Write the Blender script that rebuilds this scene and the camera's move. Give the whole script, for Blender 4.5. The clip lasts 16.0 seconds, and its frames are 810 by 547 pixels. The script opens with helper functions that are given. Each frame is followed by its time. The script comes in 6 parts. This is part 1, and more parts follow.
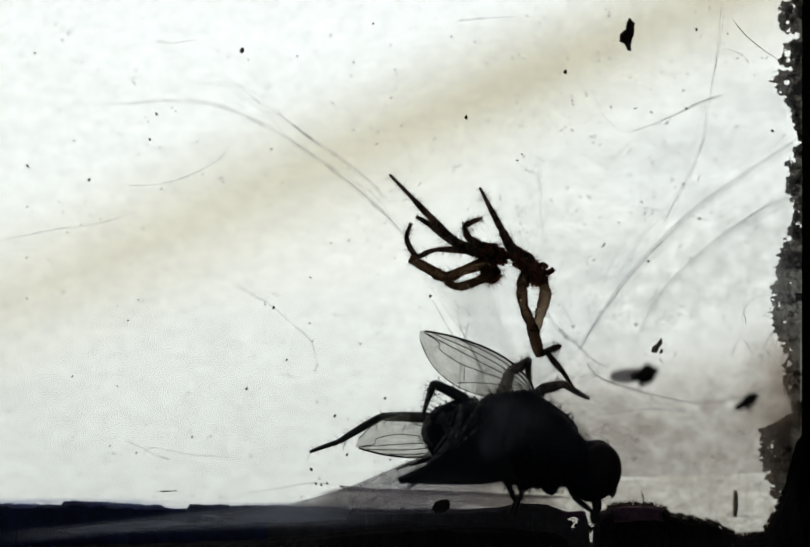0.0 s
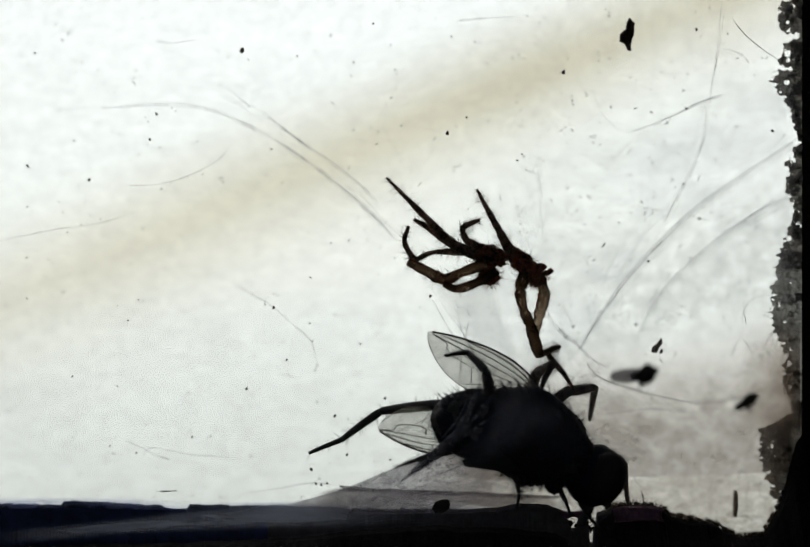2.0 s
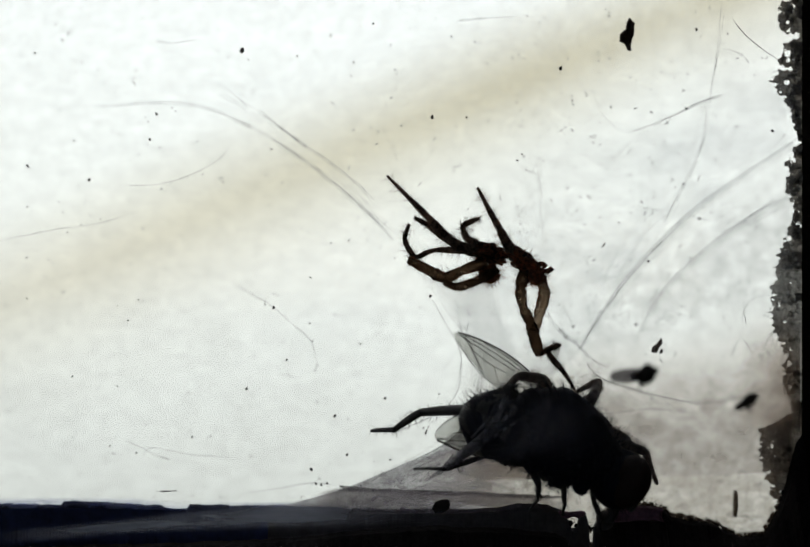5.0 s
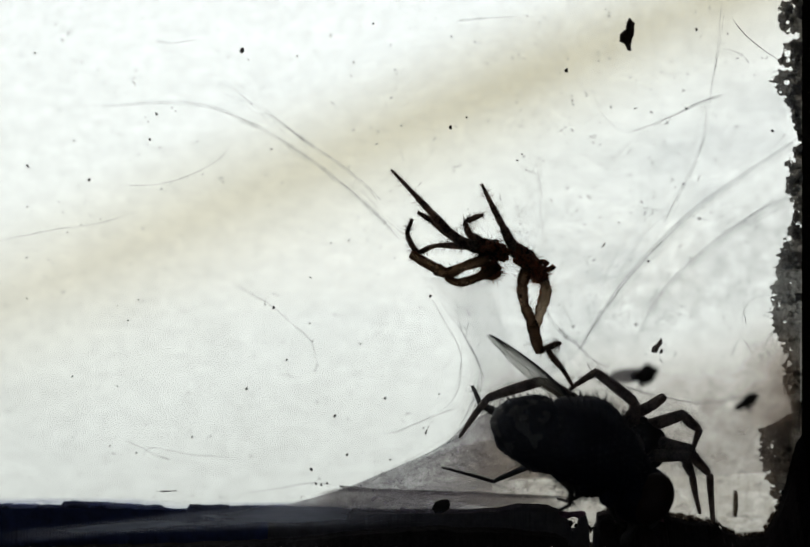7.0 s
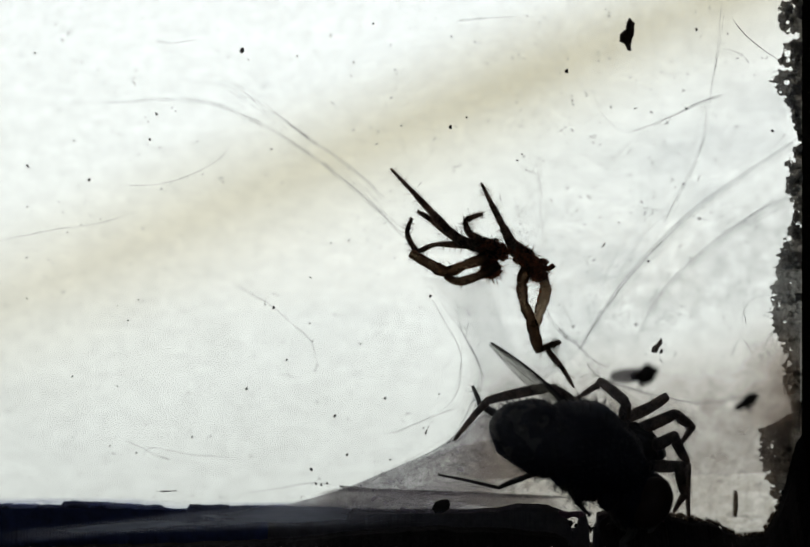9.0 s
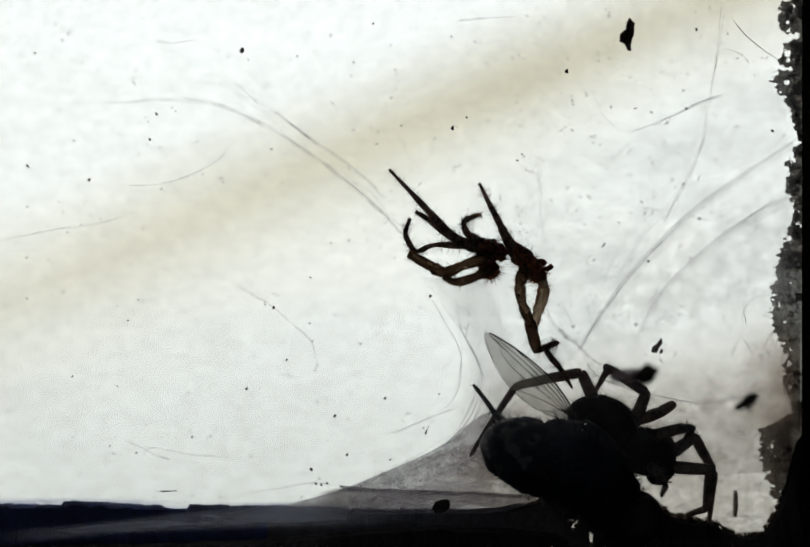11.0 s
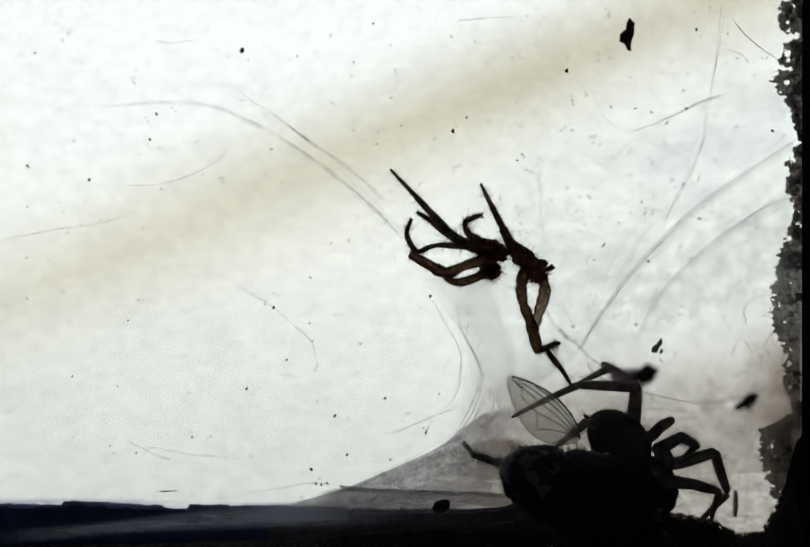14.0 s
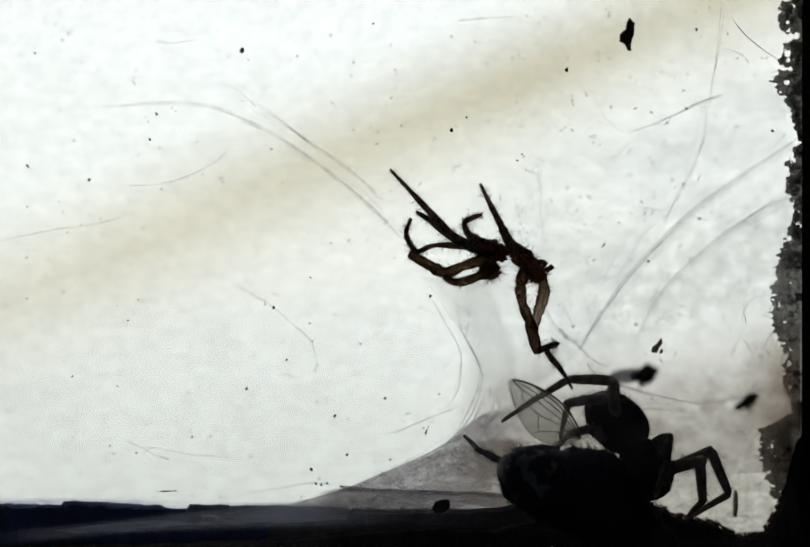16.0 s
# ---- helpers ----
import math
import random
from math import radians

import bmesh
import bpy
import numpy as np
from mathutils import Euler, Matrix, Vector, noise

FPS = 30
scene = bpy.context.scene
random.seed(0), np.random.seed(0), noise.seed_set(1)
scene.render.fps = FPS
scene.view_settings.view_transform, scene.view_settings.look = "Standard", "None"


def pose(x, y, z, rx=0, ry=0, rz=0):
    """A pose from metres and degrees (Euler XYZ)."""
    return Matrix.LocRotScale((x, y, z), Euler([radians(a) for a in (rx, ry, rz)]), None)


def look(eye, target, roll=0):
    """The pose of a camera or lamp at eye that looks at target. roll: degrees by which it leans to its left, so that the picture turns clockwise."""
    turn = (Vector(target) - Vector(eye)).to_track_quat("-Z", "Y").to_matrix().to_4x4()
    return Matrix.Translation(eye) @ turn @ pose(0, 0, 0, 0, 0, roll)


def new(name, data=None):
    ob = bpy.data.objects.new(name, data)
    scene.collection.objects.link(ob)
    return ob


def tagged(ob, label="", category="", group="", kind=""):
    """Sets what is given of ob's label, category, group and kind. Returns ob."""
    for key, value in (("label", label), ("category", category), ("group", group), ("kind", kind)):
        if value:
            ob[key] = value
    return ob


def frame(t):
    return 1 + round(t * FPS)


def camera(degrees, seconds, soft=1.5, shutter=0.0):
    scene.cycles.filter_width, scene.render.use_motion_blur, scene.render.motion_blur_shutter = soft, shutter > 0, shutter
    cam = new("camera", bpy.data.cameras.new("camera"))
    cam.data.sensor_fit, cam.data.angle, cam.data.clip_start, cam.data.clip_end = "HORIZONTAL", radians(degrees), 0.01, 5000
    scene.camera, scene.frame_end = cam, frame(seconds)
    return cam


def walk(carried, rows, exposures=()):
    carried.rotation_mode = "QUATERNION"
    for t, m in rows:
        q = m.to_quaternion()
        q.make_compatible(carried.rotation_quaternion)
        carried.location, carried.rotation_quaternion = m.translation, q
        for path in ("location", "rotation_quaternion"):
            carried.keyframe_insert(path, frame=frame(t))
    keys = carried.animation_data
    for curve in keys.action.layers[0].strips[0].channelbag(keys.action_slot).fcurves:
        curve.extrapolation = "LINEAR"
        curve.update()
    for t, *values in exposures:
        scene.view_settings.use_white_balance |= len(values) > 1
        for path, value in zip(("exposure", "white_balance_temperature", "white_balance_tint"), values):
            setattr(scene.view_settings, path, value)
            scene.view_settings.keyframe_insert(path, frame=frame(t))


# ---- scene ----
# A dirty window corner seen close up: a fly caught in a cobweb, the spider that takes it, and an old spider husk.
# Lengths below are in millimetres unless a line says metres; MM turns them into metres.
MM = 0.001
EYE = 74.64          # the lens stands this far from the pane
LENGTH = 16.0

cam = camera(30, LENGTH, soft=1.5)
cam.data.dof.use_dof, cam.data.dof.focus_distance, cam.data.dof.aperture_fstop = True, (EYE - 2.2) * MM, 42
walk(cam, [(0, pose(0, -EYE * MM, 0, 90, 0, 0)), (LENGTH, pose(0, -EYE * MM, 0, 90, 0, 0))], exposures=[(0, 0.0), (LENGTH, 0.0)])

# ---- daylight ----
world = bpy.data.worlds.new("overcast_sky")
scene.world = world
world.use_nodes = True
sky = world.node_tree.nodes.new("ShaderNodeTexSky")
sky.sky_type, sky.sun_disc = "NISHITA", False
sky.sun_elevation, sky.sun_rotation = radians(48), radians(150)
world.node_tree.links.new(sky.outputs[0], world.node_tree.nodes["Background"].inputs[0])
world.node_tree.nodes["Background"].inputs[1].default_value = 0.12
sun = new("sun", bpy.data.lights.new("sun", "SUN"))
sun.data.energy, sun.data.angle, sun.data.color = 0.8, radians(20), (1.0, 0.96, 0.9)
sun.matrix_world = look((1.5, -3.0, 4.0), (0, 0, 0))


# ---- materials ----
def nodes_of(name):
    m = bpy.data.materials.new(name)
    m.use_nodes = True
    t = m.node_tree
    return m, t, t.nodes["Principled BSDF"], t.nodes["Material Output"]


def add(t, kind, **values):
    n = t.nodes.new(kind)
    for key, value in values.items():
        n.inputs[key.replace("_", " ")].default_value = value
    return n


def coords(t, output="Object"):
    return t.nodes.new("ShaderNodeTexCoord").outputs[output]


def noise_of(t, scale, detail=5.0, rough=0.6, where=None):
    n = add(t, "ShaderNodeTexNoise", Scale=scale, Detail=detail, Roughness=rough)
    t.links.new(where or coords(t), n.inputs["Vector"])
    return n.outputs[0]


def ramp(t, value, *stops):
    r = t.nodes.new("ShaderNodeValToRGB")
    e = r.color_ramp.elements
    while len(e) < len(stops):
        e.new(0.5)
    for k, (at, c) in enumerate(stops):
        e[k].position, e[k].color = at, (*c, 1) if len(c) == 3 else c
    t.links.new(value, r.inputs[0])
    return r.outputs[0]


def grey(v):
    return (v, v, v)


def surface(name, dark, light, scale, rough=0.6, metallic=0.0, bump=0.3, depth=0.0001, clear=0.0, shine=0.5, stops=(0.33, 0.66)):
    """A mottled surface: colour between dark and light at two scales, with relief. clear: how much light shines through it;
    stops: where in the mottling the dark ends and the light begins."""
    m, t, b, out = nodes_of(name)
    coarse, fine = noise_of(t, scale), noise_of(t, scale * 7, 3.0, 0.7)
    mix = add(t, "ShaderNodeMix", Factor=0.45)
    t.links.new(coarse, mix.inputs[2]), t.links.new(fine, mix.inputs[3])
    c = ramp(t, mix.outputs[0], (stops[0], dark), (stops[1], light))
    t.links.new(c, b.inputs["Base Color"])
    b.inputs["Roughness"].default_value, b.inputs["Metallic"].default_value = rough, metallic
    b.inputs["Specular IOR Level"].default_value = shine
    r = add(t, "ShaderNodeBump", Strength=bump, Distance=depth)
    t.links.new(mix.outputs[0], r.inputs["Height"]), t.links.new(r.outputs[0], b.inputs["Normal"])
    if clear:
        through_it, both = t.nodes.new("ShaderNodeBsdfTranslucent"), add(t, "ShaderNodeMixShader", Fac=clear)
        t.links.new(c, through_it.inputs[0])
        t.links.new(b.outputs[0], both.inputs[1]), t.links.new(through_it.outputs[0], both.inputs[2])
        t.links.new(both.outputs[0], out.inputs[0])
    return m


def sheer(name, color, low, high, scale, stretch=(1, 1, 1), clear=0.6, edges=None, tint=(1, 1, 1)):
    """A see-through film: covers between low and high of what lies behind it, in streaks and clouds.
    edges: how wide it thins out towards its left, right, upper and lower rim, as shares of its size."""
    m, t, b, out = nodes_of(name)
    place = t.nodes.new("ShaderNodeMapping")
    place.inputs["Scale"].default_value = stretch
    t.links.new(coords(t), place.inputs[0])
    cover = ramp(t, noise_of(t, scale, 7.0, 0.65, place.outputs[0]), (0.3, grey(low)), (0.72, grey(high)))
    if edges:
        sep = t.nodes.new("ShaderNodeSeparateXYZ")
        t.links.new(coords(t, "UV"), sep.inputs[0])
        for k, size in enumerate(edges):
            if size:
                fade = t.nodes.new("ShaderNodeMapRange")
                fade.interpolation_type = "SMOOTHSTEP"
                fade.inputs["From Min"].default_value, fade.inputs["From Max"].default_value = (0, size) if k % 2 == 0 else (1, 1 - size)
                t.links.new(sep.outputs[k // 2], fade.inputs["Value"])
                both = t.nodes.new("ShaderNodeMath")
                both.operation = "MULTIPLY"
                t.links.new(cover, both.inputs[0]), t.links.new(fade.outputs[0], both.inputs[1])
                cover = both.outputs[0]
    b.inputs["Base Color"].default_value, b.inputs["Roughness"].default_value = (*color, 1), 0.8
    b.inputs["Specular IOR Level"].default_value = 0.15
    glow = t.nodes.new("ShaderNodeBsdfTranslucent")
    glow.inputs[0].default_value = (*color, 1)
    tint_cover = t.nodes.new("ShaderNodeMix")
    tint_cover.data_type = "RGBA"
    body, film, clear_air = add(t, "ShaderNodeMixShader", Fac=clear), t.nodes.new("ShaderNodeMixShader"), t.nodes.new("ShaderNodeBsdfTransparent")
    t.links.new(b.outputs[0], body.inputs[1]), t.links.new(glow.outputs[0], body.inputs[2])
    t.links.new(cover, tint_cover.inputs["Factor"])
    tint_cover.inputs[6].default_value, tint_cover.inputs[7].default_value = (1, 1, 1, 1), (*tint, 1)
    t.links.new(tint_cover.outputs[2], clear_air.inputs[0])
    t.links.new(cover, film.inputs[0]), t.links.new(clear_air.outputs[0], film.inputs[1]), t.links.new(body.outputs[0], film.inputs[2])
    t.links.new(film.outputs[0], out.inputs[0])
    return m


def backdrop_material():
    """Bright overcast distance, painted as a glow that dims towards the bottom, with one soft tan band that slants up
    to the right.
    """
    m, t, b, out = nodes_of("bright distance")
    sep = t.nodes.new("ShaderNodeSeparateXYZ")
    t.links.new(coords(t), sep.inputs[0])

    def math_node(op, a, c):
        n = t.nodes.new("ShaderNodeMath")
        n.operation = op
        for k, v in enumerate((a, c)):
            if isinstance(v, (int, float)):
                n.inputs[k].default_value = v
            else:
                t.links.new(v, n.inputs[k])
        return n.outputs[0]

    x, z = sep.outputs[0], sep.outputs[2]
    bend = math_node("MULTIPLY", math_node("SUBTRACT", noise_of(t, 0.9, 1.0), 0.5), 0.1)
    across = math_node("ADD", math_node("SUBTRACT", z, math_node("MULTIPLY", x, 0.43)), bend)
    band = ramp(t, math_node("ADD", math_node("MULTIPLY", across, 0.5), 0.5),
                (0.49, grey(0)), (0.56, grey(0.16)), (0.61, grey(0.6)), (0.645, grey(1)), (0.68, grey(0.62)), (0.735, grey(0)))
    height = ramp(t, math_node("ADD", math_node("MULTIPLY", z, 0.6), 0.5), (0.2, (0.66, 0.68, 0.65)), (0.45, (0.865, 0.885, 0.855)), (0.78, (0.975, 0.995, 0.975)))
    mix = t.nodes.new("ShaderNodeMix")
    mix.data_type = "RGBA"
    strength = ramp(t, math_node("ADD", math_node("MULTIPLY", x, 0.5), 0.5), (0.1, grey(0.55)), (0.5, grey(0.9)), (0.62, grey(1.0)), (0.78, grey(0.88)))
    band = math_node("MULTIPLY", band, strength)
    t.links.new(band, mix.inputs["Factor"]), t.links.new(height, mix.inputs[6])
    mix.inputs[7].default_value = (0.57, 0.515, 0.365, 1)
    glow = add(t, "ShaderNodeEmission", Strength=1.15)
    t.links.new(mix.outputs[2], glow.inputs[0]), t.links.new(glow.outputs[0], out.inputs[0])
    return m


def glass_material():
    m, t, b, out = nodes_of("dirty glass")
    b.inputs["Base Color"].default_value = (0.97, 1.0, 0.985, 1)
    b.inputs["Roughness"].default_value, b.inputs["IOR"].default_value, b.inputs["Transmission Weight"].default_value = 0.0, 1.45, 1.0
    return m


GLASS = glass_material()
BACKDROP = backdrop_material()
PAINT = surface("navy gloss paint", (0.004, 0.008, 0.040), (0.018, 0.030, 0.105), 300, 0.6, bump=0.6, depth=0.0002, shine=0.2)
OLD_PAINT = surface("grimy purple brown paint", (0.015, 0.013, 0.016), (0.06, 0.052, 0.058), 400, 0.7, bump=0.7, depth=0.0002)
CHIP_PAINT = surface("purple brown paint flake", (0.05, 0.018, 0.035), (0.20, 0.085, 0.13), 900, 0.7, bump=0.7, depth=0.0002)
MOULD = surface("crumbling grey putty", (0.10, 0.095, 0.085), (0.82, 0.79, 0.73), 1300, 0.9, bump=0.9, depth=0.0002, clear=0.25)
SOOT = surface("dark grey mould crumbs", (0.02, 0.018, 0.015), (0.72, 0.66, 0.58), 1500, 0.95, bump=0.9, depth=0.0002, clear=0.16)
GRIME = surface("dark brown grimy putty", (0.03, 0.025, 0.02), (0.42, 0.37, 0.31), 1300, 0.95, bump=0.9, depth=0.0002, clear=0.16)
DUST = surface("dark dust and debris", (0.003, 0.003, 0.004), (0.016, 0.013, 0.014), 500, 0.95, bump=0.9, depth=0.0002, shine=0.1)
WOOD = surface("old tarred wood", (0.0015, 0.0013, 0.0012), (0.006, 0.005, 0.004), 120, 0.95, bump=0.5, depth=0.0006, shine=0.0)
# WALL is kept pale so the unseen walls bounce light to the window.
WALL = surface("pale bounce boards", (0.26, 0.255, 0.24), (0.44, 0.43, 0.40), 5, 0.9, bump=0.3, depth=0.003)
FLOOR = surface("worn concrete", (0.08, 0.078, 0.075), (0.16, 0.155, 0.15), 6, 0.85, bump=0.3, depth=0.003)
FLY_SKIN = surface("blue black fly shell", (0.002, 0.0025, 0.006), (0.006, 0.0075, 0.016), 900, 0.6, bump=0.5, depth=0.00005, shine=0.08)
FLY_EYE = surface("dark red fly eye", (0.010, 0.005, 0.005), (0.022, 0.010, 0.009), 2500, 0.6, bump=0.5, depth=0.00003, shine=0.15)
FLY_LEG = surface("black fly leg", (0.008, 0.008, 0.009), (0.026, 0.023, 0.022), 1500, 0.65, bump=0.4, depth=0.00003)
BRISTLE = surface("black bristles", (0.01, 0.009, 0.008), (0.03, 0.026, 0.022), 1500, 0.5, clear=0.2)
SPIDER_SKIN = surface("dark brown spider skin", (0.004, 0.003, 0.003), (0.014, 0.011, 0.010), 1200, 0.75, bump=0.5, depth=0.00004, shine=0.1)
SPIDER_LEG = surface("grey brown spider leg", (0.08, 0.068, 0.062), (0.40, 0.33, 0.29), 1400, 0.65, bump=0.4, depth=0.00004, clear=0.68)
HUSK = sheer("thin brown husk", (0.115, 0.068, 0.042), 0.62, 1.0, 1600, (1, 1, 1), 0.6, None, (0.78, 0.6, 0.42))
HUSK_PALE = sheer("pale tan husk", (0.30, 0.225, 0.155), 0.42, 0.9, 1400, (1, 1, 1), 0.6, None, (0.8, 0.62, 0.45))
HUSK_DARK = surface("dark brown husk", (0.006, 0.004, 0.003), (0.60, 0.22, 0.11), 900, 0.5, bump=0.6, depth=0.00005, clear=0.65, stops=(0.43, 0.67))
HUSK_LEG = surface("dusky brown husk leg", (0.012, 0.009, 0.008), (0.50, 0.35, 0.26), 1300, 0.5, bump=0.6, depth=0.00005, clear=0.68, stops=(0.38, 0.68))
VEIN = surface("brown wing vein", (0.012, 0.010, 0.008), (0.03, 0.025, 0.02), 2000, 0.5)
MEMBRANE = sheer("clear grey wing", (0.22, 0.21, 0.175), 0.42, 0.64, 900, (1, 1, 1), 0.6, None, (0.96, 0.96, 0.9))
GNAT_WING = sheer("dusty gnat wing", (0.16, 0.13, 0.14), 0.25, 0.75, 900)
SILK = sheer("dusty grey silk", (0.32, 0.32, 0.32), 0.0, 0.42, 1300)
LACE = sheer("fine dusty silk fibres", (0.40, 0.40, 0.40), 0.0, 0.3, 2600)
FAINT_SILK = sheer("faint grey silk", (0.40, 0.40, 0.39), 0.0, 0.22, 1300)
SHEET = sheer("dense dusty silk sheet", (0.115, 0.105, 0.135), 0.5, 0.8, 900, (1, 1, 2.2), 0.6, (0.06, 0.3, 0.05, 0.0), (0.9, 0.85, 0.88))
STREAK = sheer("pale silk over dark paint", (0.30, 0.315, 0.38), 0.25, 0.9, 230, (0.5, 1, 3.0), 0.4, (0.1, 0.4, 0.35, 0.45))
EDGE_FILM = sheer("blue highlight film", (0.24, 0.27, 0.5), 0.0, 0.8, 700, (0.35, 1, 2.0), 0.4, (0.02, 0.1, 0.6, 0.0), (0.8, 0.82, 1.0))
GRIME_FILM = sheer("grey brown grime", (0.10, 0.088, 0.09), 0.3, 0.8, 900, (0.6, 1, 1.6), 0.5, (0.12, 0.1, 0.12, 0.0), (0.92, 0.86, 0.86))
VEIL = sheer("thin brown silk veil", (0.20, 0.165, 0.145), 0.42, 0.74, 900, (0.9, 1, 1.2), 0.5, (0.2, 0.04, 0.75, 0.03), (0.97, 0.84, 0.75))
FRONT_VEIL = sheer("thin grey silk veil", (0.17, 0.175, 0.195), 0.0, 0.17, 330, (1, 1, 1.6), 0.3, (0.3, 0.3, 0.4, 0.35))
CORNER_VEIL = sheer("thin dusty silk near the grit", (0.22, 0.165, 0.12), 0.32, 0.6, 1300, (1, 1, 1.6), 0.5, (0.25, 0.04, 0.06, 0.0), (0.98, 0.85, 0.74))
STILE_SHADE_VEIL = sheer("brown silk and shade beside the stile", (0.20, 0.155, 0.12), 0.5, 0.85, 420, (1, 1, 1.3), 0.5, (0.85, 0.0, 0.6, 0.15), (0.98, 0.85, 0.76))
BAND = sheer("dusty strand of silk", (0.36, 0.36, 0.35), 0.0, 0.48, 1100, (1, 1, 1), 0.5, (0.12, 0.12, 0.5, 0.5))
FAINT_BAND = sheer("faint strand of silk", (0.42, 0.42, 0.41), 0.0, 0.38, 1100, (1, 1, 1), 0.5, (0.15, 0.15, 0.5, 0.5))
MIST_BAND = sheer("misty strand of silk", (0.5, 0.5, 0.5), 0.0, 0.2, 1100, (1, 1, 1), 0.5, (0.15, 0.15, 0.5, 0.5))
FOLD = sheer("fold of thin silk", (0.42, 0.42, 0.43), 0.12, 0.4, 220, (1, 1, 1), 0.6, (0.2, 0.03, 0.04, 0.95))
HAZE = sheer("thin silk haze", (0.38, 0.39, 0.44), 0.0, 0.32, 420, (0.7, 1, 1.4), 0.6, (0.3, 0.05, 0.6, 0.02), (0.96, 0.985, 1.0))
THIN_WEB = sheer("faint web of silk", (0.36, 0.36, 0.37), 0.0, 0.38, 1100, (1, 1, 1), 0.55, (0.25, 0.03, 0.4, 0.4))
FUNNEL = sheer("thin silk funnel wall", (0.34, 0.33, 0.34), 0.08, 0.38, 240, (1.6, 1, 1), 0.6, (0.03, 0.5, 0.3, 0.2))
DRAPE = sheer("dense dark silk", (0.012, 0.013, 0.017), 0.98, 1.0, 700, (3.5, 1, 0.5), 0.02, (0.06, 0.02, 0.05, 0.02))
WRAP = sheer("grey silk wrapped on the fly", (0.36, 0.37, 0.43), 0.0, 0.6, 700, (3.5, 1, 0.5), 0.1, (0.25, 0.45, 0.35, 0.5))
CORD = sheer("matted grey silk", (0.17, 0.17, 0.195), 0.1, 0.9, 1300, (1, 1, 1), 0.2, None, (0.75, 0.73, 0.78))
SMEAR = sheer("dirt film", (0.40, 0.40, 0.38), 0.02, 0.12, 190, (0.5, 1, 1.2))
CLOUD = sheer("dried rain film", (0.44, 0.44, 0.42), 0.0, 0.15, 1500, (0.8, 1, 1.1))
SPECK = surface("dark dirt speck", (0.010, 0.009, 0.008), (0.04, 0.035, 0.03), 2000, 0.9, shine=0.1)
FLAKE = surface("dark brown flake", (0.008, 0.004, 0.003), (0.05, 0.026, 0.016), 3000, 0.9, shine=0.1)
PALE_SPECK = sheer("pale dirt speck", (0.38, 0.40, 0.37), 0.0, 0.5, 1500)
SMUDGE = sheer("grey dirt smudge", (0.36, 0.37, 0.35), 0.0, 0.48, 2500)


# ---- mesh tools ----
def V(p):
    return Vector(p) * MM


def part(name, bm, material, parent=None, label="", smooth=True):
    me = bpy.data.meshes.new(name)
    bm.to_mesh(me)
    bm.free()
    me.materials.append(material)
    for f in me.polygons:
        f.use_smooth = smooth
    ob = new(name, me)
    ob.parent = parent
    return tagged(ob, label)


def box(bm, lo, hi):
    """A box between two corners, in metres."""
    m = Matrix.LocRotScale([(a + b) / 2 for a, b in zip(lo, hi)], None, [b - a for a, b in zip(lo, hi)])
    return bmesh.ops.create_cube(bm, size=1, matrix=m)["verts"]


def tube(bm, points, radii, sides=6, caps=True):
    """A tapered tube through points, in metres."""
    rings, n = [], len(points)
    turn = None
    for k, p in enumerate(points):
        d = (points[min(k + 1, n - 1)] - points[max(k - 1, 0)]).normalized()
        q = d.to_track_quat("Z", "Y") if turn is None else turn.rotation_difference(d) @ base
        base, turn = q, d
        r = radii[k] if isinstance(radii, (list, tuple)) else radii
        rings.append([bm.verts.new(p + q @ Vector((math.cos(a) * r, math.sin(a) * r, 0))) for a in (2 * math.pi * j / sides for j in range(sides))])
    for a, b in zip(rings, rings[1:]):
        for j in range(sides):
            bm.faces.new((a[j], a[(j + 1) % sides], b[(j + 1) % sides], b[j]))
    if caps:
        bm.faces.new(rings[0][::-1]), bm.faces.new(rings[-1])


def smooth_line(points, steps=6):
    """Points on a curve through the given ones (Catmull-Rom)."""
    p = [points[0] * 2 - points[1], *points, points[-1] * 2 - points[-2]]
    out = []
    for k in range(1, len(p) - 2):
        a, b, c, d = p[k - 1:k + 3]
        for s in range(steps):
            u = s / steps
            out.append(0.5 * ((2 * b) + (c - a) * u + (2 * a - 5 * b + 4 * c - d) * u * u + (3 * b - a - 3 * c + d) * u ** 3))
    return out + [points[-1]]


BALLS = {}


def ball(detail):
    """The corners and triangles of a unit ball, made once for each detail."""
    if detail not in BALLS:
        b = bmesh.new()
        bmesh.ops.create_icosphere(b, subdivisions=detail, radius=1)
        BALLS[detail] = [v.co.copy() for v in b.verts], [[v.index for v in f.verts] for f in b.faces]
        b.free()
    return BALLS[detail]


def blob(bm, centre, radii, turn=None, rough=0.0, detail=3, taper=0.0, freq=1.0, shell=False):
    """An ellipsoid in millimetres, tapered along its x, with uneven skin. shell: open towards the glass."""
    places, faces = ball(detail)
    made = [bm.verts.new(p) for p in places]
    for a, b, c in faces:
        if not shell or places[a].y + places[b].y + places[c].y < 0.2:
            bm.faces.new((made[a], made[b], made[c]))
    for v, p in zip(made, places):
        k = 1 + taper * p.x
        w = 1 + rough * noise.noise(p * 2.3 * freq + Vector(centre) * 3.1) + 0.5 * rough * noise.noise(p * 5.7 * freq - Vector(centre))
        q = Vector((p.x * radii[0], p.y * radii[1] * k, p.z * radii[2] * k)) * w
        v.co = ((turn @ q) if turn else q) * MM + V(centre)
    return made


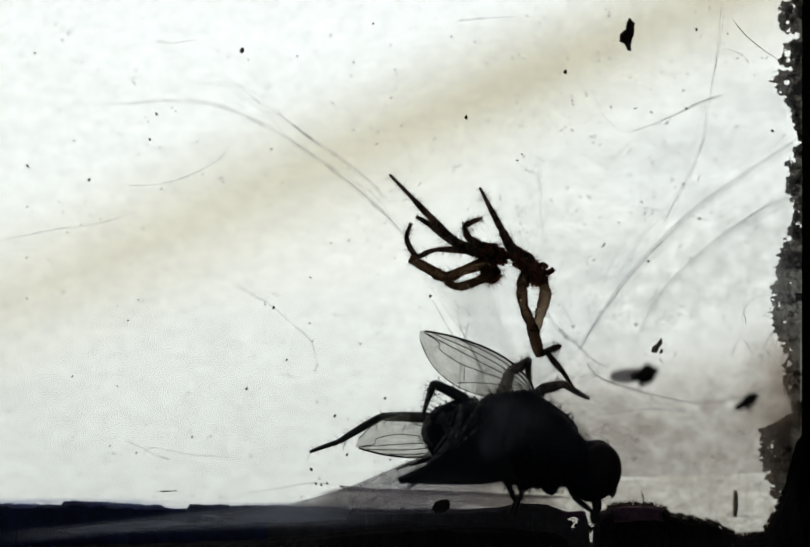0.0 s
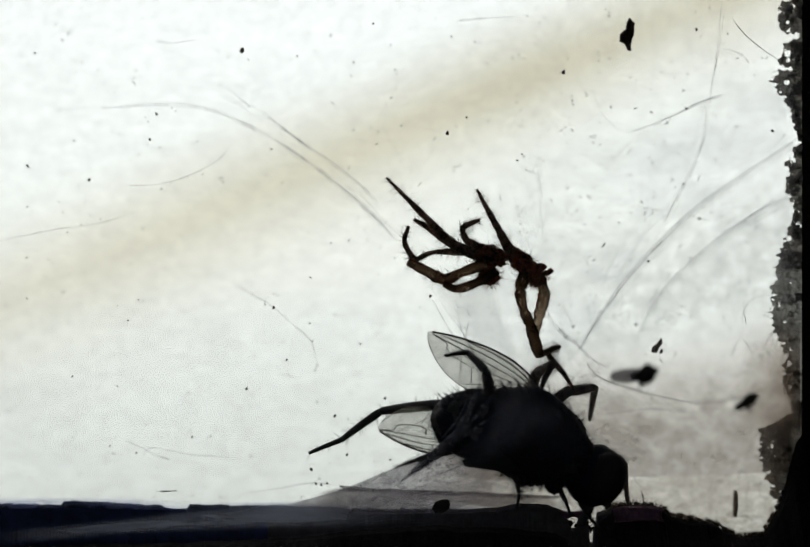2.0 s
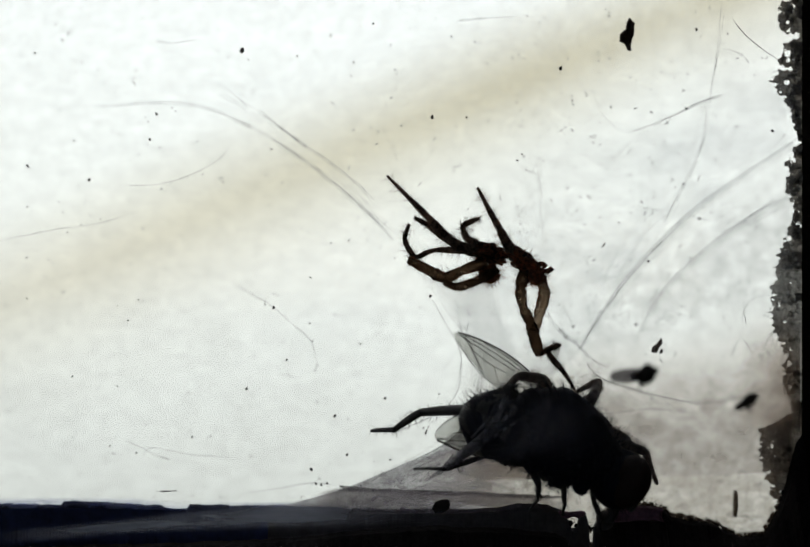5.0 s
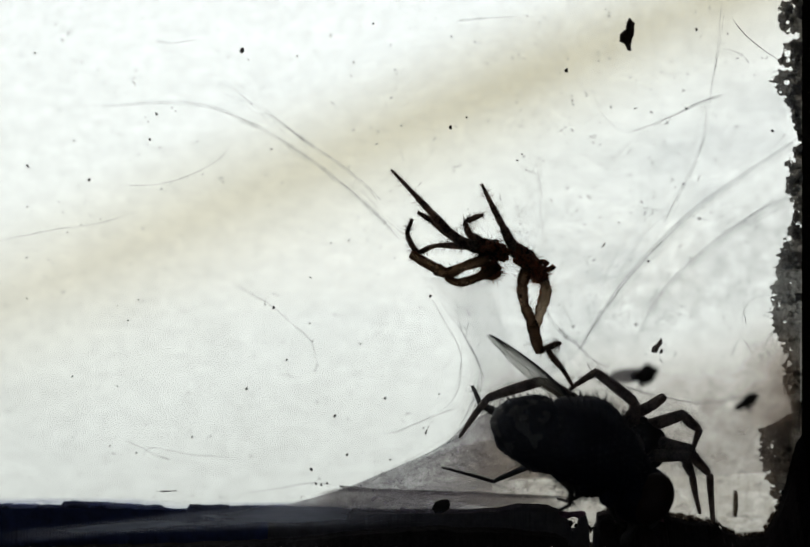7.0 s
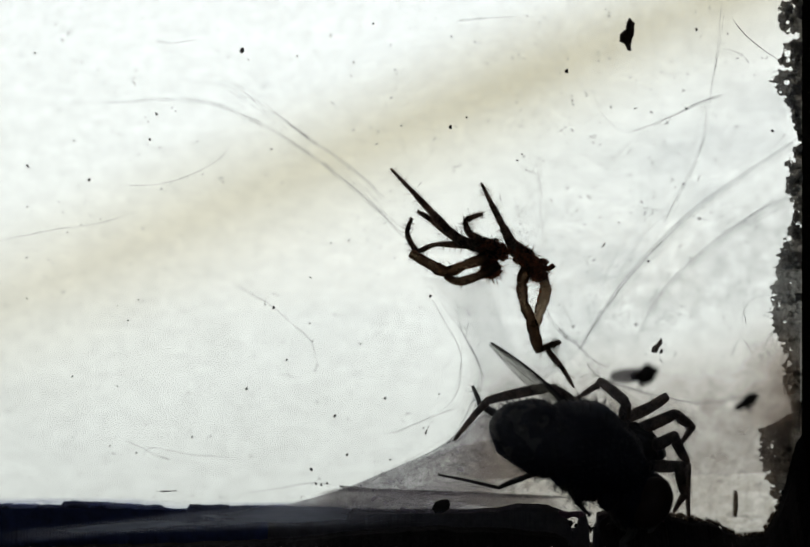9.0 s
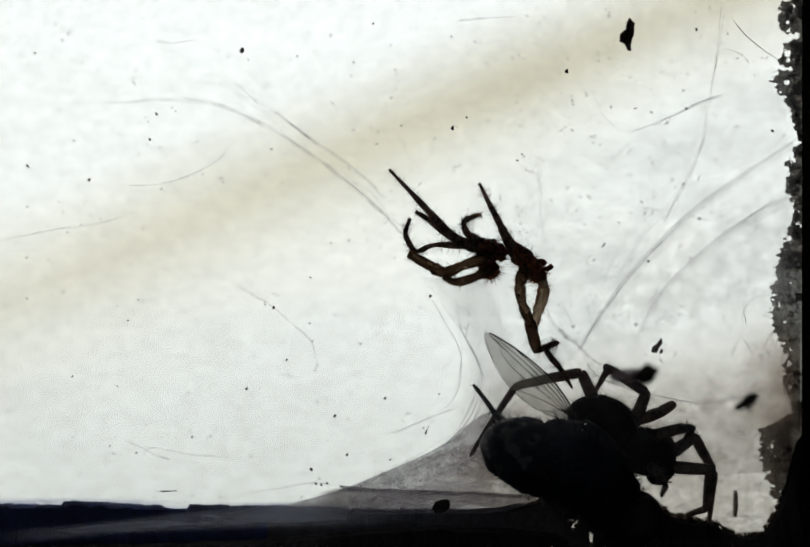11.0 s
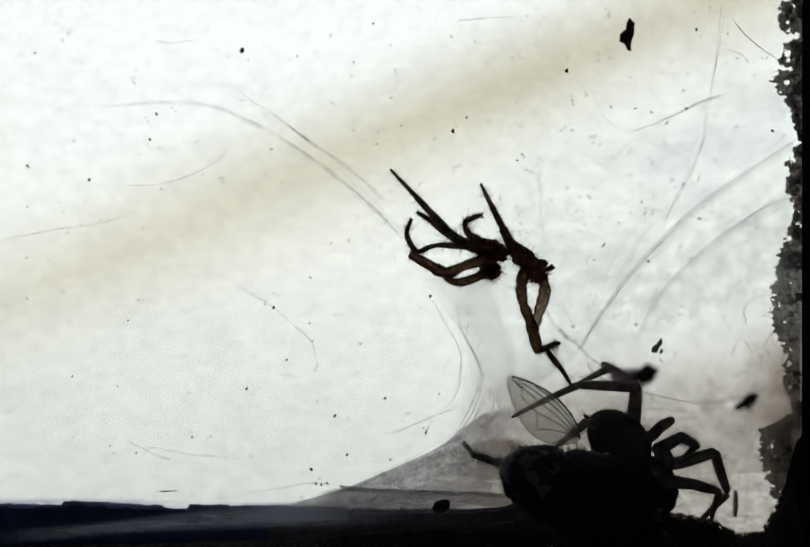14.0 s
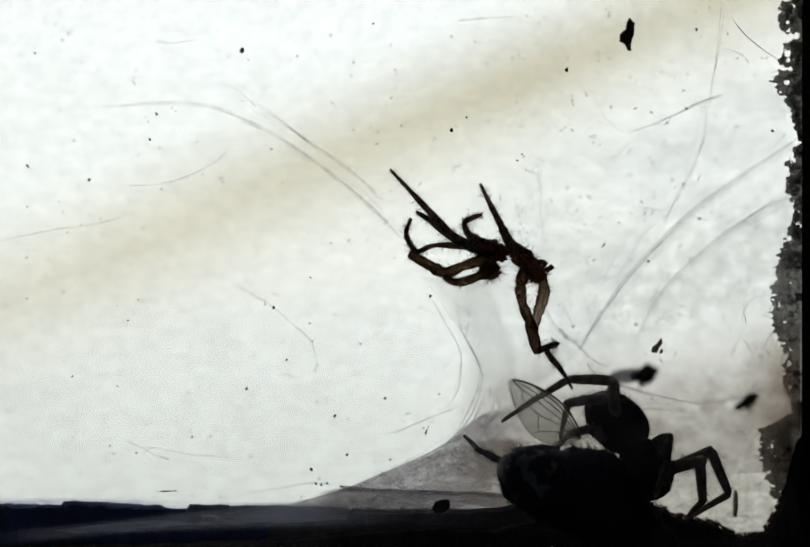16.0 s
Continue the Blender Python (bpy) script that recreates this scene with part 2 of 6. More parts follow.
def spikes(bm, spots, length, width, lean=Vector((0, 0, 0)), seed=1):
    """Thin hairs on spots (place, normal), in metres; each one leans and bends a little."""
    rnd = random.Random(seed)
    for p, n in spots:
        jitter = Vector((rnd.uniform(-1, 1), rnd.uniform(-1, 1), rnd.uniform(-1, 1))) * 0.35
        d = (n + lean + jitter).normalized()
        size = length * rnd.uniform(0.5, 1.25)
        bend = (lean + jitter) * size * 0.25
        tube(bm, [p - d * width, p + d * size * 0.55, p + d * size + bend], [width, width * 0.65, width * 0.15], 3)


def skin_spots(verts, count, seed, keep=None):
    rnd = random.Random(seed)
    spots = [(v.co.copy(), v.normal.copy()) for v in verts if not keep or keep(v.co)]
    return [rnd.choice(spots) for _ in range(count)] if spots else []


# ---- the room and the window ----
def slab(name, label, lo, hi, material, category, worn=0.0008):
    bm = bmesh.new()
    box(bm, lo, hi)
    bmesh.ops.bevel(bm, geom=bm.edges[:], offset=worn, segments=2, affect="EDGES")
    return tagged(part(name, bm, material), label, category, kind="structure")


RIGHT, BASE = 0.01952, -0.0137          # metres: the stile's inner face and the top of the bottom rail
LEFT, TOP = -0.46, 0.62

bm = bmesh.new()
box(bm, (LEFT - 0.004, 0.0, BASE - 0.004), (RIGHT + 0.004, 0.004, TOP + 0.004))
pane = tagged(part("window_pane", bm, GLASS, smooth=False), "dirty clear window glass streaked with dust and web", "window pane", kind="structure")
pane.visible_shadow = False

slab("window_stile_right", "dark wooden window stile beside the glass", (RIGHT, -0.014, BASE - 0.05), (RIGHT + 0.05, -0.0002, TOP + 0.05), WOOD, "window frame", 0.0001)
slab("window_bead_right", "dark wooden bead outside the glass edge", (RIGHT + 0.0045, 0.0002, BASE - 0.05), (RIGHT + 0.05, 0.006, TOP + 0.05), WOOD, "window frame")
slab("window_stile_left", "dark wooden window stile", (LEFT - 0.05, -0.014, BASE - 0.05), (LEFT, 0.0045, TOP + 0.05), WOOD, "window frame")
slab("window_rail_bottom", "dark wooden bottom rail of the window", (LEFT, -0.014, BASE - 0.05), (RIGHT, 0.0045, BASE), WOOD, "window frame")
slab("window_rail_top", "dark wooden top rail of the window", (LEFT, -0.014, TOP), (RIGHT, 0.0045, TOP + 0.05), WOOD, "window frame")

# Unseen room, added: its back doorway and pale walls give fill light.
X0, X1, Y0, Z0, Z1 = -1.5, 1.1, -2.6, -1.05, 1.35
wl, wr, wb, wt = LEFT - 0.05, RIGHT + 0.05, BASE - 0.05, TOP + 0.05
slab("wall_window_left", "unseen pale board wall beside the window", (X0, -0.01, Z0), (wl, 0.12, Z1), WALL, "wall")
slab("wall_window_right", "unseen pale board wall beside the window", (wr, -0.01, Z0), (X1, 0.12, Z1), WALL, "wall")
slab("wall_window_below", "unseen pale board wall below the window", (wl, -0.01, Z0), (wr, 0.12, wb), WALL, "wall")
slab("wall_window_above", "unseen pale board wall above the window", (wl, -0.01, wt), (wr, 0.12, Z1), WALL, "wall")
slab("wall_west", "unseen pale board side wall", (X0 - 0.12, Y0, Z0), (X0, 0.12, Z1), WALL, "wall")
slab("wall_east", "unseen pale board side wall", (X1, Y0, Z0), (X1 + 0.12, 0.12, Z1), WALL, "wall")
slab("wall_back_left", "unseen pale board wall beside the added fill-light doorway", (X0 - 0.12, Y0 - 0.12, Z0), (-0.75, Y0, Z1), WALL, "wall")
slab("wall_back_right", "unseen pale board wall beside the added fill-light doorway", (0.55, Y0 - 0.12, Z0), (X1 + 0.12, Y0, Z1), WALL, "wall")
slab("wall_back_above", "unseen pale board wall over the added fill-light doorway", (-0.75, Y0 - 0.12, 0.98), (0.55, Y0, Z1), WALL, "wall")
slab("floor", "worn grey concrete floor", (X0 - 0.12, Y0 - 0.12, Z0 - 0.1), (X1 + 0.12, 0.12, Z0), FLOOR, "floor")
slab("ceiling", "unseen pale board ceiling", (X0 - 0.12, Y0 - 0.12, Z1), (X1 + 0.12, 0.12, Z1 + 0.1), WALL, "ceiling")

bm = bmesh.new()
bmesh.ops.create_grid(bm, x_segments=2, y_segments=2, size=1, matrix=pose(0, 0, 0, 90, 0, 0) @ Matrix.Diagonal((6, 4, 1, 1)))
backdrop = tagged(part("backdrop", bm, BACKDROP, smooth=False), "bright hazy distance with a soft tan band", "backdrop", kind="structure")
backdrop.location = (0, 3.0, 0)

bm = bmesh.new()
bmesh.ops.create_grid(bm, x_segments=8, y_segments=8, size=60)
ground = tagged(part("ground", bm, FLOOR, smooth=False), "bare grey yard around the shed", "ground", kind="structure")
ground.location = (0, 0, -1.152)


# ---- paint, putty and debris along the frame ----
def ragged(x, seed, size):
    return size * (noise.noise(Vector((x * 0.9, seed, 0))) + 0.6 * noise.noise(Vector((x * 3.1, seed, 4))) + 0.35 * noise.noise(Vector((x * 9.0, seed, 9))))


def profile(points, x):
    for (a, _, za), (b, _, zb) in zip(points, points[1:]):
        if a <= x <= b:
            return za + (zb - za) * (x - a) / (b - a)
    return points[0][2] if x < points[0][0] else points[-1][2]


def bank(name, label, points, y_back, y_front, material, category, size=0.12, seed=1, step=0.09, foot=-13.7, slope=0.5):
    """A low bank that lies along the rail: its crest follows points and is ragged; its front slopes to the rail."""
    bm = bmesh.new()
    x, rows = points[0][0], []
    while x <= points[-1][0]:
        crest = max(profile(points, x) + ragged(x, seed, size), foot + 0.02)
        mid = foot + (crest - foot) * 0.55
        yf = y_front + ragged(x, seed + 7, abs(y_front - y_back) * 0.25)
        ym = y_back + (yf - y_back) * slope
        rows.append([bm.verts.new(V(q)) for q in ((x, y_back, foot), (x, y_back, crest), (x, y_back + (ym - y_back) * 0.5, crest - (crest - mid) * 0.18 + ragged(x, seed + 3, size * 0.4)),
                                                  (x, ym, mid + ragged(x, seed + 5, size * 0.5)), (x, yf, foot))])
        x += step
    for a, b in zip(rows, rows[1:]):
        for j in range(4):
            bm.faces.new((a[j], b[j], b[j + 1], a[j + 1]))
    bm.faces.new([r for r in rows[0]]), bm.faces.new([r for r in rows[-1]][::-1])
    bmesh.ops.recalc_face_normals(bm, faces=bm.faces[:])
    return tagged(part(name, bm, material, smooth=False), label, category, kind="structure")


bank("paint_overlap", "ragged navy paint edge along the bottom of the glass",
     [(-21.52, -0.05, -11.34), (-19.99, -0.05, -11.34), (-16.98, -0.05, -11.4), (-16.83, -0.05, -11.22), (-14.89, -0.05, -11.27), (-13.87, -0.05, -11.34), (-12.08, -0.05, -11.4), (-11.83, -0.05, -11.55), (-10.76, -0.05, -11.62), (-10.61, -0.05, -11.42), (-9.02, -0.05, -11.4), (-6.22, -0.05, -11.45), (-3.42, -0.05, -11.55), (-0.61, -0.05, -11.62), (2.96, -0.05, -11.62), (5.76, -0.05, -11.75), (7.8, -0.05, -11.85), (8, -0.05, -12.01), (8.08, -0.05, -12.36), (8.21, -0.05, -12.62), (8.46, -0.05, -12.57), (8.54, -0.05, -12.31), (8.44, -0.05, -12.08), (8.67, -0.05, -11.91), (8.92, -0.05, -11.8), (9.05, -0.05, -12.31), (9.08, -0.05, -13.79), (9.25, -0.05, -13.79), (9.28, -0.05, -12.52), (9.41, -0.05, -12.31), (9.46, -0.05, -11.85), (10.1, -0.05, -11.75)],
     -0.05, -0.5, PAINT, "paint", 0.09, 3, 0.03)
bank("old_paint_ridge", "grimy purple brown ridge of old paint and dust",
     [(-6.68, -0.6, -12.02), (-4.66, -0.6, -11.87), (-3.26, -0.6, -11.72), (-2.13, -0.6, -11.62), (0.4, -0.6, -11.56), (1.92, -0.6, -11.56), (4.45, -0.6, -11.49), (5.47, -0.6, -11.26), (6.98, -0.6, -11.29), (7.79, -0.6, -11.62), (7.95, -0.6, -11.87), (8.02, -0.6, -12.22), (8.15, -0.6, -12.48), (8.4, -0.6, -12.42), (8.48, -0.6, -12.17), (8.38, -0.6, -11.94), (8.6, -0.6, -11.77), (8.83, -0.6, -11.67), (8.98, -0.6, -12.17), (9.01, -0.6, -13.69), (9.19, -0.6, -13.69), (9.21, -0.6, -12.37), (9.34, -0.6, -12.17), (9.39, -0.6, -11.72), (9.62, -0.6, -11.62), (10.17, -0.6, -11.51), (12.05, -0.6, -11.67)], -0.55, -1.6, OLD_PAINT, "paint", 0.06, 11, 0.06)
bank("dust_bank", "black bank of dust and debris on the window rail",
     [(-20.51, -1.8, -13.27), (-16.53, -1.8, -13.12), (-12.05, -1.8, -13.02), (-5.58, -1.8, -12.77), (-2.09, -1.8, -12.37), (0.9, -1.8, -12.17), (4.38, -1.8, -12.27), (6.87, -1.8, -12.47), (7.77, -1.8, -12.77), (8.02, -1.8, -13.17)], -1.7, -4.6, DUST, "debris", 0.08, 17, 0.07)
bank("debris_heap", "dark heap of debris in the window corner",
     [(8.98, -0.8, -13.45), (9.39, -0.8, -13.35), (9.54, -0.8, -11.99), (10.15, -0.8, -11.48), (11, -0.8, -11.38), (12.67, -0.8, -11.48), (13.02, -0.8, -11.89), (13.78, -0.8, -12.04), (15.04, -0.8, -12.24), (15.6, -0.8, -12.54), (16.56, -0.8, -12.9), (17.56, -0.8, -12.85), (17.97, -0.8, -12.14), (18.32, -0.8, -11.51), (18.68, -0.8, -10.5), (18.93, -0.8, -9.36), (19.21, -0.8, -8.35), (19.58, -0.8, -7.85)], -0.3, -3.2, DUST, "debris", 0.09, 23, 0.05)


def fluff(name, label, points, y, count, seed):
    """Dust crumbs and short fibres along a crest."""
    rnd = random.Random(seed)
    bm = bmesh.new()
    for _ in range(count):
        x = rnd.uniform(points[0][0], points[-1][0])
        z = profile(points, x) + rnd.uniform(-0.1, 0.08)
        if rnd.random() < 0.45:
            r = rnd.uniform(0.03, 0.13)
            blob(bm, (x, y, z), (r * 1.4, r, r), Matrix.Rotation(rnd.uniform(0, 3), 3, "Y"), 0.9, 1, freq=2.0)
        else:
            spikes(bm, [(V((x, y, z)), Vector((rnd.uniform(-1, 1), 0, 1)))], rnd.uniform(0.1, 0.5) * MM, 0.013 * MM, seed=rnd.randrange(9999))
    return tagged(part(name, bm, DUST), label, "dust", kind="stuff")


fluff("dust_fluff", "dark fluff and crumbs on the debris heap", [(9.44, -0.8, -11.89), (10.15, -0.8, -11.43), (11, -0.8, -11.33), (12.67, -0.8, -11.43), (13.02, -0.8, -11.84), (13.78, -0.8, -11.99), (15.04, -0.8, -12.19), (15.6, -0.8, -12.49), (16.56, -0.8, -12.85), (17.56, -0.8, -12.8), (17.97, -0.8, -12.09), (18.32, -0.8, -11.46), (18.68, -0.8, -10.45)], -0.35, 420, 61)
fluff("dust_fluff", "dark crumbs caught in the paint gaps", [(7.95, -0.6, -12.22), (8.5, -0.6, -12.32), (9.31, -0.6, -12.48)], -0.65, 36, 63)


def crumb_strip(name, label, material, spread, count, big, seed, y=-0.25, low=-13.4, high=14.6, gaps=(), start=0.3, pores=0.5):
    """Many small irregular lumps stuck to the glass along the stile; gaps (x, z, radius) stay open."""
    rnd = random.Random(seed)
    bm = bmesh.new()
    for _ in range(count):
        z0 = rnd.uniform(low, high)
        lim = profile(spread, z0)
        wide = max(19.55 - lim, 0.05)
        x0 = 19.55 - wide * rnd.uniform(0, 1) ** 0.7
        r = (0.10 + 0.9 * rnd.random() ** 2.2) * big * (0.45 + 0.55 * (x0 - lim) / wide)
        if noise.noise(Vector((x0 * 2.6, seed, z0 * 2.6))) < -0.12 - 0.5 * (x0 - lim) / wide:
            continue
        if any((x0 - gx) ** 2 + (z0 - gz) ** 2 < (gr + r * 0.75) ** 2 for gx, gz, gr in gaps):
            continue
        blob(bm, (x0 + r * 0.1, y - r * 0.4 * rnd.random(), z0), (r, r * rnd.uniform(0.35, 0.6), r * rnd.uniform(0.6, 1.1)), Matrix.Rotation(rnd.uniform(0, 6.28), 3, "Y"), 1.0, 1 if r < 0.1 else 2, freq=2.0, shell=True)
    # the crust they stick to: a lumpy skin with a ragged rim and gaps in it
    cell, grid = 0.042, {}
    left, rise = min(x for _, _, x in spread) - 0.15, int((high - low) / cell)

    def crust(i, j):
        if (i, j) not in grid:
            x, z = left + i * cell, low + j * cell
            d = x - profile(spread, z)
            lump = noise.noise(Vector((x * 2.1, seed + 5, z * 2.1))) + 0.5 * noise.noise(Vector((x * 5.3, seed + 6, z * 5.3)))
            rim = Vector((noise.noise(Vector((x * 14, seed, z * 14))), 0, noise.noise(Vector((x * 14, seed + 2, z * 14))))) * 0.03
            grid[i, j] = bm.verts.new(V(Vector((min(x + rim.x, 19.7), -0.06 - 0.22 * min(max(d, 0), 0.7) - 0.1 * max(lump, -0.4), z + rim.z))))
        return grid[i, j]

    for i in range(int((19.7 - left) / cell) + 1):
        for j in range(rise):
            x, z = left + (i + 0.5) * cell, low + (j + 0.5) * cell
            d = x - profile(spread, z) - start + ragged(z * 2.3, seed, 0.22) + 0.22 * noise.noise(Vector((x * 5, seed + 8, z * 5)))
            hole = noise.noise(Vector((x * 2.4, seed + 3, z * 2.4))) + 0.6 * noise.noise(Vector((x * 6.0, seed + 4, z * 6.0)))
            if d < 0 or hole > pores + 0.25 * d or any((x - gx) ** 2 + (z - gz) ** 2 < gr ** 2 for gx, gz, gr in gaps):
                continue
            bm.faces.new((crust(i, j), crust(i + 1, j), crust(i + 1, j + 1), crust(i, j + 1)))
    return tagged(part(name, bm, material, smooth=False), label, "putty", kind="structure")


def edge(points):
    """Turns a list of edge places into (height, 0, x) rows for profile()."""
    return sorted((z, 0, x) for x, _, z in points)


LOW_EDGE = edge([(18.42, 0, 0.61), (18.27, 0, -0.03), (18.16, 0, -0.79), (18.01, 0, -1.81), (18.16, 0, -2.83), (18.67, 0, -3.6), (18.72, 0, -4.36), (18.57, 0, -5.38), (19.03, 0, -6.4), (19.13, 0, -7.3), (19.03, 0, -7.68)])
CORNER_EDGE = edge([(19.08, 0, -6.91), (18.27, 0, -7.3), (17.5, 0, -7.68), (17.4, 0, -8.7), (17.7, 0, -9.59), (17.76, 0, -10.1), (18.16, 0, -10.99), (18.47, 0, -11.76), (18.57, 0, -12.27), (18.27, 0, -12.78), (18.01, 0, -13.55)])
TOP_EDGE = edge([(18.78, 0, 14.01), (18.83, 0, 13.49), (18.42, 0, 13.09), (18.27, 0, 12.73), (18.32, 0, 12.09), (18.57, 0, 11.86), (19.13, 0, 11.76), (19.03, 0, 11.56), (18.67, 0, 11.35), (18.57, 0, 10.94), (18.37, 0, 10.59), (18.57, 0, 10.23), (18.78, 0, 10.08), (18.16, 0, 9.92), (18.11, 0, 9.46), (18.27, 0, 9.16), (18.27, 0, 8.85), (18.62, 0, 8.75), (18.83, 0, 8.27), (18.88, 0, 7.83), (19.13, 0, 7.42), (19.34, 0, 6.99), (19.36, 0, 6.4), (19.03, 0, 5.84), (18.78, 0, 5.38), (18.72, 0, 4.69), (18.72, 0, 4.26), (18.93, 0, 3.93), (19.03, 0, 3.29), (19.08, 0, 2.53), (18.65, 0, 1.76), (18.47, 0, 0.99), (18.37, 0, 0.48), (18.78, 0, -0.03)])
crumb_strip("putty_edge_low", "crumbling grey putty between glass and stile", MOULD, LOW_EDGE, 120, 0.24, 5, low=-6.6, high=1.1, start=0.02)
crumb_strip("putty_edge_corner", "dark brown grimy putty in the lower corner", GRIME, CORNER_EDGE, 130, 0.2, 6, low=-13.4, high=-6.3, start=0.02)
crumb_strip("putty_edge_high", "dark grey mouldy putty crumbs on the glass edge", SOOT, TOP_EDGE, 420, 0.34, 8, low=0.2, start=0.1, pores=0.42,
            gaps=[(x, z, size) for (x, _, z), size in zip([(18.85, 0, 12.37), (18.85, 0, 10.84), (18.88, 0, 10.51), (18.8, 0, 9.39), (19.03, 0, 11.66), (19.29, 0, 11.71), (18.98, 0, 10.08), (19.18, 0, 5.59), (19.13, 0, 13.19)], (0.09, 0.17, 0.1, 0.13, 0.16, 0.16, 0.1, 0.1, 0.08))])


# ---- dirt on the glass ----
def flake(name, label, points, thick, material, category, y=-0.12):
    """A ragged flake: an outline with thickness."""
    bm = bmesh.new()
    corners = [V((x, y, z)) for x, _, z in points]
    rim = [a.lerp(b, k / 4) for a, b in zip(corners, corners[1:] + corners[:1]) for k in range(4)]
    vs = [bm.verts.new(p + Vector((noise.noise(p * 21000), 0, noise.noise(p * 19000 + Vector((3, 1, 2))))) * 0.00005) for p in rim]
    f = bm.faces.new(vs)
    top = bmesh.ops.extrude_face_region(bm, geom=[f])
    up = [v for v in top["geom"] if isinstance(v, bmesh.types.BMVert)]
    mid = sum((v.co for v in up), Vector()) / len(up)
    for v in up:
        v.co = mid + (v.co - mid) * 0.8 + Vector((0, -thick * MM * (0.7 + 0.5 * noise.noise(v.co * 5000)), 0))
    bmesh.ops.recalc_face_normals(bm, faces=bm.faces[:])
    return tagged(part(name, bm, material, smooth=False), label, category)


flake("debris_flake", "dark torn flake stuck high on the glass", [(11.07, 0, 12.63), (11.33, 0, 12.35), (11.28, 0, 11.71), (11.1, 0, 11.3), (11.17, 0, 10.97), (10.97, 0, 10.99), (10.82, 0, 11.3), (10.56, 0, 11.45), (10.59, 0, 11.81), (10.87, 0, 12.02), (10.92, 0, 12.37)], 0.2, FLAKE, "flake")
flake("debris_flake", "small black angular flake on the glass", [(12.65, 0, -3.14), (12.7, 0, -3.44), (12.55, 0, -3.65), (12.4, 0, -3.93), (12.12, 0, -3.85), (12.19, 0, -3.6), (12.45, 0, -3.42)], 0.15, FLAKE, "flake")
flake("debris_flake", "tiny black chip beside the angular flake", [(12.6, 0, -3.7), (12.73, 0, -3.75), (12.7, 0, -3.95), (12.55, 0, -3.93)], 0.1, SPECK, "flake")
flake("debris_splinter", "thin upright dark splinter on the glass", [(16.22, 0, -10.64), (16.38, 0, -10.74), (16.4, 0, -11.63), (16.33, 0, -12.02), (16.15, 0, -11.96), (16.17, 0, -11.25)], 0.2, SPECK, "splinter")
flake("paint_chip", "purple brown paint chip on the debris heap", [(9.79, -3.4, -11.03), (10.49, -3.4, -10.96), (11.35, -3.4, -10.96), (12.17, -3.4, -11.05), (12.13, -3.4, -11.47), (12.22, -3.4, -11.71), (11.1, -3.4, -11.66), (9.89, -3.4, -11.76)], 0.25, CHIP_PAINT, "paint chip", -3.35)
# This chip is added: it stands for the fly's foot across the gap.
flake("paint_chip", "small dark chip added across a paint gap for the fly's foot", [(7.43, -1.7, -11.44), (7.88, -1.7, -11.49), (8.38, -1.7, -11.44), (8.73, -1.7, -11.49), (8.63, -1.7, -11.72), (8.38, -1.7, -11.84), (8.18, -1.7, -11.74), (7.83, -1.7, -11.82), (7.53, -1.7, -11.74)], 0.15, CHIP_PAINT, "paint chip", -1.7)
flake("paint_sliver", "long thin sliver of lifted paint", [(-3.26, -0.7, -10.34), (-2.38, -0.7, -10.49), (0.4, -0.7, -10.56), (2.93, -0.7, -10.64), (5.08, -0.7, -10.77), (6.97, -0.7, -10.84), (7.99, -0.7, -10.94), (6.97, -0.7, -11.02), (5.08, -0.7, -10.99), (2.93, -0.7, -10.87), (0.4, -0.7, -10.77), (-2.93, -0.7, -10.66)], 0.1, GNAT_WING, "paint sliver", -0.7)
flake("debris_splinter", "thin dark dash of dirt on the glass", [(-12.35, 0, -10.74), (-11.84, 0, -10.71), (-11.28, 0, -10.69), (-11.28, 0, -10.74), (-11.84, 0, -10.77)], 0.05, SPECK, "splinter", -0.05)
flake("debris_splinter", "tiny slanted dark splinter on the glass", [(9.67, 0, 1.3), (9.85, 0, 1.53), (9.9, 0, 1.48), (9.72, 0, 1.25)], 0.08, SPECK, "splinter", -0.05)
flake("debris_splinter", "thin dark curved splinter near the debris heap", [(11.63, 0, -10.64), (11.76, 0, -10.87), (11.81, 0, -11.3), (11.73, 0, -11.3), (11.68, 0, -10.94)], 0.1, SPECK, "splinter", -0.1)
bm = bmesh.new()
blob(bm, (1.76, -2.1, -11.18), (0.44, 0.3, 0.3), Matrix.Rotation(radians(-25), 3, "Y"), 0.25, 3)
tagged(part("pellet", bm, SPECK), "oval dark pellet lying on old paint", "pellet")


def speck(points, r, label="small black dirt speck on the glass"):
    bm = bmesh.new()
    rnd = random.Random(int(points[0] * 97 + points[2] * 31))
    blob(bm, (points[0], -0.05, points[2]), (r * rnd.uniform(0.7, 1.0), 0.06, r * rnd.uniform(0.8, 1.2)), Matrix.Rotation(rnd.uniform(0, 3), 3, "Y"), 0.9, 2, freq=1.6)
    for _ in range(2):
        a = rnd.uniform(0, 6.28)
        blob(bm, (points[0] + r * math.cos(a), -0.04, points[2] + r * math.sin(a)), (r * 0.6, 0.04, r * 0.3), Matrix.Rotation(a + rnd.uniform(0, 2), 3, "Y"), 0.9, 1, freq=2.0)
    return tagged(part("dirt_speck", bm, SPECK), label, "speck", "dirt specks on the glass")


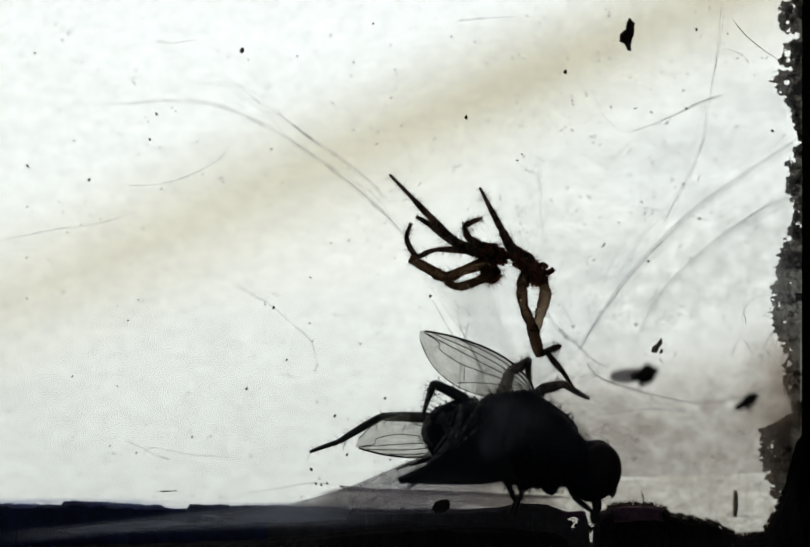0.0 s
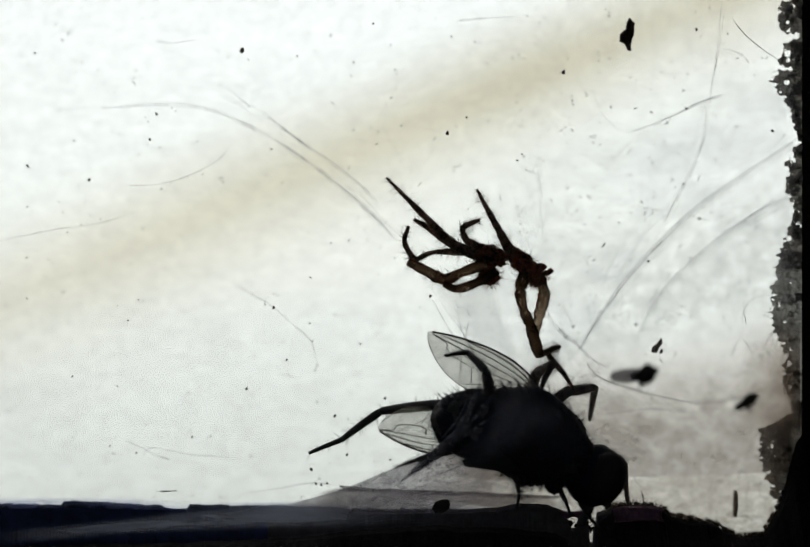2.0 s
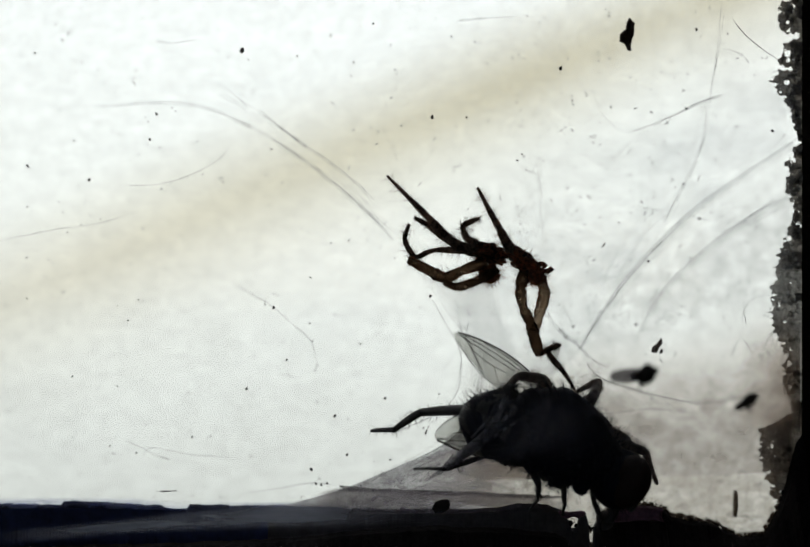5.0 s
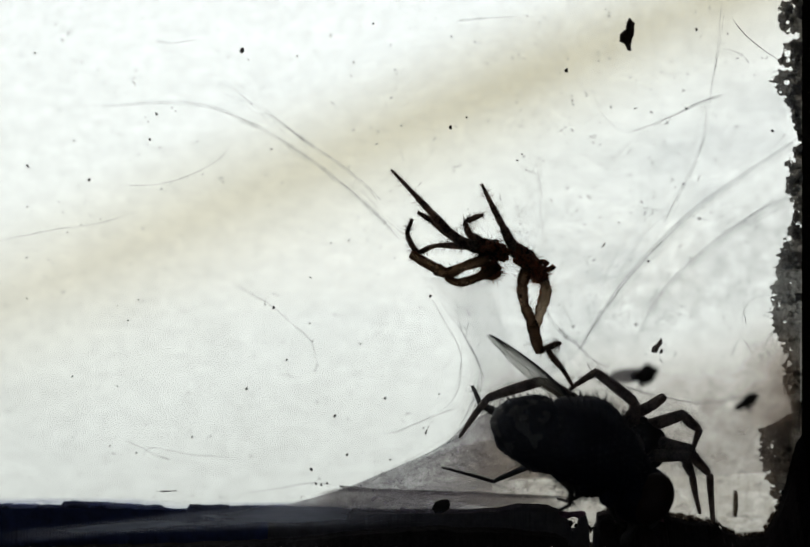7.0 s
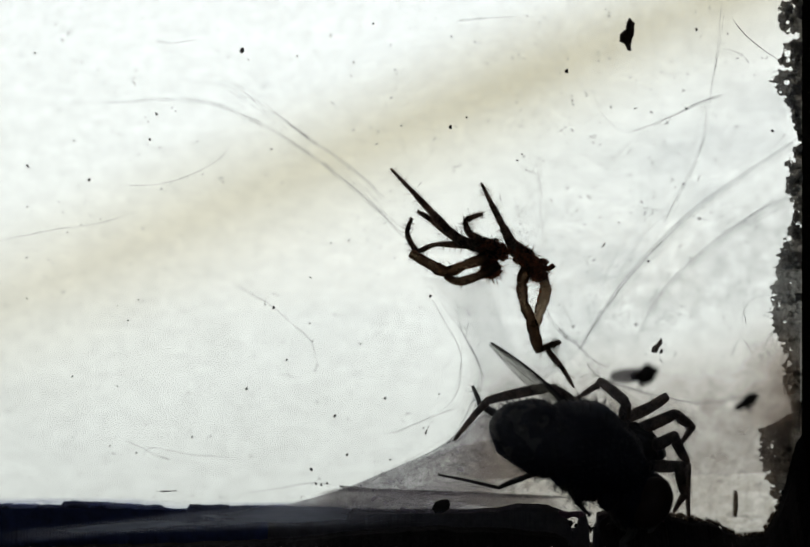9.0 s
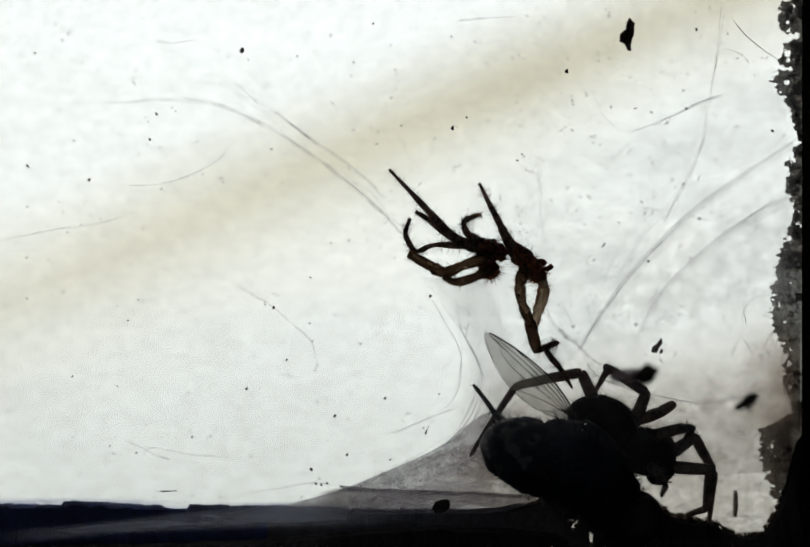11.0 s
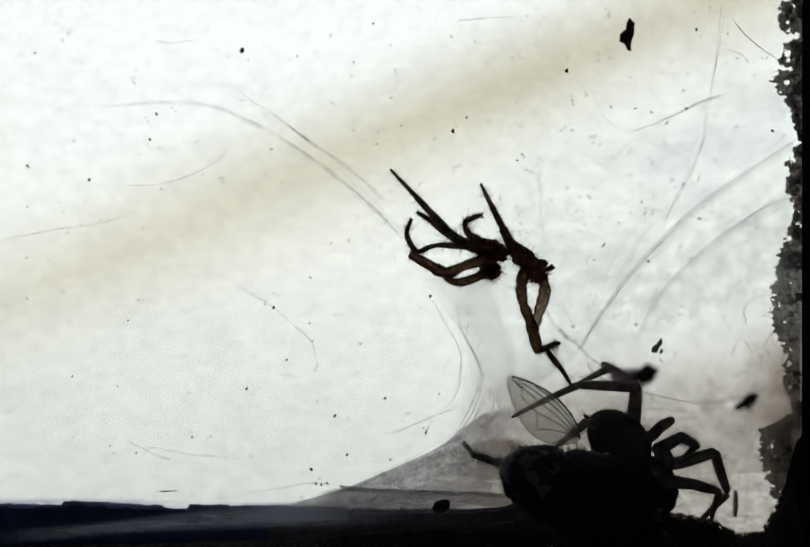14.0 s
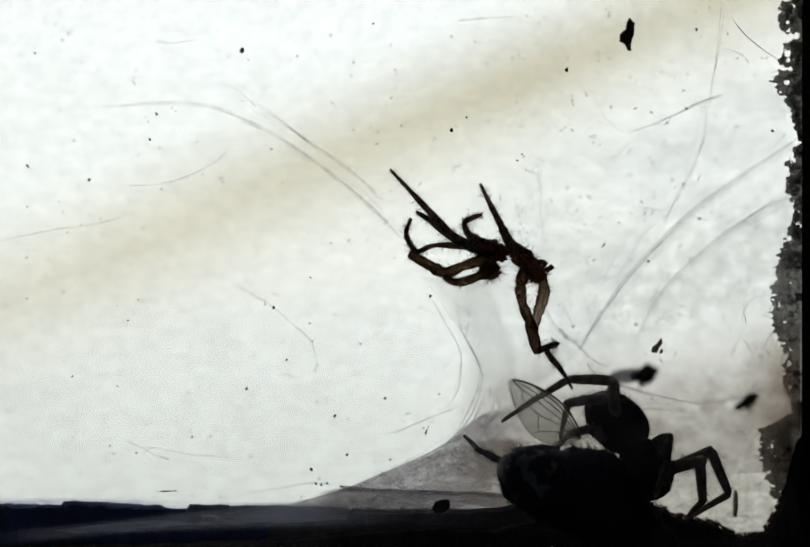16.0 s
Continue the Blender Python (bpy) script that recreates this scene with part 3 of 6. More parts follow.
for px in [(-12.27, 0, 7.88), (-15.59, 0, 4.64), (-12.6, 0, 6.61), (14.39, 0, 12.04), (13.88, 0, 8.14), (18.14, 0, 7.04), (13.72, 0, 4.41), (12.02, 0, 0.61), (-7.81, 0, -5.69), (-4.62, 0, -9.67), (-4.39, 0, -10.38), (-4.11, 0, -10.43), (-2.86, 0, -8.95), (-3.47, 0, -7.04), (-0.99, 0, -6.15), (-6.48, 0, -1.68), (1.25, 0, -1.12)]:
    speck(px, 0.068)
for px in [(-18.65, 0, 5.33), (-5.33, 0, 10.74), (-1.58, 0, 12.32), (3.04, 0, 7.7), (11.12, 0, 0.66), (7.22, 0, 3.62), (-13.16, 0, -1.3), (-13.67, 0, -2.32), (-10.51, 0, -8.06), (-14.57, 0, -8.49), (-4.69, 0, -2.45), (-4.57, 0, -3.34), (-16.35, 0, 6.56), (-2.22, 0, -3.47), (-3.67, 0, 1.51), (-3.85, 0, -10.36), (4.57, 0, -9.13), (5.77, 0, 5.89), (0.92, 0, -7.63), (1.07, 0, -7.76), (1.15, 0, -7.58), (1.02, 0, -7.88)]:
    speck(px, 0.046)
speck((-8.04, 0, 11.02), 0.12, "larger black dirt speck on the glass")


def scatter(name, label, count, seed, size, material, area, bias=0.0, flat=False, under=None, clump=1):
    rnd = random.Random(seed)
    bm = bmesh.new()
    x0, x1, z0, z1 = area
    for _ in range(count):
        x, z = rnd.uniform(x0, x1), z0 + (z1 - z0) * rnd.random() ** (1 + bias)
        if noise.noise(Vector((x * 0.35, seed, z * 0.35))) < rnd.uniform(-0.5, 0.25):
            continue
        if under and z > profile(under, x) - 0.05:
            continue
        r = size * rnd.uniform(0.25, 1.0) ** 2.5 + 0.008
        for _ in range(rnd.randint(1, clump) if flat else 0):
            x, z, r = x + rnd.gauss(0, 1.1) * r, z + rnd.gauss(0, 1.1) * r, r * rnd.uniform(0.75, 1.1)
            long, turn = rnd.uniform(0.7, 1.9), rnd.uniform(0, 3.14)
            rim = []
            for j in range(8):
                a, k = 2 * math.pi * j / 8, r * rnd.uniform(0.5, 1.2)
                u, w = math.cos(a) * k * long, math.sin(a) * k
                rim.append(bm.verts.new(V((x + u * math.cos(turn) - w * math.sin(turn), rnd.uniform(-0.035, -0.012), z + u * math.sin(turn) + w * math.cos(turn)))))
            bm.faces.new(rim)
        if not flat:
            blob(bm, (x, -0.02, z), (r * rnd.uniform(0.7, 2.0), 0.03, r), Matrix.Rotation(rnd.uniform(0, 3.14), 3, "Y"), 0.6, 1, freq=2.0)
    return tagged(part(name, bm, material), label, "dirt", kind="stuff")


scatter("fine_dirt", "fine dark grit scattered over the glass", 260, 4, 0.04, SPECK, (-20, 19, -11.5, 13.4))
scatter("pale_dirt", "pale dust spots scattered over the glass", 1900, 9, 0.055, PALE_SPECK, (-20, 19, -12.5, 13.4), flat=True, clump=3)
scatter("dirt_smudges", "grey smudges of dirt on the glass", 330, 33, 0.085, SMUDGE, (-20, 19, -12.0, 13.4), flat=True, clump=6)
scatter("dirt_smudges", "grey dust caught in the veil of silk", 620, 34, 0.075, SMUDGE, (7.5, 19.0, -10.5, -1.0), flat=True, clump=5)
scatter("dirt_smudges", "grey dust caught in the silk beside the stile", 520, 36, 0.07, SMUDGE, (5.0, 19.0, -1.0, 11.0), flat=True, clump=5)
scatter("edge_flecks", "flecks of dirt along the paint edge", 260, 19, 0.026, SPECK, (-20, 3, -11.5, -10.9), 1.2)
scatter("corner_grit", "grit gathered above the window rail", 4200, 14, 0.03, SPECK, (-3.5, 8.0, -12.0, -8.6), 0.9, under=[(-3.67, 0, -10.87), (-3.16, 0, -10.64), (-0.61, 0, -9.59), (1.68, 0, -8.6), (8.06, 0, -8.44)])
scatter("corner_grit", "grit gathered in the lower window corner", 420, 15, 0.03, SPECK, (9.0, 18.3, -12.8, -7.0), 0.5)


def film_sheet(name, label, material, outline, y, category, parent=None, bulge=0.0, kind=""):
    """A sheet between an upper and a lower curve, cut into a grid, with a slight bulge."""
    upper, lower = ([V(p) for p in curve] for curve in outline)
    n, m = 36, 14
    a, b = smooth_line(upper, 8), smooth_line(lower, 8)
    pick = lambda line, u: line[min(int(u * (len(line) - 1)), len(line) - 2)].lerp(line[min(int(u * (len(line) - 1)), len(line) - 2) + 1], u * (len(line) - 1) - min(int(u * (len(line) - 1)), len(line) - 2))
    bm = bmesh.new()
    grid, uv = [], bm.loops.layers.uv.new("UVMap")
    for i in range(n + 1):
        u = i / n
        p, q = pick(a, u), pick(b, u)
        grid.append([bm.verts.new(p.lerp(q, j / m) + Vector((0, -bulge * MM * math.sin(math.pi * j / m) * math.sin(math.pi * u) + 0.00002 * noise.noise(Vector((u * 9, j * 0.7, 2))), 0))) for j in range(m + 1)])
    for i in range(n):
        for j in range(m):
            f = bm.faces.new((grid[i][j], grid[i + 1][j], grid[i + 1][j + 1], grid[i][j + 1]))
            for loop, (di, dj) in zip(f.loops, ((0, 0), (1, 0), (1, 1), (0, 1))):
                loop[uv].uv = ((i + di) / n, (j + dj) / m)
    ob = part(name, bm, material, parent, label)
    return ob if parent else tagged(ob, category=category, kind=kind)


film_sheet("dirt_film", "thin smeared dirt film on the glass", SMEAR, ([(-20.74, -0.08, 13.99), (-7.24, -0.08, 13.99), (5.5, -0.08, 13.99), (19.47, -0.08, 13.99)], [(-20.74, -0.08, -11.62), (-7.24, -0.08, -11.62), (5.5, -0.08, -13.02), (19.47, -0.08, -13.28)]), 0, "dirt", kind="structure")
film_sheet("rain_film", "dried rain spots and dust on the glass", CLOUD, ([(-20.68, -0.3, 13.95), (-7.22, -0.3, 13.95), (5.49, -0.3, 13.95), (19.41, -0.3, 13.95)], [(-20.68, -0.3, -11.59), (-7.22, -0.3, -11.59), (5.49, -0.3, -12.98), (19.41, -0.3, -13.24)]), 0, "dirt", kind="structure")

# Film tinted with the pale blue highlight seen along the paint edge.
film_sheet("paint_edge_highlight", "film carrying the paint edge's blurred blue highlight", EDGE_FILM, ([(-20.46, -0.2, -11.02), (-16.13, -0.2, -10.97), (-12.31, -0.2, -11.02), (-8.5, -0.2, -11.17), (-3.66, -0.2, -11.27)], [(-20.46, -0.2, -11.58), (-16.13, -0.2, -11.58), (-12.31, -0.2, -11.63), (-8.5, -0.2, -11.63), (-3.66, -0.2, -11.68)]), 0, "paint", kind="structure")

film_sheet("grime_film", "grey brown grime on the glass above the paint", GRIME_FILM, ([(-4.67, -0.4, -10.89), (-3.15, -0.4, -10.48), (-0.61, -0.4, -10.56), (2.94, -0.4, -10.68), (5.48, -0.4, -10.83), (8.27, -0.4, -10.99)], [(-4.67, -0.4, -11.74), (-3.15, -0.4, -11.79), (-0.61, -0.4, -11.74), (2.94, -0.4, -11.79), (5.48, -0.4, -11.92), (8.27, -0.4, -12.05)]), 0, "dirt", kind="structure")

# ---- the cobweb ----
web = tagged(new("cobweb"), "grey dusty cobweb strung across the window corner", "cobweb")
film_sheet("silk_sheet", "dense dusty funnel of grey silk", SHEET,
           ([(-6.14, -1, -11.35), (-3.12, -1, -10.5), (-0.6, -1, -9.46), (1.66, -1, -8.48), (3.12, -1, -7.2), (4.43, -1, -6.57), (6.95, -1, -6.82)], [(-6.07, -1.9, -11.59), (-3.08, -1.9, -11.46), (-0.6, -1.9, -11.51), (1.64, -1.9, -11.56), (3.08, -1.9, -11.51), (4.38, -1.9, -11.46), (6.86, -1.9, -11.46)]), 0, "", web, 0.5)
film_sheet("silk_sheet", "thin brown silk veil stretched behind the fly", VEIL,
           ([(2.43, -0.7, -4.32), (4.45, -0.7, -3.06), (6.97, -0.7, -2.81), (9.5, -0.7, -2.3), (12.79, -0.7, -2.05), (15.57, -0.7, -1.54), (17.59, -0.7, -0.78), (19.23, -0.7, -0.28)], [(1.92, -0.7, -10.16), (4.45, -0.7, -10.16), (6.97, -0.7, -10.11), (9.5, -0.7, -10.11), (12.79, -0.7, -10.08), (15.57, -0.7, -10.01), (17.59, -0.7, -9.93), (19.1, -0.7, -9.86)]), 0, "", web, 0.1)
film_sheet("silk_sheet", "thin grey silk veil stretched before the fly", FRONT_VEIL,
           ([(0.81, -8.6, -5.21), (2.62, -8.6, -3.63), (4.88, -8.6, -3.41), (7.13, -8.6, -3.63), (9.39, -8.6, -3.86), (12.1, -8.6, -4.76), (15.03, -8.6, -5.21)], [(-0.09, -8.6, -9.73), (2.62, -8.6, -9.5), (4.88, -8.6, -9.39), (7.13, -8.6, -9.28), (9.39, -8.6, -9.28), (12.1, -8.6, -9.28), (15.03, -8.6, -9.28)]), 0, "", web, 0.3)
film_sheet("silk_sheet", "faint silk haze between the husk and the stile", HAZE,
           ([(-0.35, -1.15, 2.24), (2.91, -1.15, 5.75), (6.68, -1.15, 8.77), (10.45, -1.15, 10.27), (14.97, -1.15, 11.03), (19.24, -1.15, 10.52)], [(2.79, -1.15, -6.56), (5.43, -1.15, -6.05), (8.44, -1.15, -4.04), (10.45, -1.15, -0.78), (13.97, -1.15, 2.86), (19.29, -1.15, 6.56)]), 0, "", web, 0.3)
film_sheet("silk_sheet", "thin brown silk close to the corner grit", CORNER_VEIL,
           ([(0.41, -0.5, -9.4), (2.94, -0.5, -8.39), (5.47, -0.5, -8.13), (9.27, -0.5, -9.83), (13.08, -0.5, -9.84), (15.61, -0.5, -9.78), (18.65, -0.5, -9.69)], [(-1.62, -0.5, -10.92), (2.94, -0.5, -11.3), (5.47, -0.5, -11.93), (7.5, -0.5, -13.71), (13.08, -0.5, -13.71), (15.61, -0.5, -13.71), (18.65, -0.5, -13.71)]), 0, "", web, 0.1)
# Silk film that also paints the corner's shade, denser towards the stile.
film_sheet("silk_sheet", "thin brown silk and corner shade against the stile", STILE_SHADE_VEIL,
           ([(15.61, -0.5, -2.81), (16.88, -0.5, -2.31), (18.14, -0.5, -1.8), (19.38, -0.5, -1.55)], [(16.12, -0.5, -8.13), (17.13, -0.5, -8.01), (18.4, -0.5, -8.01), (19.38, -0.5, -8.01)]), 0, "", web, 0.05)
film_sheet("silk_sheet", "pale streak of silk over the dark paint", STREAK,
           ([(-19.8, -2.6, -12.23), (-15.61, -2.6, -11.86), (-11.92, -2.6, -11.39), (-8.96, -2.6, -11.03), (-6.01, -2.6, -10.76), (-4.53, -2.6, -10.71), (-2.07, -2.6, -10.86), (0.89, -2.6, -10.96), (4.83, -2.6, -11.01)], [(-19.8, -2.6, -13.12), (-15.61, -2.6, -12.69), (-11.92, -2.6, -12.43), (-8.96, -2.6, -12.36), (-6.01, -2.6, -12.28), (-4.53, -2.6, -12.24), (-2.07, -2.6, -12.14), (0.89, -2.6, -12.09), (4.83, -2.6, -12.14)]), 0, "", web, 0.2)
film_sheet("silk_sheet", "thin hanging wall of silk below the husk", FUNNEL,
           ([(0.4, -1.3, -0.03), (1.65, -1.3, -1.53), (2.53, -1.3, -3.03), (2.71, -1.3, -4.79), (2.41, -1.3, -6.29), (1.65, -1.3, -8.35)], [(4.39, -1.6, -0.27), (4.89, -1.6, -1.77), (5.39, -1.6, -3.27), (5.64, -1.6, -4.77), (5.64, -1.6, -6.27), (5.39, -1.6, -7.76)]), 0, "", web, 0.1)

film_sheet("silk_sheet", "faint web of silk between the folds and the gnats", THIN_WEB,
           ([(7.7, -1.05, -2.79), (9.96, -1.05, 0.48), (12.98, -1.05, 3.24), (16, -1.05, 5.26), (19.01, -1.05, 7.02)], [(7.7, -1.05, -5.81), (10.97, -1.05, -4.8), (13.73, -1.05, -4.3), (16.25, -1.05, -4.05), (19.14, -1.05, -3.29)]), 0, "", web, 0.1)
film_sheet("silk_sheet", "soft fold of thin silk running to the stile", FOLD,
           ([(10.88, -0.8, -4.06), (11.51, -0.8, -2.55), (12.52, -0.8, -0.78), (14.03, -0.8, 0.73), (15.55, -0.8, 1.99), (17.31, -0.8, 3.13), (19.08, -0.8, 4.06)], [(11.13, -0.8, -4.21), (11.81, -0.8, -2.8), (12.9, -0.8, -1.14), (14.54, -0.8, 0.35), (16.05, -0.8, 1.59), (17.82, -0.8, 2.65), (19.21, -0.8, 3.31)]), 0, "", web, 0.1)
film_sheet("silk_sheet", "soft fold of thin silk running to the stile", FOLD,
           ([(8.27, -0.9, -3.81), (9.22, -0.9, -2.29), (10.48, -0.9, -0.48), (12, -0.9, 1.29), (14.01, -0.9, 3.2), (16.28, -0.9, 4.81), (19.25, -0.9, 6.73)], [(8.72, -0.9, -4.06), (9.73, -0.9, -2.8), (10.89, -0.9, -1.08), (12.5, -0.9, 0.73), (14.42, -0.9, 2.65), (16.53, -0.9, 4.21), (19.25, -0.9, 5.97)]), 0, "", web, 0.1)


def thread(points, width, material=None, wander=0.05, seed=0):
    bm = bmesh.new()
    line = smooth_line([V(p) for p in points], 10)
    n = len(line)
    line = [p + Vector((noise.noise(Vector((k * 0.17, seed, 1))), noise.noise(Vector((k * 0.2, seed, 5))), noise.noise(Vector((k * 0.17, seed, 9))))) * wander * MM for k, p in enumerate(line)]
    tube(bm, line, [width * MM * (0.55 + 0.5 * abs(noise.noise(Vector((k * 0.3, seed, 3))))) * (0.25 + 0.75 * math.sin(math.pi * (0.08 + 0.84 * k / n))) for k in range(n)], 4)
    return part("thread", bm, material or SILK, web)


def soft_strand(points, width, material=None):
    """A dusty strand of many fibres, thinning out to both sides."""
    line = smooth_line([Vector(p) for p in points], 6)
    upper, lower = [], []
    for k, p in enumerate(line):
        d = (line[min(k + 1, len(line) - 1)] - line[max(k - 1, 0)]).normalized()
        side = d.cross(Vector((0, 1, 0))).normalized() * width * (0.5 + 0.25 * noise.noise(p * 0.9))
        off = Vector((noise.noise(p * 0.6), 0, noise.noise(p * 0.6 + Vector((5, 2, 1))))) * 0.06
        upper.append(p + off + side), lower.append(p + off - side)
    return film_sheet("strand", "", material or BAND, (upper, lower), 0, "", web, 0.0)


def lace(points, width, count, size=0.009, seed=0, material=None):
    """A dusty strand: many short fine fibres lying along a curve, thicker where dust has caught."""
    rnd = random.Random(seed)
    line = smooth_line([V(p) for p in points], 8)
    n = len(line)
    bm = bmesh.new()
    for k in range(count):
        a = rnd.randrange(0, max(n - 5, 1))
        b = min(a + rnd.randrange(5, max(n // 2, 7)), n - 1)
        off = [Vector((rnd.gauss(0, 1), rnd.gauss(0, 0.6), rnd.gauss(0, 1))) * width * 0.5 * MM for _ in range(2)]
        run = [p + off[0].lerp(off[1], j / (b - a)) + Vector((noise.noise(p * 4000 + off[0] * 9e4), 0, noise.noise(p * 4000 + off[1] * 9e4))) * 0.02 * MM for j, p in enumerate(line[a:b + 1])]
        tube(bm, run, [0.85 * size * MM * rnd.uniform(0.5, 1.2) * (0.5 + 1.0 * abs(noise.noise(p * 2500))) for p in run], 3)
    for k in range(count // 3):
        p = rnd.choice(line) + Vector((rnd.gauss(0, 1), 0, rnd.gauss(0, 1))) * width * 0.4 * MM
        r = size * rnd.uniform(0.8, 2.2)
        blob(bm, p / MM, (r * 1.5, r, r), Matrix.Rotation(rnd.uniform(0, 3), 3, "Y"), 0.8, 1, freq=2.0)
    return tagged(part("strand", bm, material or LACE, web), kind="stuff")


# the strands that hang on the husk and sway with it
SWAYING = []
for j, (line, width, count, size) in enumerate((
        ([(-6.95, -1.5, 8.05), (-5.55, -1.5, 7.1), (-4.35, -1.5, 6.22), (-2.95, -1.5, 5.27), (-1.9, -1.5, 4.4), (-1.12, -1.5, 3.52)], 0.14, 22, 0.012),
        ([(-6.95, -1.5, 8.05), (-6.22, -1.5, 7.57), (-5.55, -1.5, 7.1), (-4.35, -1.5, 6.15)], 0.07, 16, 0.017),
        ([(-8.6, -1.5, 7.7), (-6.95, -1.5, 7.1), (-5.2, -1.5, 6.05), (-3.65, -1.5, 4.92), (-2.25, -1.5, 3.8), (-1.02, -1.5, 2.65), (-0.15, -1.5, 1.7)], 0.14, 34, 0.012),
        ([(-17.15, -1.5, 8.15), (-14.1, -1.5, 8.22), (-11.47, -1.5, 8.37), (-9.75, -1.5, 8.22), (-8.35, -1.5, 7.8), (-6.95, -1.5, 7.1)], 0.16, 20, 0.01),
        ([(-12.35, -1.5, 8.4), (-10.77, -1.5, 9.2), (-9.92, -1.5, 9.07), (-8.6, -1.5, 9.25), (-7.65, -1.5, 8.57), (-6.95, -1.5, 8.05)], 0.2, 18, 0.01),
        ([(-8.85, -1.5, 8.97), (-7.85, -1.5, 8.47), (-7.1, -1.5, 8.05), (-6.1, -1.5, 7.22)], 0.5, 28, 0.009),
        ([(-7.1, -1.5, 8.47), (-6.95, -1.5, 8.92), (-6.8, -1.5, 9.22)], 0.2, 11, 0.014),
        ([(-5.6, -1.5, 9.97), (-5.37, -1.5, 8.92), (-5.12, -1.5, 8.22)], 0.12, 5, 0.009),
        ([(-2.35, -1.5, 4.72), (-1.72, -1.5, 3.77), (-1.22, -1.5, 3.22)], 0.12, 6, 0.01),
        ([(-1.1, -1.5, 7.85), (-0.47, -1.5, 6.67), (0.15, -1.5, 5.47)], 0.15, 5, 0.009),
        ([(-3.6, -1.5, 5.22), (-2.35, -1.5, 4.22), (-0.97, -1.5, 2.85), (-0.22, -1.5, 1.85)], 0.3, 18, 0.01))):
    SWAYING.append(lace(line, width, count, size, 60 + j))
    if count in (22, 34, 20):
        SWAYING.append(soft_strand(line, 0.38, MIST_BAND))
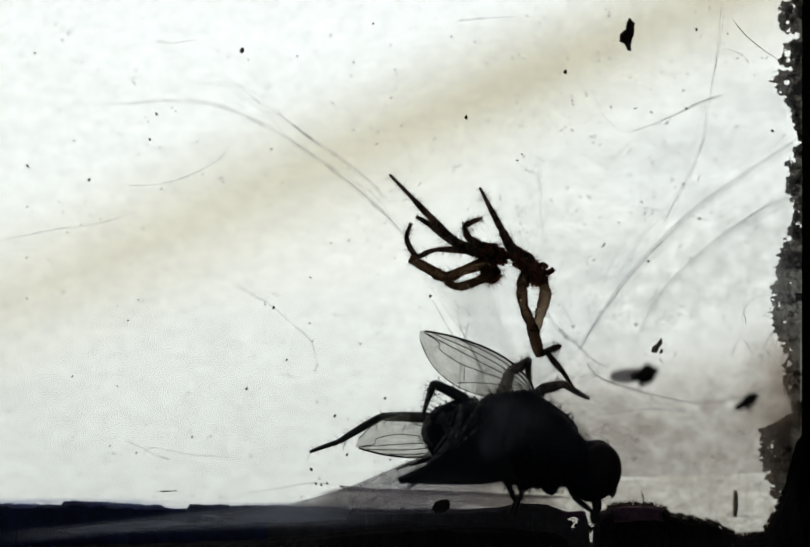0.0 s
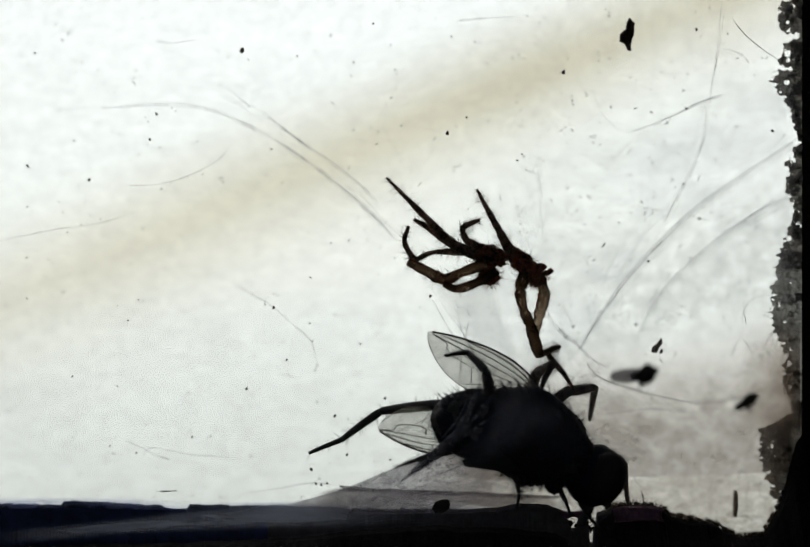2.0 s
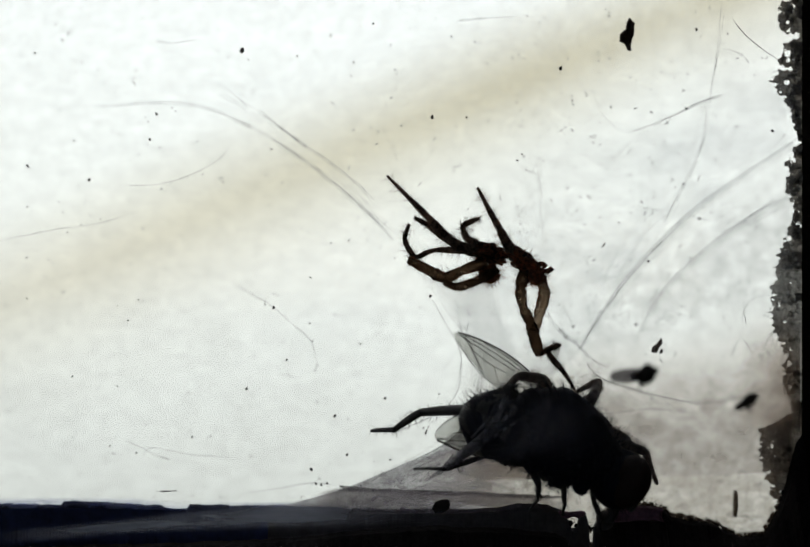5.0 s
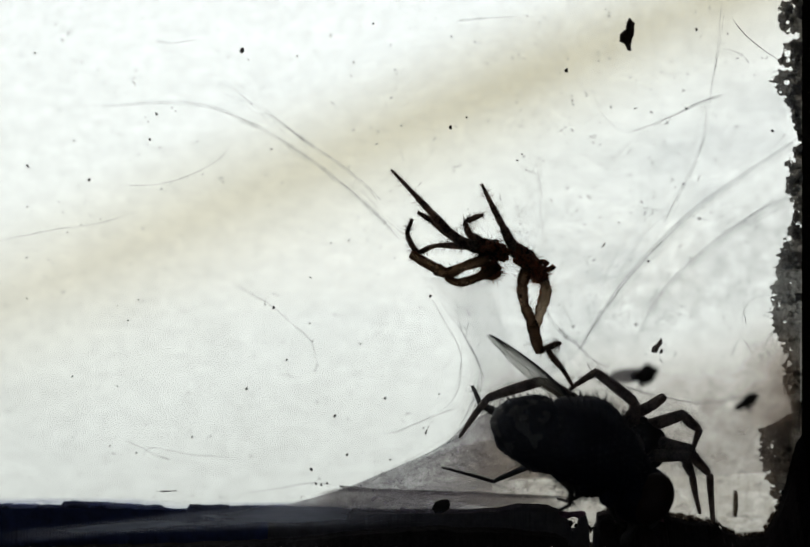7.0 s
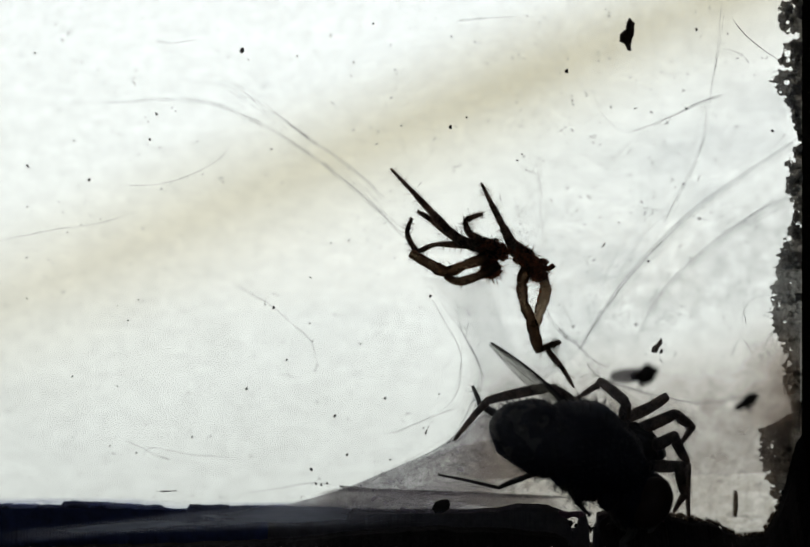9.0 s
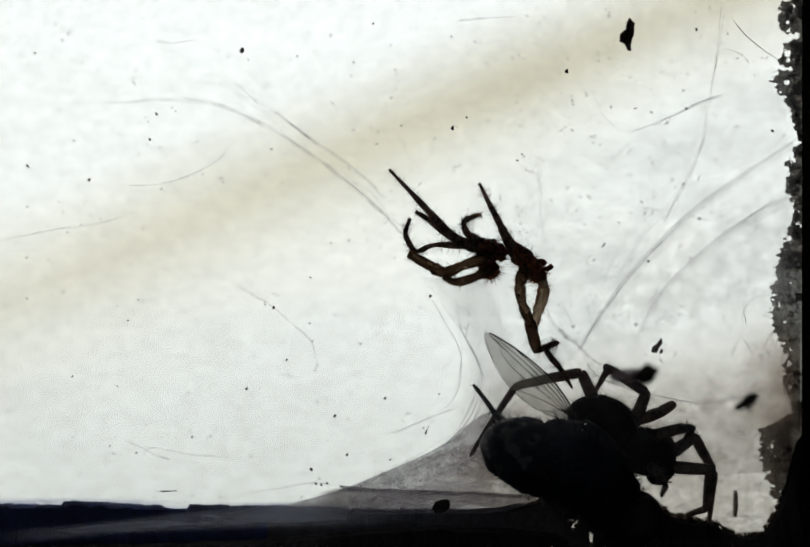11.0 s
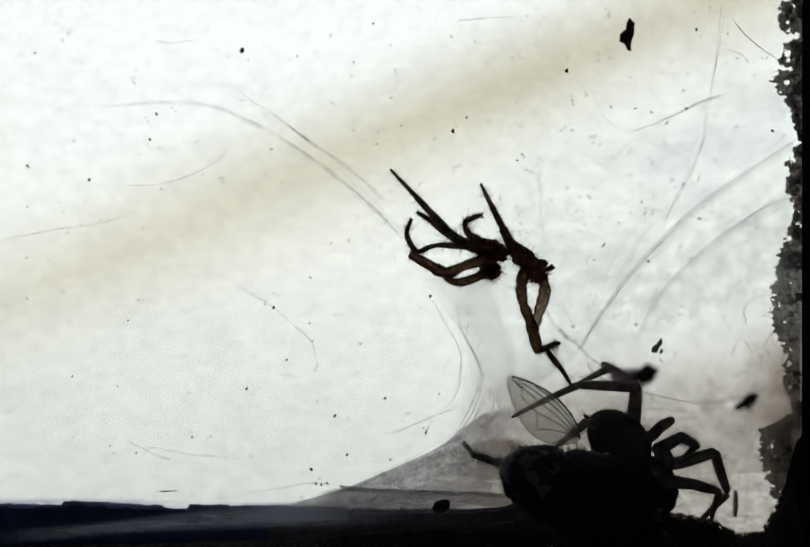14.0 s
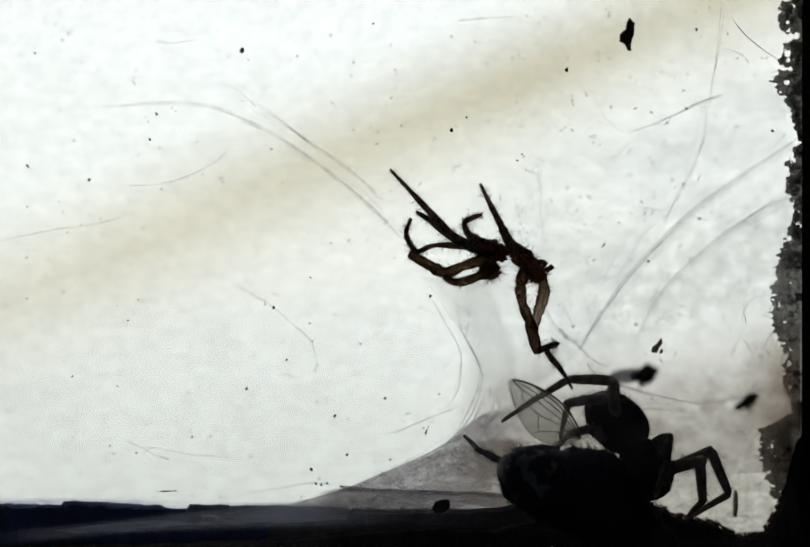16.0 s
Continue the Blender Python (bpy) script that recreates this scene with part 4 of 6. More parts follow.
# the strands fixed between the funnel, the gnats and the stile
for j, (line, width, count, size) in enumerate((
        ([(19.28, -1, 6.52), (17.52, -1, 5.51), (16.01, -1, 4.38), (13.99, -1, 2.87), (11.98, -1, 0.98), (10.47, -1, -0.78), (9.21, -1, -2.54), (8.46, -1, -3.8)], 0.07, 18, 0.012),
        ([(18.78, -1, 4), (17.27, -1, 3.12), (15.5, -1, 1.99), (13.99, -1, 0.73), (12.48, -1, -0.78), (11.48, -1, -2.54)], 0.09, 9, 0.01),
        ([(18.5, -1, 3.95), (16.84, -1, 2.79), (15.58, -1, 2.01)], 0.16, 20, 0.014),
        ([(18.57, -1, 3.37), (17.01, -1, 2.62), (15.38, -1, 1.94)], 0.3, 16, 0.012),
        ([(-3.12, -1.1, -10.48), (-0.6, -1.1, -9.45), (1.66, -1.1, -8.47), (2.92, -1.1, -7.31), (3.54, -1.1, -6.06), (3.72, -1.1, -4.8), (2.92, -1.1, -3.04), (1.91, -1.1, -1.53)], 0.08, 20, 0.013),
        ([(8.68, -1.2, -4.04), (9.44, -1.2, -5.05), (11.19, -1.2, -5.67), (12.95, -1.2, -6.1), (14.71, -1.2, -6.3), (16.47, -1.2, -6)], 0.1, 36, 0.013),
        ([(8.39, -1.6, -3.77), (7.64, -1.6, -3.15), (7.01, -1.6, -2.27), (6.84, -1.6, -1.27)], 0.3, 21, 0.01),
        ([(8.14, -1.6, -5.39), (9.14, -1.6, -4.89), (10.14, -1.6, -4.64)], 0.25, 17, 0.01),
        ([(-0.1, -1.2, 1.61), (0.7, -1.2, 0.1), (1.61, -1.2, -1.23), (2.41, -1.2, -2.41), (2.74, -1.2, -3.74), (2.54, -1.2, -5.32), (2.13, -1.2, -6.38), (1.08, -1.2, -7.03), (-0.1, -1.2, -7.56), (-1.1, -1.2, -7.86)], 0.06, 10, 0.01),
        ([(1.91, -1.2, -0.28), (2.41, -1.2, -0.95), (2.81, -1.2, -2.81), (3.46, -1.2, -4.14), (3.54, -1.2, -5.45), (2.66, -1.2, -7.43), (1.61, -1.2, -8.63), (-0.1, -1.2, -9.54)], 0.09, 18, 0.01),
        ([(6.76, -1.6, -1.52), (6.99, -1.6, -2.15), (7.79, -1.6, -3.07), (8.31, -1.6, -3.39), (8.96, -1.6, -4.12), (9.76, -1.6, -4.64), (10.76, -1.6, -5.02)], 0.14, 28, 0.014),
        ([(15.6, -0.6, 14.2), (15.54, -0.6, 13.26), (15.39, -0.6, 11.36), (15.08, -0.6, 9.59), (14.85, -0.6, 8.15), (14.63, -0.6, 6.73), (14.15, -0.6, 5.29), (13.41, -0.6, 3.87), (12.68, -0.6, 2.51)], 0.14, 30, 0.011),
        ([(15.04, -0.8, 9.56), (14.69, -0.8, 7.92), (14.03, -0.8, 5.78), (13.27, -0.8, 3.76), (12.26, -0.8, 1.49)], 0.4, 21, 0.009),
        ([(15.33, -0.6, 10.86), (15.84, -0.6, 10.98), (16.6, -0.6, 10.65), (16.85, -0.6, 10.35)], 0.07, 14, 0.013),
        ([(16.4, -0.5, 9.05), (14.62, -0.5, 8.44), (13.3, -0.5, 7.85), (12.2, -0.5, 7.25)], 0.1, 22, 0.012),
        ([(13.1, -0.5, 7.75), (12.5, -0.5, 7.35), (11.3, -0.5, 6.5), (10.3, -0.5, 5.6)], 0.3, 16, 0.011),
        ([(8.9, -0.5, 9.6), (9.4, -0.5, 8.2), (10.0, -0.5, 7.3), (11.3, -0.5, 6.75)], 0.25, 12, 0.01),
        ([(6.41, -0.8, 5.35), (7.97, -0.8, 5.53), (9.74, -0.8, 5.45), (11.26, -0.8, 5.02)], 0.4, 14, 0.009),
        ([(6.34, -2.5, 5.94), (6.48, -2.5, 3.67), (6.63, -2.5, 0.67)], 0.3, 15, 0.009),
        ([(7.17, -2.5, 1.75), (7.54, -2.5, 2.81), (7.89, -2.5, 3.77)], 0.2, 6, 0.01),
        ([(6.34, -2.2, 2.45), (6.41, -2.2, 4.43), (6.24, -2.2, 6.41), (6.09, -2.2, 8.15)], 0.4, 10, 0.009),
        ([(8.6, -1.1, -3.27), (9.2, -1.1, -1.53), (10.46, -1.1, 1.23), (12.72, -1.1, 4)], 0.3, 15, 0.009),
        ([(8.6, -1.1, -3.27), (9.95, -1.1, -0.78), (11.71, -1.1, 1.99), (13.22, -1.1, 3.62)], 0.3, 15, 0.009),
        ([(8.6, -1.1, -3.27), (9.7, -1.1, -1.78), (11.46, -1.1, 0.23), (13.72, -1.1, 2.74)], 0.3, 15, 0.009),
        ([(11.51, -1.1, -2.01), (11.96, -1.1, -1.28), (13.09, -1.1, -0.03)], 0.3, 15, 0.009),
        ([(8.44, -1.1, -3.17), (7.69, -1.1, -1.78), (7.06, -1.1, -0.28)], 0.3, 15, 0.009),
        ([(8.6, -1.1, -3.42), (8.95, -1.1, -4.3), (9.2, -1.1, -5.18)], 0.3, 15, 0.009),
        ([(18.04, -0.9, -3.05), (17.29, -0.9, -4.31), (16.78, -0.9, -5.44), (15.52, -0.9, -6.12)], 0.5, 18, 0.01),
        ([(18.8, -0.9, -0.78), (18.17, -0.9, -2.8), (17.79, -0.9, -4.06), (16.53, -0.9, -5.95)], 0.5, 18, 0.01),
        ([(17.54, -0.9, -3.81), (16.53, -0.9, -4.81), (16.03, -0.9, -5.82)], 0.5, 18, 0.01),
        ([(8.97, -0.9, -8.85), (10.48, -0.9, -8.64), (13, -0.9, -8.85), (16.03, -0.9, -8.59)], 0.5, 18, 0.01),
        ([(15.02, -0.9, -7.59), (16.03, -0.9, -8.09), (17.29, -0.9, -7.84)], 0.5, 18, 0.01))):
    lace(line, width, count, size, 90 + j)
CAUGHT = []
for r in (0.085, 0.09):
    bm = bmesh.new()
    blob(bm, (0, 0, 0), (r * 0.8, r * 0.7, r * 1.15), Matrix.Rotation(r * 40, 3, "Y"), 0.7, 2, freq=1.6)
    blob(bm, (r * 0.5, 0, -r * 0.7), (r * 0.5, r * 0.4, r * 0.6), None, 0.8, 1, freq=2.0)
    CAUGHT.append(tagged(part("dirt_speck", bm, SPECK), "black speck of dirt hanging in moving silk", "speck", "dirt specks in the silk"))
# short dark fibres caught in the funnel
for j, line in enumerate(([(3.75, -1.4, -5.58), (4.01, -1.4, -5.71), (4.16, -1.4, -5.53), (4.41, -1.4, -5.43)], [(4.18, -1.4, -5.56), (4.13, -1.4, -5.73), (4.11, -1.4, -5.93)], [(4.28, -1.4, -5.91), (4.31, -1.4, -6.16), (4.31, -1.4, -6.43)], [(4.13, -1.4, -5.98), (4.08, -1.4, -6.18), (4.11, -1.4, -6.36)], [(4.46, -1.4, -5.93), (4.48, -1.4, -6.11), (4.43, -1.4, -6.31)], [(3.68, -1.4, -3.3), (3.6, -1.4, -3.43), (3.55, -1.4, -3.55)],
                          [(4.06, -1.4, -3.65), (4.11, -1.4, -3.78), (4.11, -1.4, -3.9)], [(4.48, -1.4, -4.01), (4.53, -1.4, -4.13), (4.56, -1.4, -4.26)], [(4.61, -1.4, -3.96), (4.66, -1.4, -4.06), (4.71, -1.4, -4.16)], [(3.1, -1.4, -2.28), (3, -1.4, -2.73), (2.95, -1.4, -3.15)], [(3.03, -1.4, -1.73), (3.08, -1.4, -1.93), (3.15, -1.4, -2.1)], [(2.78, -1.4, -2.48), (2.88, -1.4, -2.63), (2.98, -1.4, -2.78)])):
    thread(line, 0.02, BRISTLE, 0.03, 740 + j)
# a straight dark hair and a curled one
thread([(16.09, -0.4, 12.51), (16.44, -0.4, 12.03), (17.2, -0.4, 11.29), (18.27, -0.4, 10.53)], 0.03, BRISTLE, 0.02, 900)
thread([(16.69, -0.3, -2.82), (16.59, -0.3, -2.26), (16.69, -0.3, -1.75), (16.97, -0.3, -1.35), (17.43, -0.3, -1.12), (18.04, -0.3, -1.07)], 0.02, BRISTLE, 0.03, 901)
for j, line in enumerate(([(16.62, -0.3, -1.93), (16.74, -0.3, -2.2), (16.79, -0.3, -2.52)], [(16.87, -0.3, -3.46), (16.9, -0.3, -3.54), (16.97, -0.3, -3.63)], [(17.79, -0.3, -3.71), (17.88, -0.3, -3.92), (18.01, -0.3, -4.09)])):
    thread(line, 0.03, BRISTLE, 0.03, 760 + j)
FAINT = (
    [(1.15, -1.2, -1.03), (1.91, -1.2, -2.28), (2.66, -1.2, -3.79), (2.66, -1.2, -5.3), (2.16, -1.2, -6.55)], [(16.03, -0.3, -4.09), (16.29, -0.3, -3.46), (16.54, -0.3, -3.2)], [(16.67, -0.3, -3.2), (16.87, -0.3, -3.58), (17.05, -0.3, -3.89)], [(18.19, -0.3, -2.82), (17.68, -0.3, -3.58), (17.89, -0.3, -4.09)], [(15.78, -0.3, -11.97), (16.92, -0.3, -11.94), (18.06, -0.3, -11.97)],
    [(-14.2, -0.3, 4.37), (-12.3, -0.3, 4.37), (-10.77, -0.3, 4.75), (-9.25, -0.3, 5.56), (-8.61, -0.3, 6.2)],
    [(-8.74, -0.3, -0.41), (-7.22, -0.3, -1.17), (-6.45, -0.3, -1.68), (-5.44, -0.3, -2.57), (-4.62, -0.3, -3.33), (-4.37, -0.3, -4.22)],
    [(16.12, -0.5, 8.84), (14.6, -0.5, 8.46), (13.78, -0.5, 8.08), (11.81, -0.5, 7.2), (10.54, -0.5, 6.82)], [(2.44, -0.3, 12.42), (3.96, -0.3, 12.55), (5.49, -0.3, 12.68)],
    [(-12.93, -0.3, -9.12), (-12.68, -0.3, -8.66), (-12.04, -0.3, -8.61), (-10.26, -0.3, -8.92), (-8.23, -0.3, -9.07)], [(-13.82, -0.3, -8.16), (-12.3, -0.3, -8.92), (-11.54, -0.3, -9.17)], [(-19.92, -0.3, 1.63), (-17.38, -0.3, 2.13), (-14.84, -0.3, 2.52), (-13.06, -0.3, 3.15)], [(-8.22, -0.4, -10.81), (-6.19, -0.4, -10.56), (-4.67, -0.4, -10.3), (-3.4, -0.4, -10.38)],
    [(-12.3, -0.3, 11.41), (-11.28, -0.3, 11.36), (-10.14, -0.3, 11.51)],
    [(9.24, -0.8, -6.84), (9.99, -0.8, -6.84), (12.01, -0.8, -6.59), (14.28, -0.8, -6.84)], [(-0.6, -0.9, -7.84), (1.16, -0.9, -7.08), (2.42, -0.9, -6.58)], [(3.67, -1, -7.58), (4.93, -1, -6.57), (5.94, -1, -6.07)])
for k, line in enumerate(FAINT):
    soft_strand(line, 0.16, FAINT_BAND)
    thread(line, 0.014, FAINT_SILK, 0.1, 40 + k)
rnd = random.Random(78)
FUNNEL_EDGE = smooth_line([Vector(p) for p in [(-4.63, -1, -11), (-3.12, -1, -10.5), (-0.6, -1, -9.46), (1.66, -1, -8.48), (3.12, -1, -7.2), (3.55, -1, -6.07), (3.72, -1, -4.81)]], 6)
for k in range(46):
    # strands that follow the funnel's edge on its inner side
    a = rnd.randrange(0, 22)
    b = min(a + rnd.randrange(8, 20), len(FUNNEL_EDGE) - 1)
    deep = 1.8 * rnd.random() ** 1.5
    slip = Vector((deep, rnd.uniform(-0.5, 0.3), -0.45 * deep))
    thread([FUNNEL_EDGE[j] + slip * (0.6 + 0.4 * j / b) for j in (a, (a + b) // 2, b)], rnd.choice((0.014, 0.02, 0.03)), FAINT_SILK, 0.12, 500 + k)
rnd = random.Random(77)
HUBS = [Vector(p) for p in [(6.81, -3, 0.59), (2.91, -1.2, -3.16), (8.39, -1.6, -4.02), (16.47, -1.2, -6.05), (4.43, -3, -0.02)]]
for k in range(110):
    # straight strands fanning out from the knots of the web
    hub = HUBS[k % len(HUBS)]
    a = hub + Vector((rnd.uniform(-2.4, 2.4), rnd.uniform(-0.3, 0.3), rnd.uniform(-2, 2)))
    d = Vector((rnd.uniform(-0.7, 1), rnd.uniform(-0.05, 0.1), rnd.uniform(-0.2, 1) if k % 3 else rnd.uniform(-1, 0.2))).normalized() * rnd.uniform(1.0, 5.0)
    if a.x + d.x < 2.0 or a.x + d.x > 19.3 or a.z + d.z < -10.5:
        continue
    thread([a, a + d * 0.5 + Vector((rnd.uniform(-0.08, 0.08), 0, rnd.uniform(-0.12, 0))), a + d], rnd.choice((0.009, 0.011, 0.014)), FAINT_SILK, 0.03, 100 + k)


# ---- gnats ----
def gnat(label, centre, tail, wing_tip, stout, drop):
    thing = tagged(new("gnat"), label, "gnat", "gnats in the web")
    thing.location = V(centre)
    bm = bmesh.new()
    d = Vector(tail) - Vector(centre)
    turn = Vector(d).to_track_quat("X", "Z").to_matrix()
    blob(bm, d * 0.25, (d.length * 0.6, d.length * 0.42, d.length * stout), turn, 0.3, 3, 0.15)
    blob(bm, d * -0.5, (d.length * 0.75, d.length * 0.3, d.length * stout * 0.75), turn, 0.3, 3, 0.3)
    part("body", bm, SPECK, thing)
    bm = bmesh.new()
    blob(bm, d * 0.85 + Vector((0, 0, -0.04)), (d.length * 0.26,) * 3, None, 0.2, 2)
    part("head", bm, SPECK, thing)
    for k in range(3):
        # legs folded below the body
        bm = bmesh.new()
        hip = d * (0.35 - 0.3 * k)
        knee = hip + Vector((0.06 - 0.06 * k, -0.15, -0.36 * drop))
        tube(bm, [V(hip), V(knee), V(knee + Vector((-0.12 + 0.06 * k, 0, -0.3 * drop)))], [0.00015, 0.00013, 0.00006], 6)
        part("leg", bm, SPECK, thing)
    for s in (-1, 1):
        w = Vector(wing_tip) - Vector(centre)
        bm = bmesh.new()
        side = w.normalized().cross(Vector((0, 1, 0))) * w.length * 0.2
        rim = [w * (0.5 - 0.5 * math.cos(a)) + side * math.sin(a) * 0.8 + Vector((0, 0.12 * s, 0.06 * s)) for a in (2 * math.pi * j / 20 for j in range(20))]
        front = [bm.verts.new(V(p)) for p in rim]
        back = [bm.verts.new(V(p) + Vector((0, 0.00002, 0))) for p in rim]
        bm.faces.new(front), bm.faces.new(back[::-1])
        for j in range(20):
            bm.faces.new((front[j], back[j], back[(j + 1) % 20], front[(j + 1) % 20]))
        part("wing", bm, GNAT_WING, thing, smooth=False)
    return thing


gnat("tiny dead gnat with dusty pale wings hanging in silk", (9.66, -14, -4.01), (10.12, -14, -3.82), (8.2, -14, -4.19), 0.68, 0.7)
gnat("tiny dark dead gnat hanging in silk", (13.75, -14, -5.12), (14.16, -14, -4.84), (13.85, -14, -5.54), 0.46, 0.35)


# ---- the husk ----
def husk_limb(points, radii, seed, parent, material, hair=0.42):
    bm = bmesh.new()
    line = smooth_line([V(p) for p in points], 6)
    n = len(line)
    rs = []
    for k in range(n):
        u = k / (n - 1) * (len(radii) - 1)
        i = min(int(u), len(radii) - 2)
        rs.append(MM * (radii[i] + (radii[i + 1] - radii[i]) * (u - i)) * (0.93 + 0.12 * math.sin(math.pi * (u - i))) * (1 + 0.22 * noise.noise(Vector((k * 0.6, seed, 0)))))
    tube(bm, line, rs, 8)
    rnd = random.Random(seed)
    spots = []
    for _ in range(int(120 * n / 12)):
        k = rnd.randrange(1, n - 1)
        d = (line[k + 1] - line[k - 1]).normalized()
        side = d.cross(Vector((rnd.uniform(-1, 1), rnd.uniform(-0.4, 0.4), rnd.uniform(-1, 1)))).normalized()
        spots.append((line[k] + side * rs[k] * 0.8, side - d * 0.5))
    spikes(bm, spots, hair * MM, 0.009 * MM, seed=seed)
    leg = part("leg", bm, material, parent)
    if material in (HUSK, HUSK_PALE):
        for s in (-1, 1):
            # added dark tubes imitate how a see-through limb shades off at its edges
            bm = bmesh.new()
            rim, size = [], []
            for k in range(n):
                d = (line[min(k + 1, n - 1)] - line[max(k - 1, 0)]).normalized()
                rim.append(line[k] + d.cross(Vector((0, 1, 0))).normalized() * s * rs[k] * 0.78 + Vector((0, -0.4, 0)) * rs[k])
                size.append(rs[k] * (0.10 + 0.34 * abs(noise.noise(Vector((k * 0.5, seed + 3, s))))) * (1.5 if k < 3 or k > n - 4 else 1))
            tube(bm, rim, size, 6)
            part("rim", bm, HUSK_DARK, leg)
    return leg


def spider_husk():
    thing = tagged(new("spider_husk"), "dry brown spider husk with curled hairy legs in silk", "spider husk")
    husk_limb([(-0.64, -5.2, 4.77), (0.26, -5, 3.83), (1.15, -4.8, 2.89), (2.42, -4.4, 1.61), (4.01, -4, 0.99)], (0.06, 0.11, 0.17, 0.25, 0.27), 1, thing, HUSK_LEG)
    husk_limb([(0.58, -4.2, 2.86), (1.23, -4.2, 2.46), (2.03, -4.1, 1.86), (2.8, -4, 1.47)], (0.08, 0.14, 0.2, 0.2), 2, thing, HUSK_LEG)
    husk_limb([(0.34, -3.4, 2.58), (0.12, -3.3, 1.88), (0.39, -3.3, 1.24), (0.68, -3.4, 1.02), (1.48, -3.6, 1.31), (2.93, -3.9, 1.28)], (0.09, 0.13, 0.15, 0.13, 0.11, 0.2), 3, thing, HUSK_LEG)
    husk_limb([(0.27, -3.8, 0.9), (1.11, -4, 0.43), (1.95, -4.2, 0.03), (2.79, -4.2, 0.34), (3.89, -4, 0.7)], (0.2, 0.25, 0.27, 0.23, 0.28), 4, thing, HUSK)
    husk_limb([(1.87, -4.6, -0.17), (2.49, -4.7, -0.42), (3.38, -4.6, -0.17), (4.36, -4.2, 0.34)], (0.14, 0.2, 0.22, 0.24), 5, thing, HUSK)
    husk_limb([(3.68, -3.6, 2.77), (3.2, -3.65, 2.6), (2.88, -3.7, 2.42), (2.87, -3.8, 2.2), (3.06, -3.9, 1.8), (3.62, -4, 1.4)], (0.08, 0.14, 0.13, 0.13, 0.19, 0.25), 6, thing, HUSK_LEG)
    husk_limb([(3.53, -4.8, 4.15), (3.97, -4.6, 3.28), (4.51, -4.4, 2.26), (4.84, -4.2, 1.61), (5.26, -4, 0.82)], (0.06, 0.13, 0.18, 0.25, 0.28), 7, thing, HUSK_LEG)
    husk_limb([(5.68, -4.2, 0.26), (5.45, -4.4, -0.55), (5.53, -4.6, -1.41), (5.83, -4.7, -2.18), (6.04, -4.8, -3.01), (6.22, -4.9, -3.69)], (0.28, 0.28, 0.22, 0.25, 0.29, 0.2), 8, thing, HUSK)
    husk_limb([(6.36, -3.8, -0.02), (6.56, -3.9, -0.56), (6.54, -4, -1.04), (6.3, -4.2, -1.76), (6.06, -4.4, -2.66)], (0.18, 0.27, 0.31, 0.27, 0.16), 9, thing, HUSK_PALE)
    husk_limb([(6.16, -4.8, -3.6), (6.64, -4.8, -3.41), (6.97, -4.8, -3.27), (7.23, -4.8, -3.22)], (0.16, 0.15, 0.14, 0.07), 10, thing, HUSK_LEG)
    husk_limb([(6.51, -4.6, -3.38), (6.89, -4.6, -3.95), (7.33, -4.6, -4.48), (7.85, -4.6, -5.34)], (0.12, 0.15, 0.12, 0.06), 11, thing, HUSK_LEG)
    for name, centre, size, tilt, mat, label in (
            ("carapace", (5.74, -4, 0.58), (1.05, 0.6, 0.43), 44, HUSK_DARK, "cracked dark carapace"),
            ("sternum", (4.02, -4, 1.1), (0.9, 0.6, 0.46), 16, HUSK_DARK, ""),
            ("abdomen", (4.06, -3.9, 0.1), (0.45, 0.4, 0.4), 15, HUSK_DARK, "shrivelled reddish abdomen skin"),
            ("jaws", (6.22, -4.1, -0.04), (0.42, 0.36, 0.4), 0, HUSK_DARK, "")):
        bm = bmesh.new()
        vs = blob(bm, centre, size, Matrix.Rotation(radians(tilt), 3, "Y"), 0.45, 4, freq=1.4)
        bm.normal_update()
        spikes(bm, skin_spots(vs, 170, int(size[0] * 100)), 0.4 * MM, 0.012 * MM, seed=int(size[0] * 90))
        part(name, bm, mat, thing, label)
    for a, b in (([(6.53, -4.1, 0.17), (6.79, -4.2, 0.22), (6.96, -4.2, 0.36)], 12), ([(6.23, -4, 0.46), (6.47, -4, 0.56), (6.65, -4.1, 0.41)], 13)):
        bm = bmesh.new()
        tube(bm, smooth_line([V(p) for p in a], 4), 0.00014, 6)
        part("palp", bm, HUSK_DARK, thing)
    return thing


husk = spider_husk()


# ---- fly and spider: bodies ----
def limb_segment(name, length, r0, r1, material, parent, hairs, hair_length, seed, swell=0.0):
    """A leg segment along its own z, from the joint at its origin."""
    bm = bmesh.new()
    us = [0, 0.06, 0.2, 0.4, 0.6, 0.8, 0.94, 1.0]
    rs = [(r0 + (r1 - r0) * u) * (1 + swell * math.sin(math.pi * u)) * (0.8 if u in (0, 1.0) else 1) for u in us]
    pts = [V((0.01 * length * math.sin(math.pi * u), 0, length * u)) for u in us]
    tube(bm, pts, [r * MM for r in rs], 8)
    rnd = random.Random(seed)
    spots = []
    for _ in range(hairs):
        u, a = rnd.uniform(0.08, 0.98), rnd.uniform(0, 2 * math.pi)
        n = Vector((math.cos(a), math.sin(a), 0))
        spots.append((V((0.01 * length * math.sin(math.pi * u), 0, length * u)) + n * (r0 + (r1 - r0) * u) * 0.85 * MM, n))
    spikes(bm, spots, hair_length * MM, (0.014 if material is FLY_LEG else 0.009) * MM, Vector((0, 0, 0.5)), seed)
    return part(name, bm, material, parent)


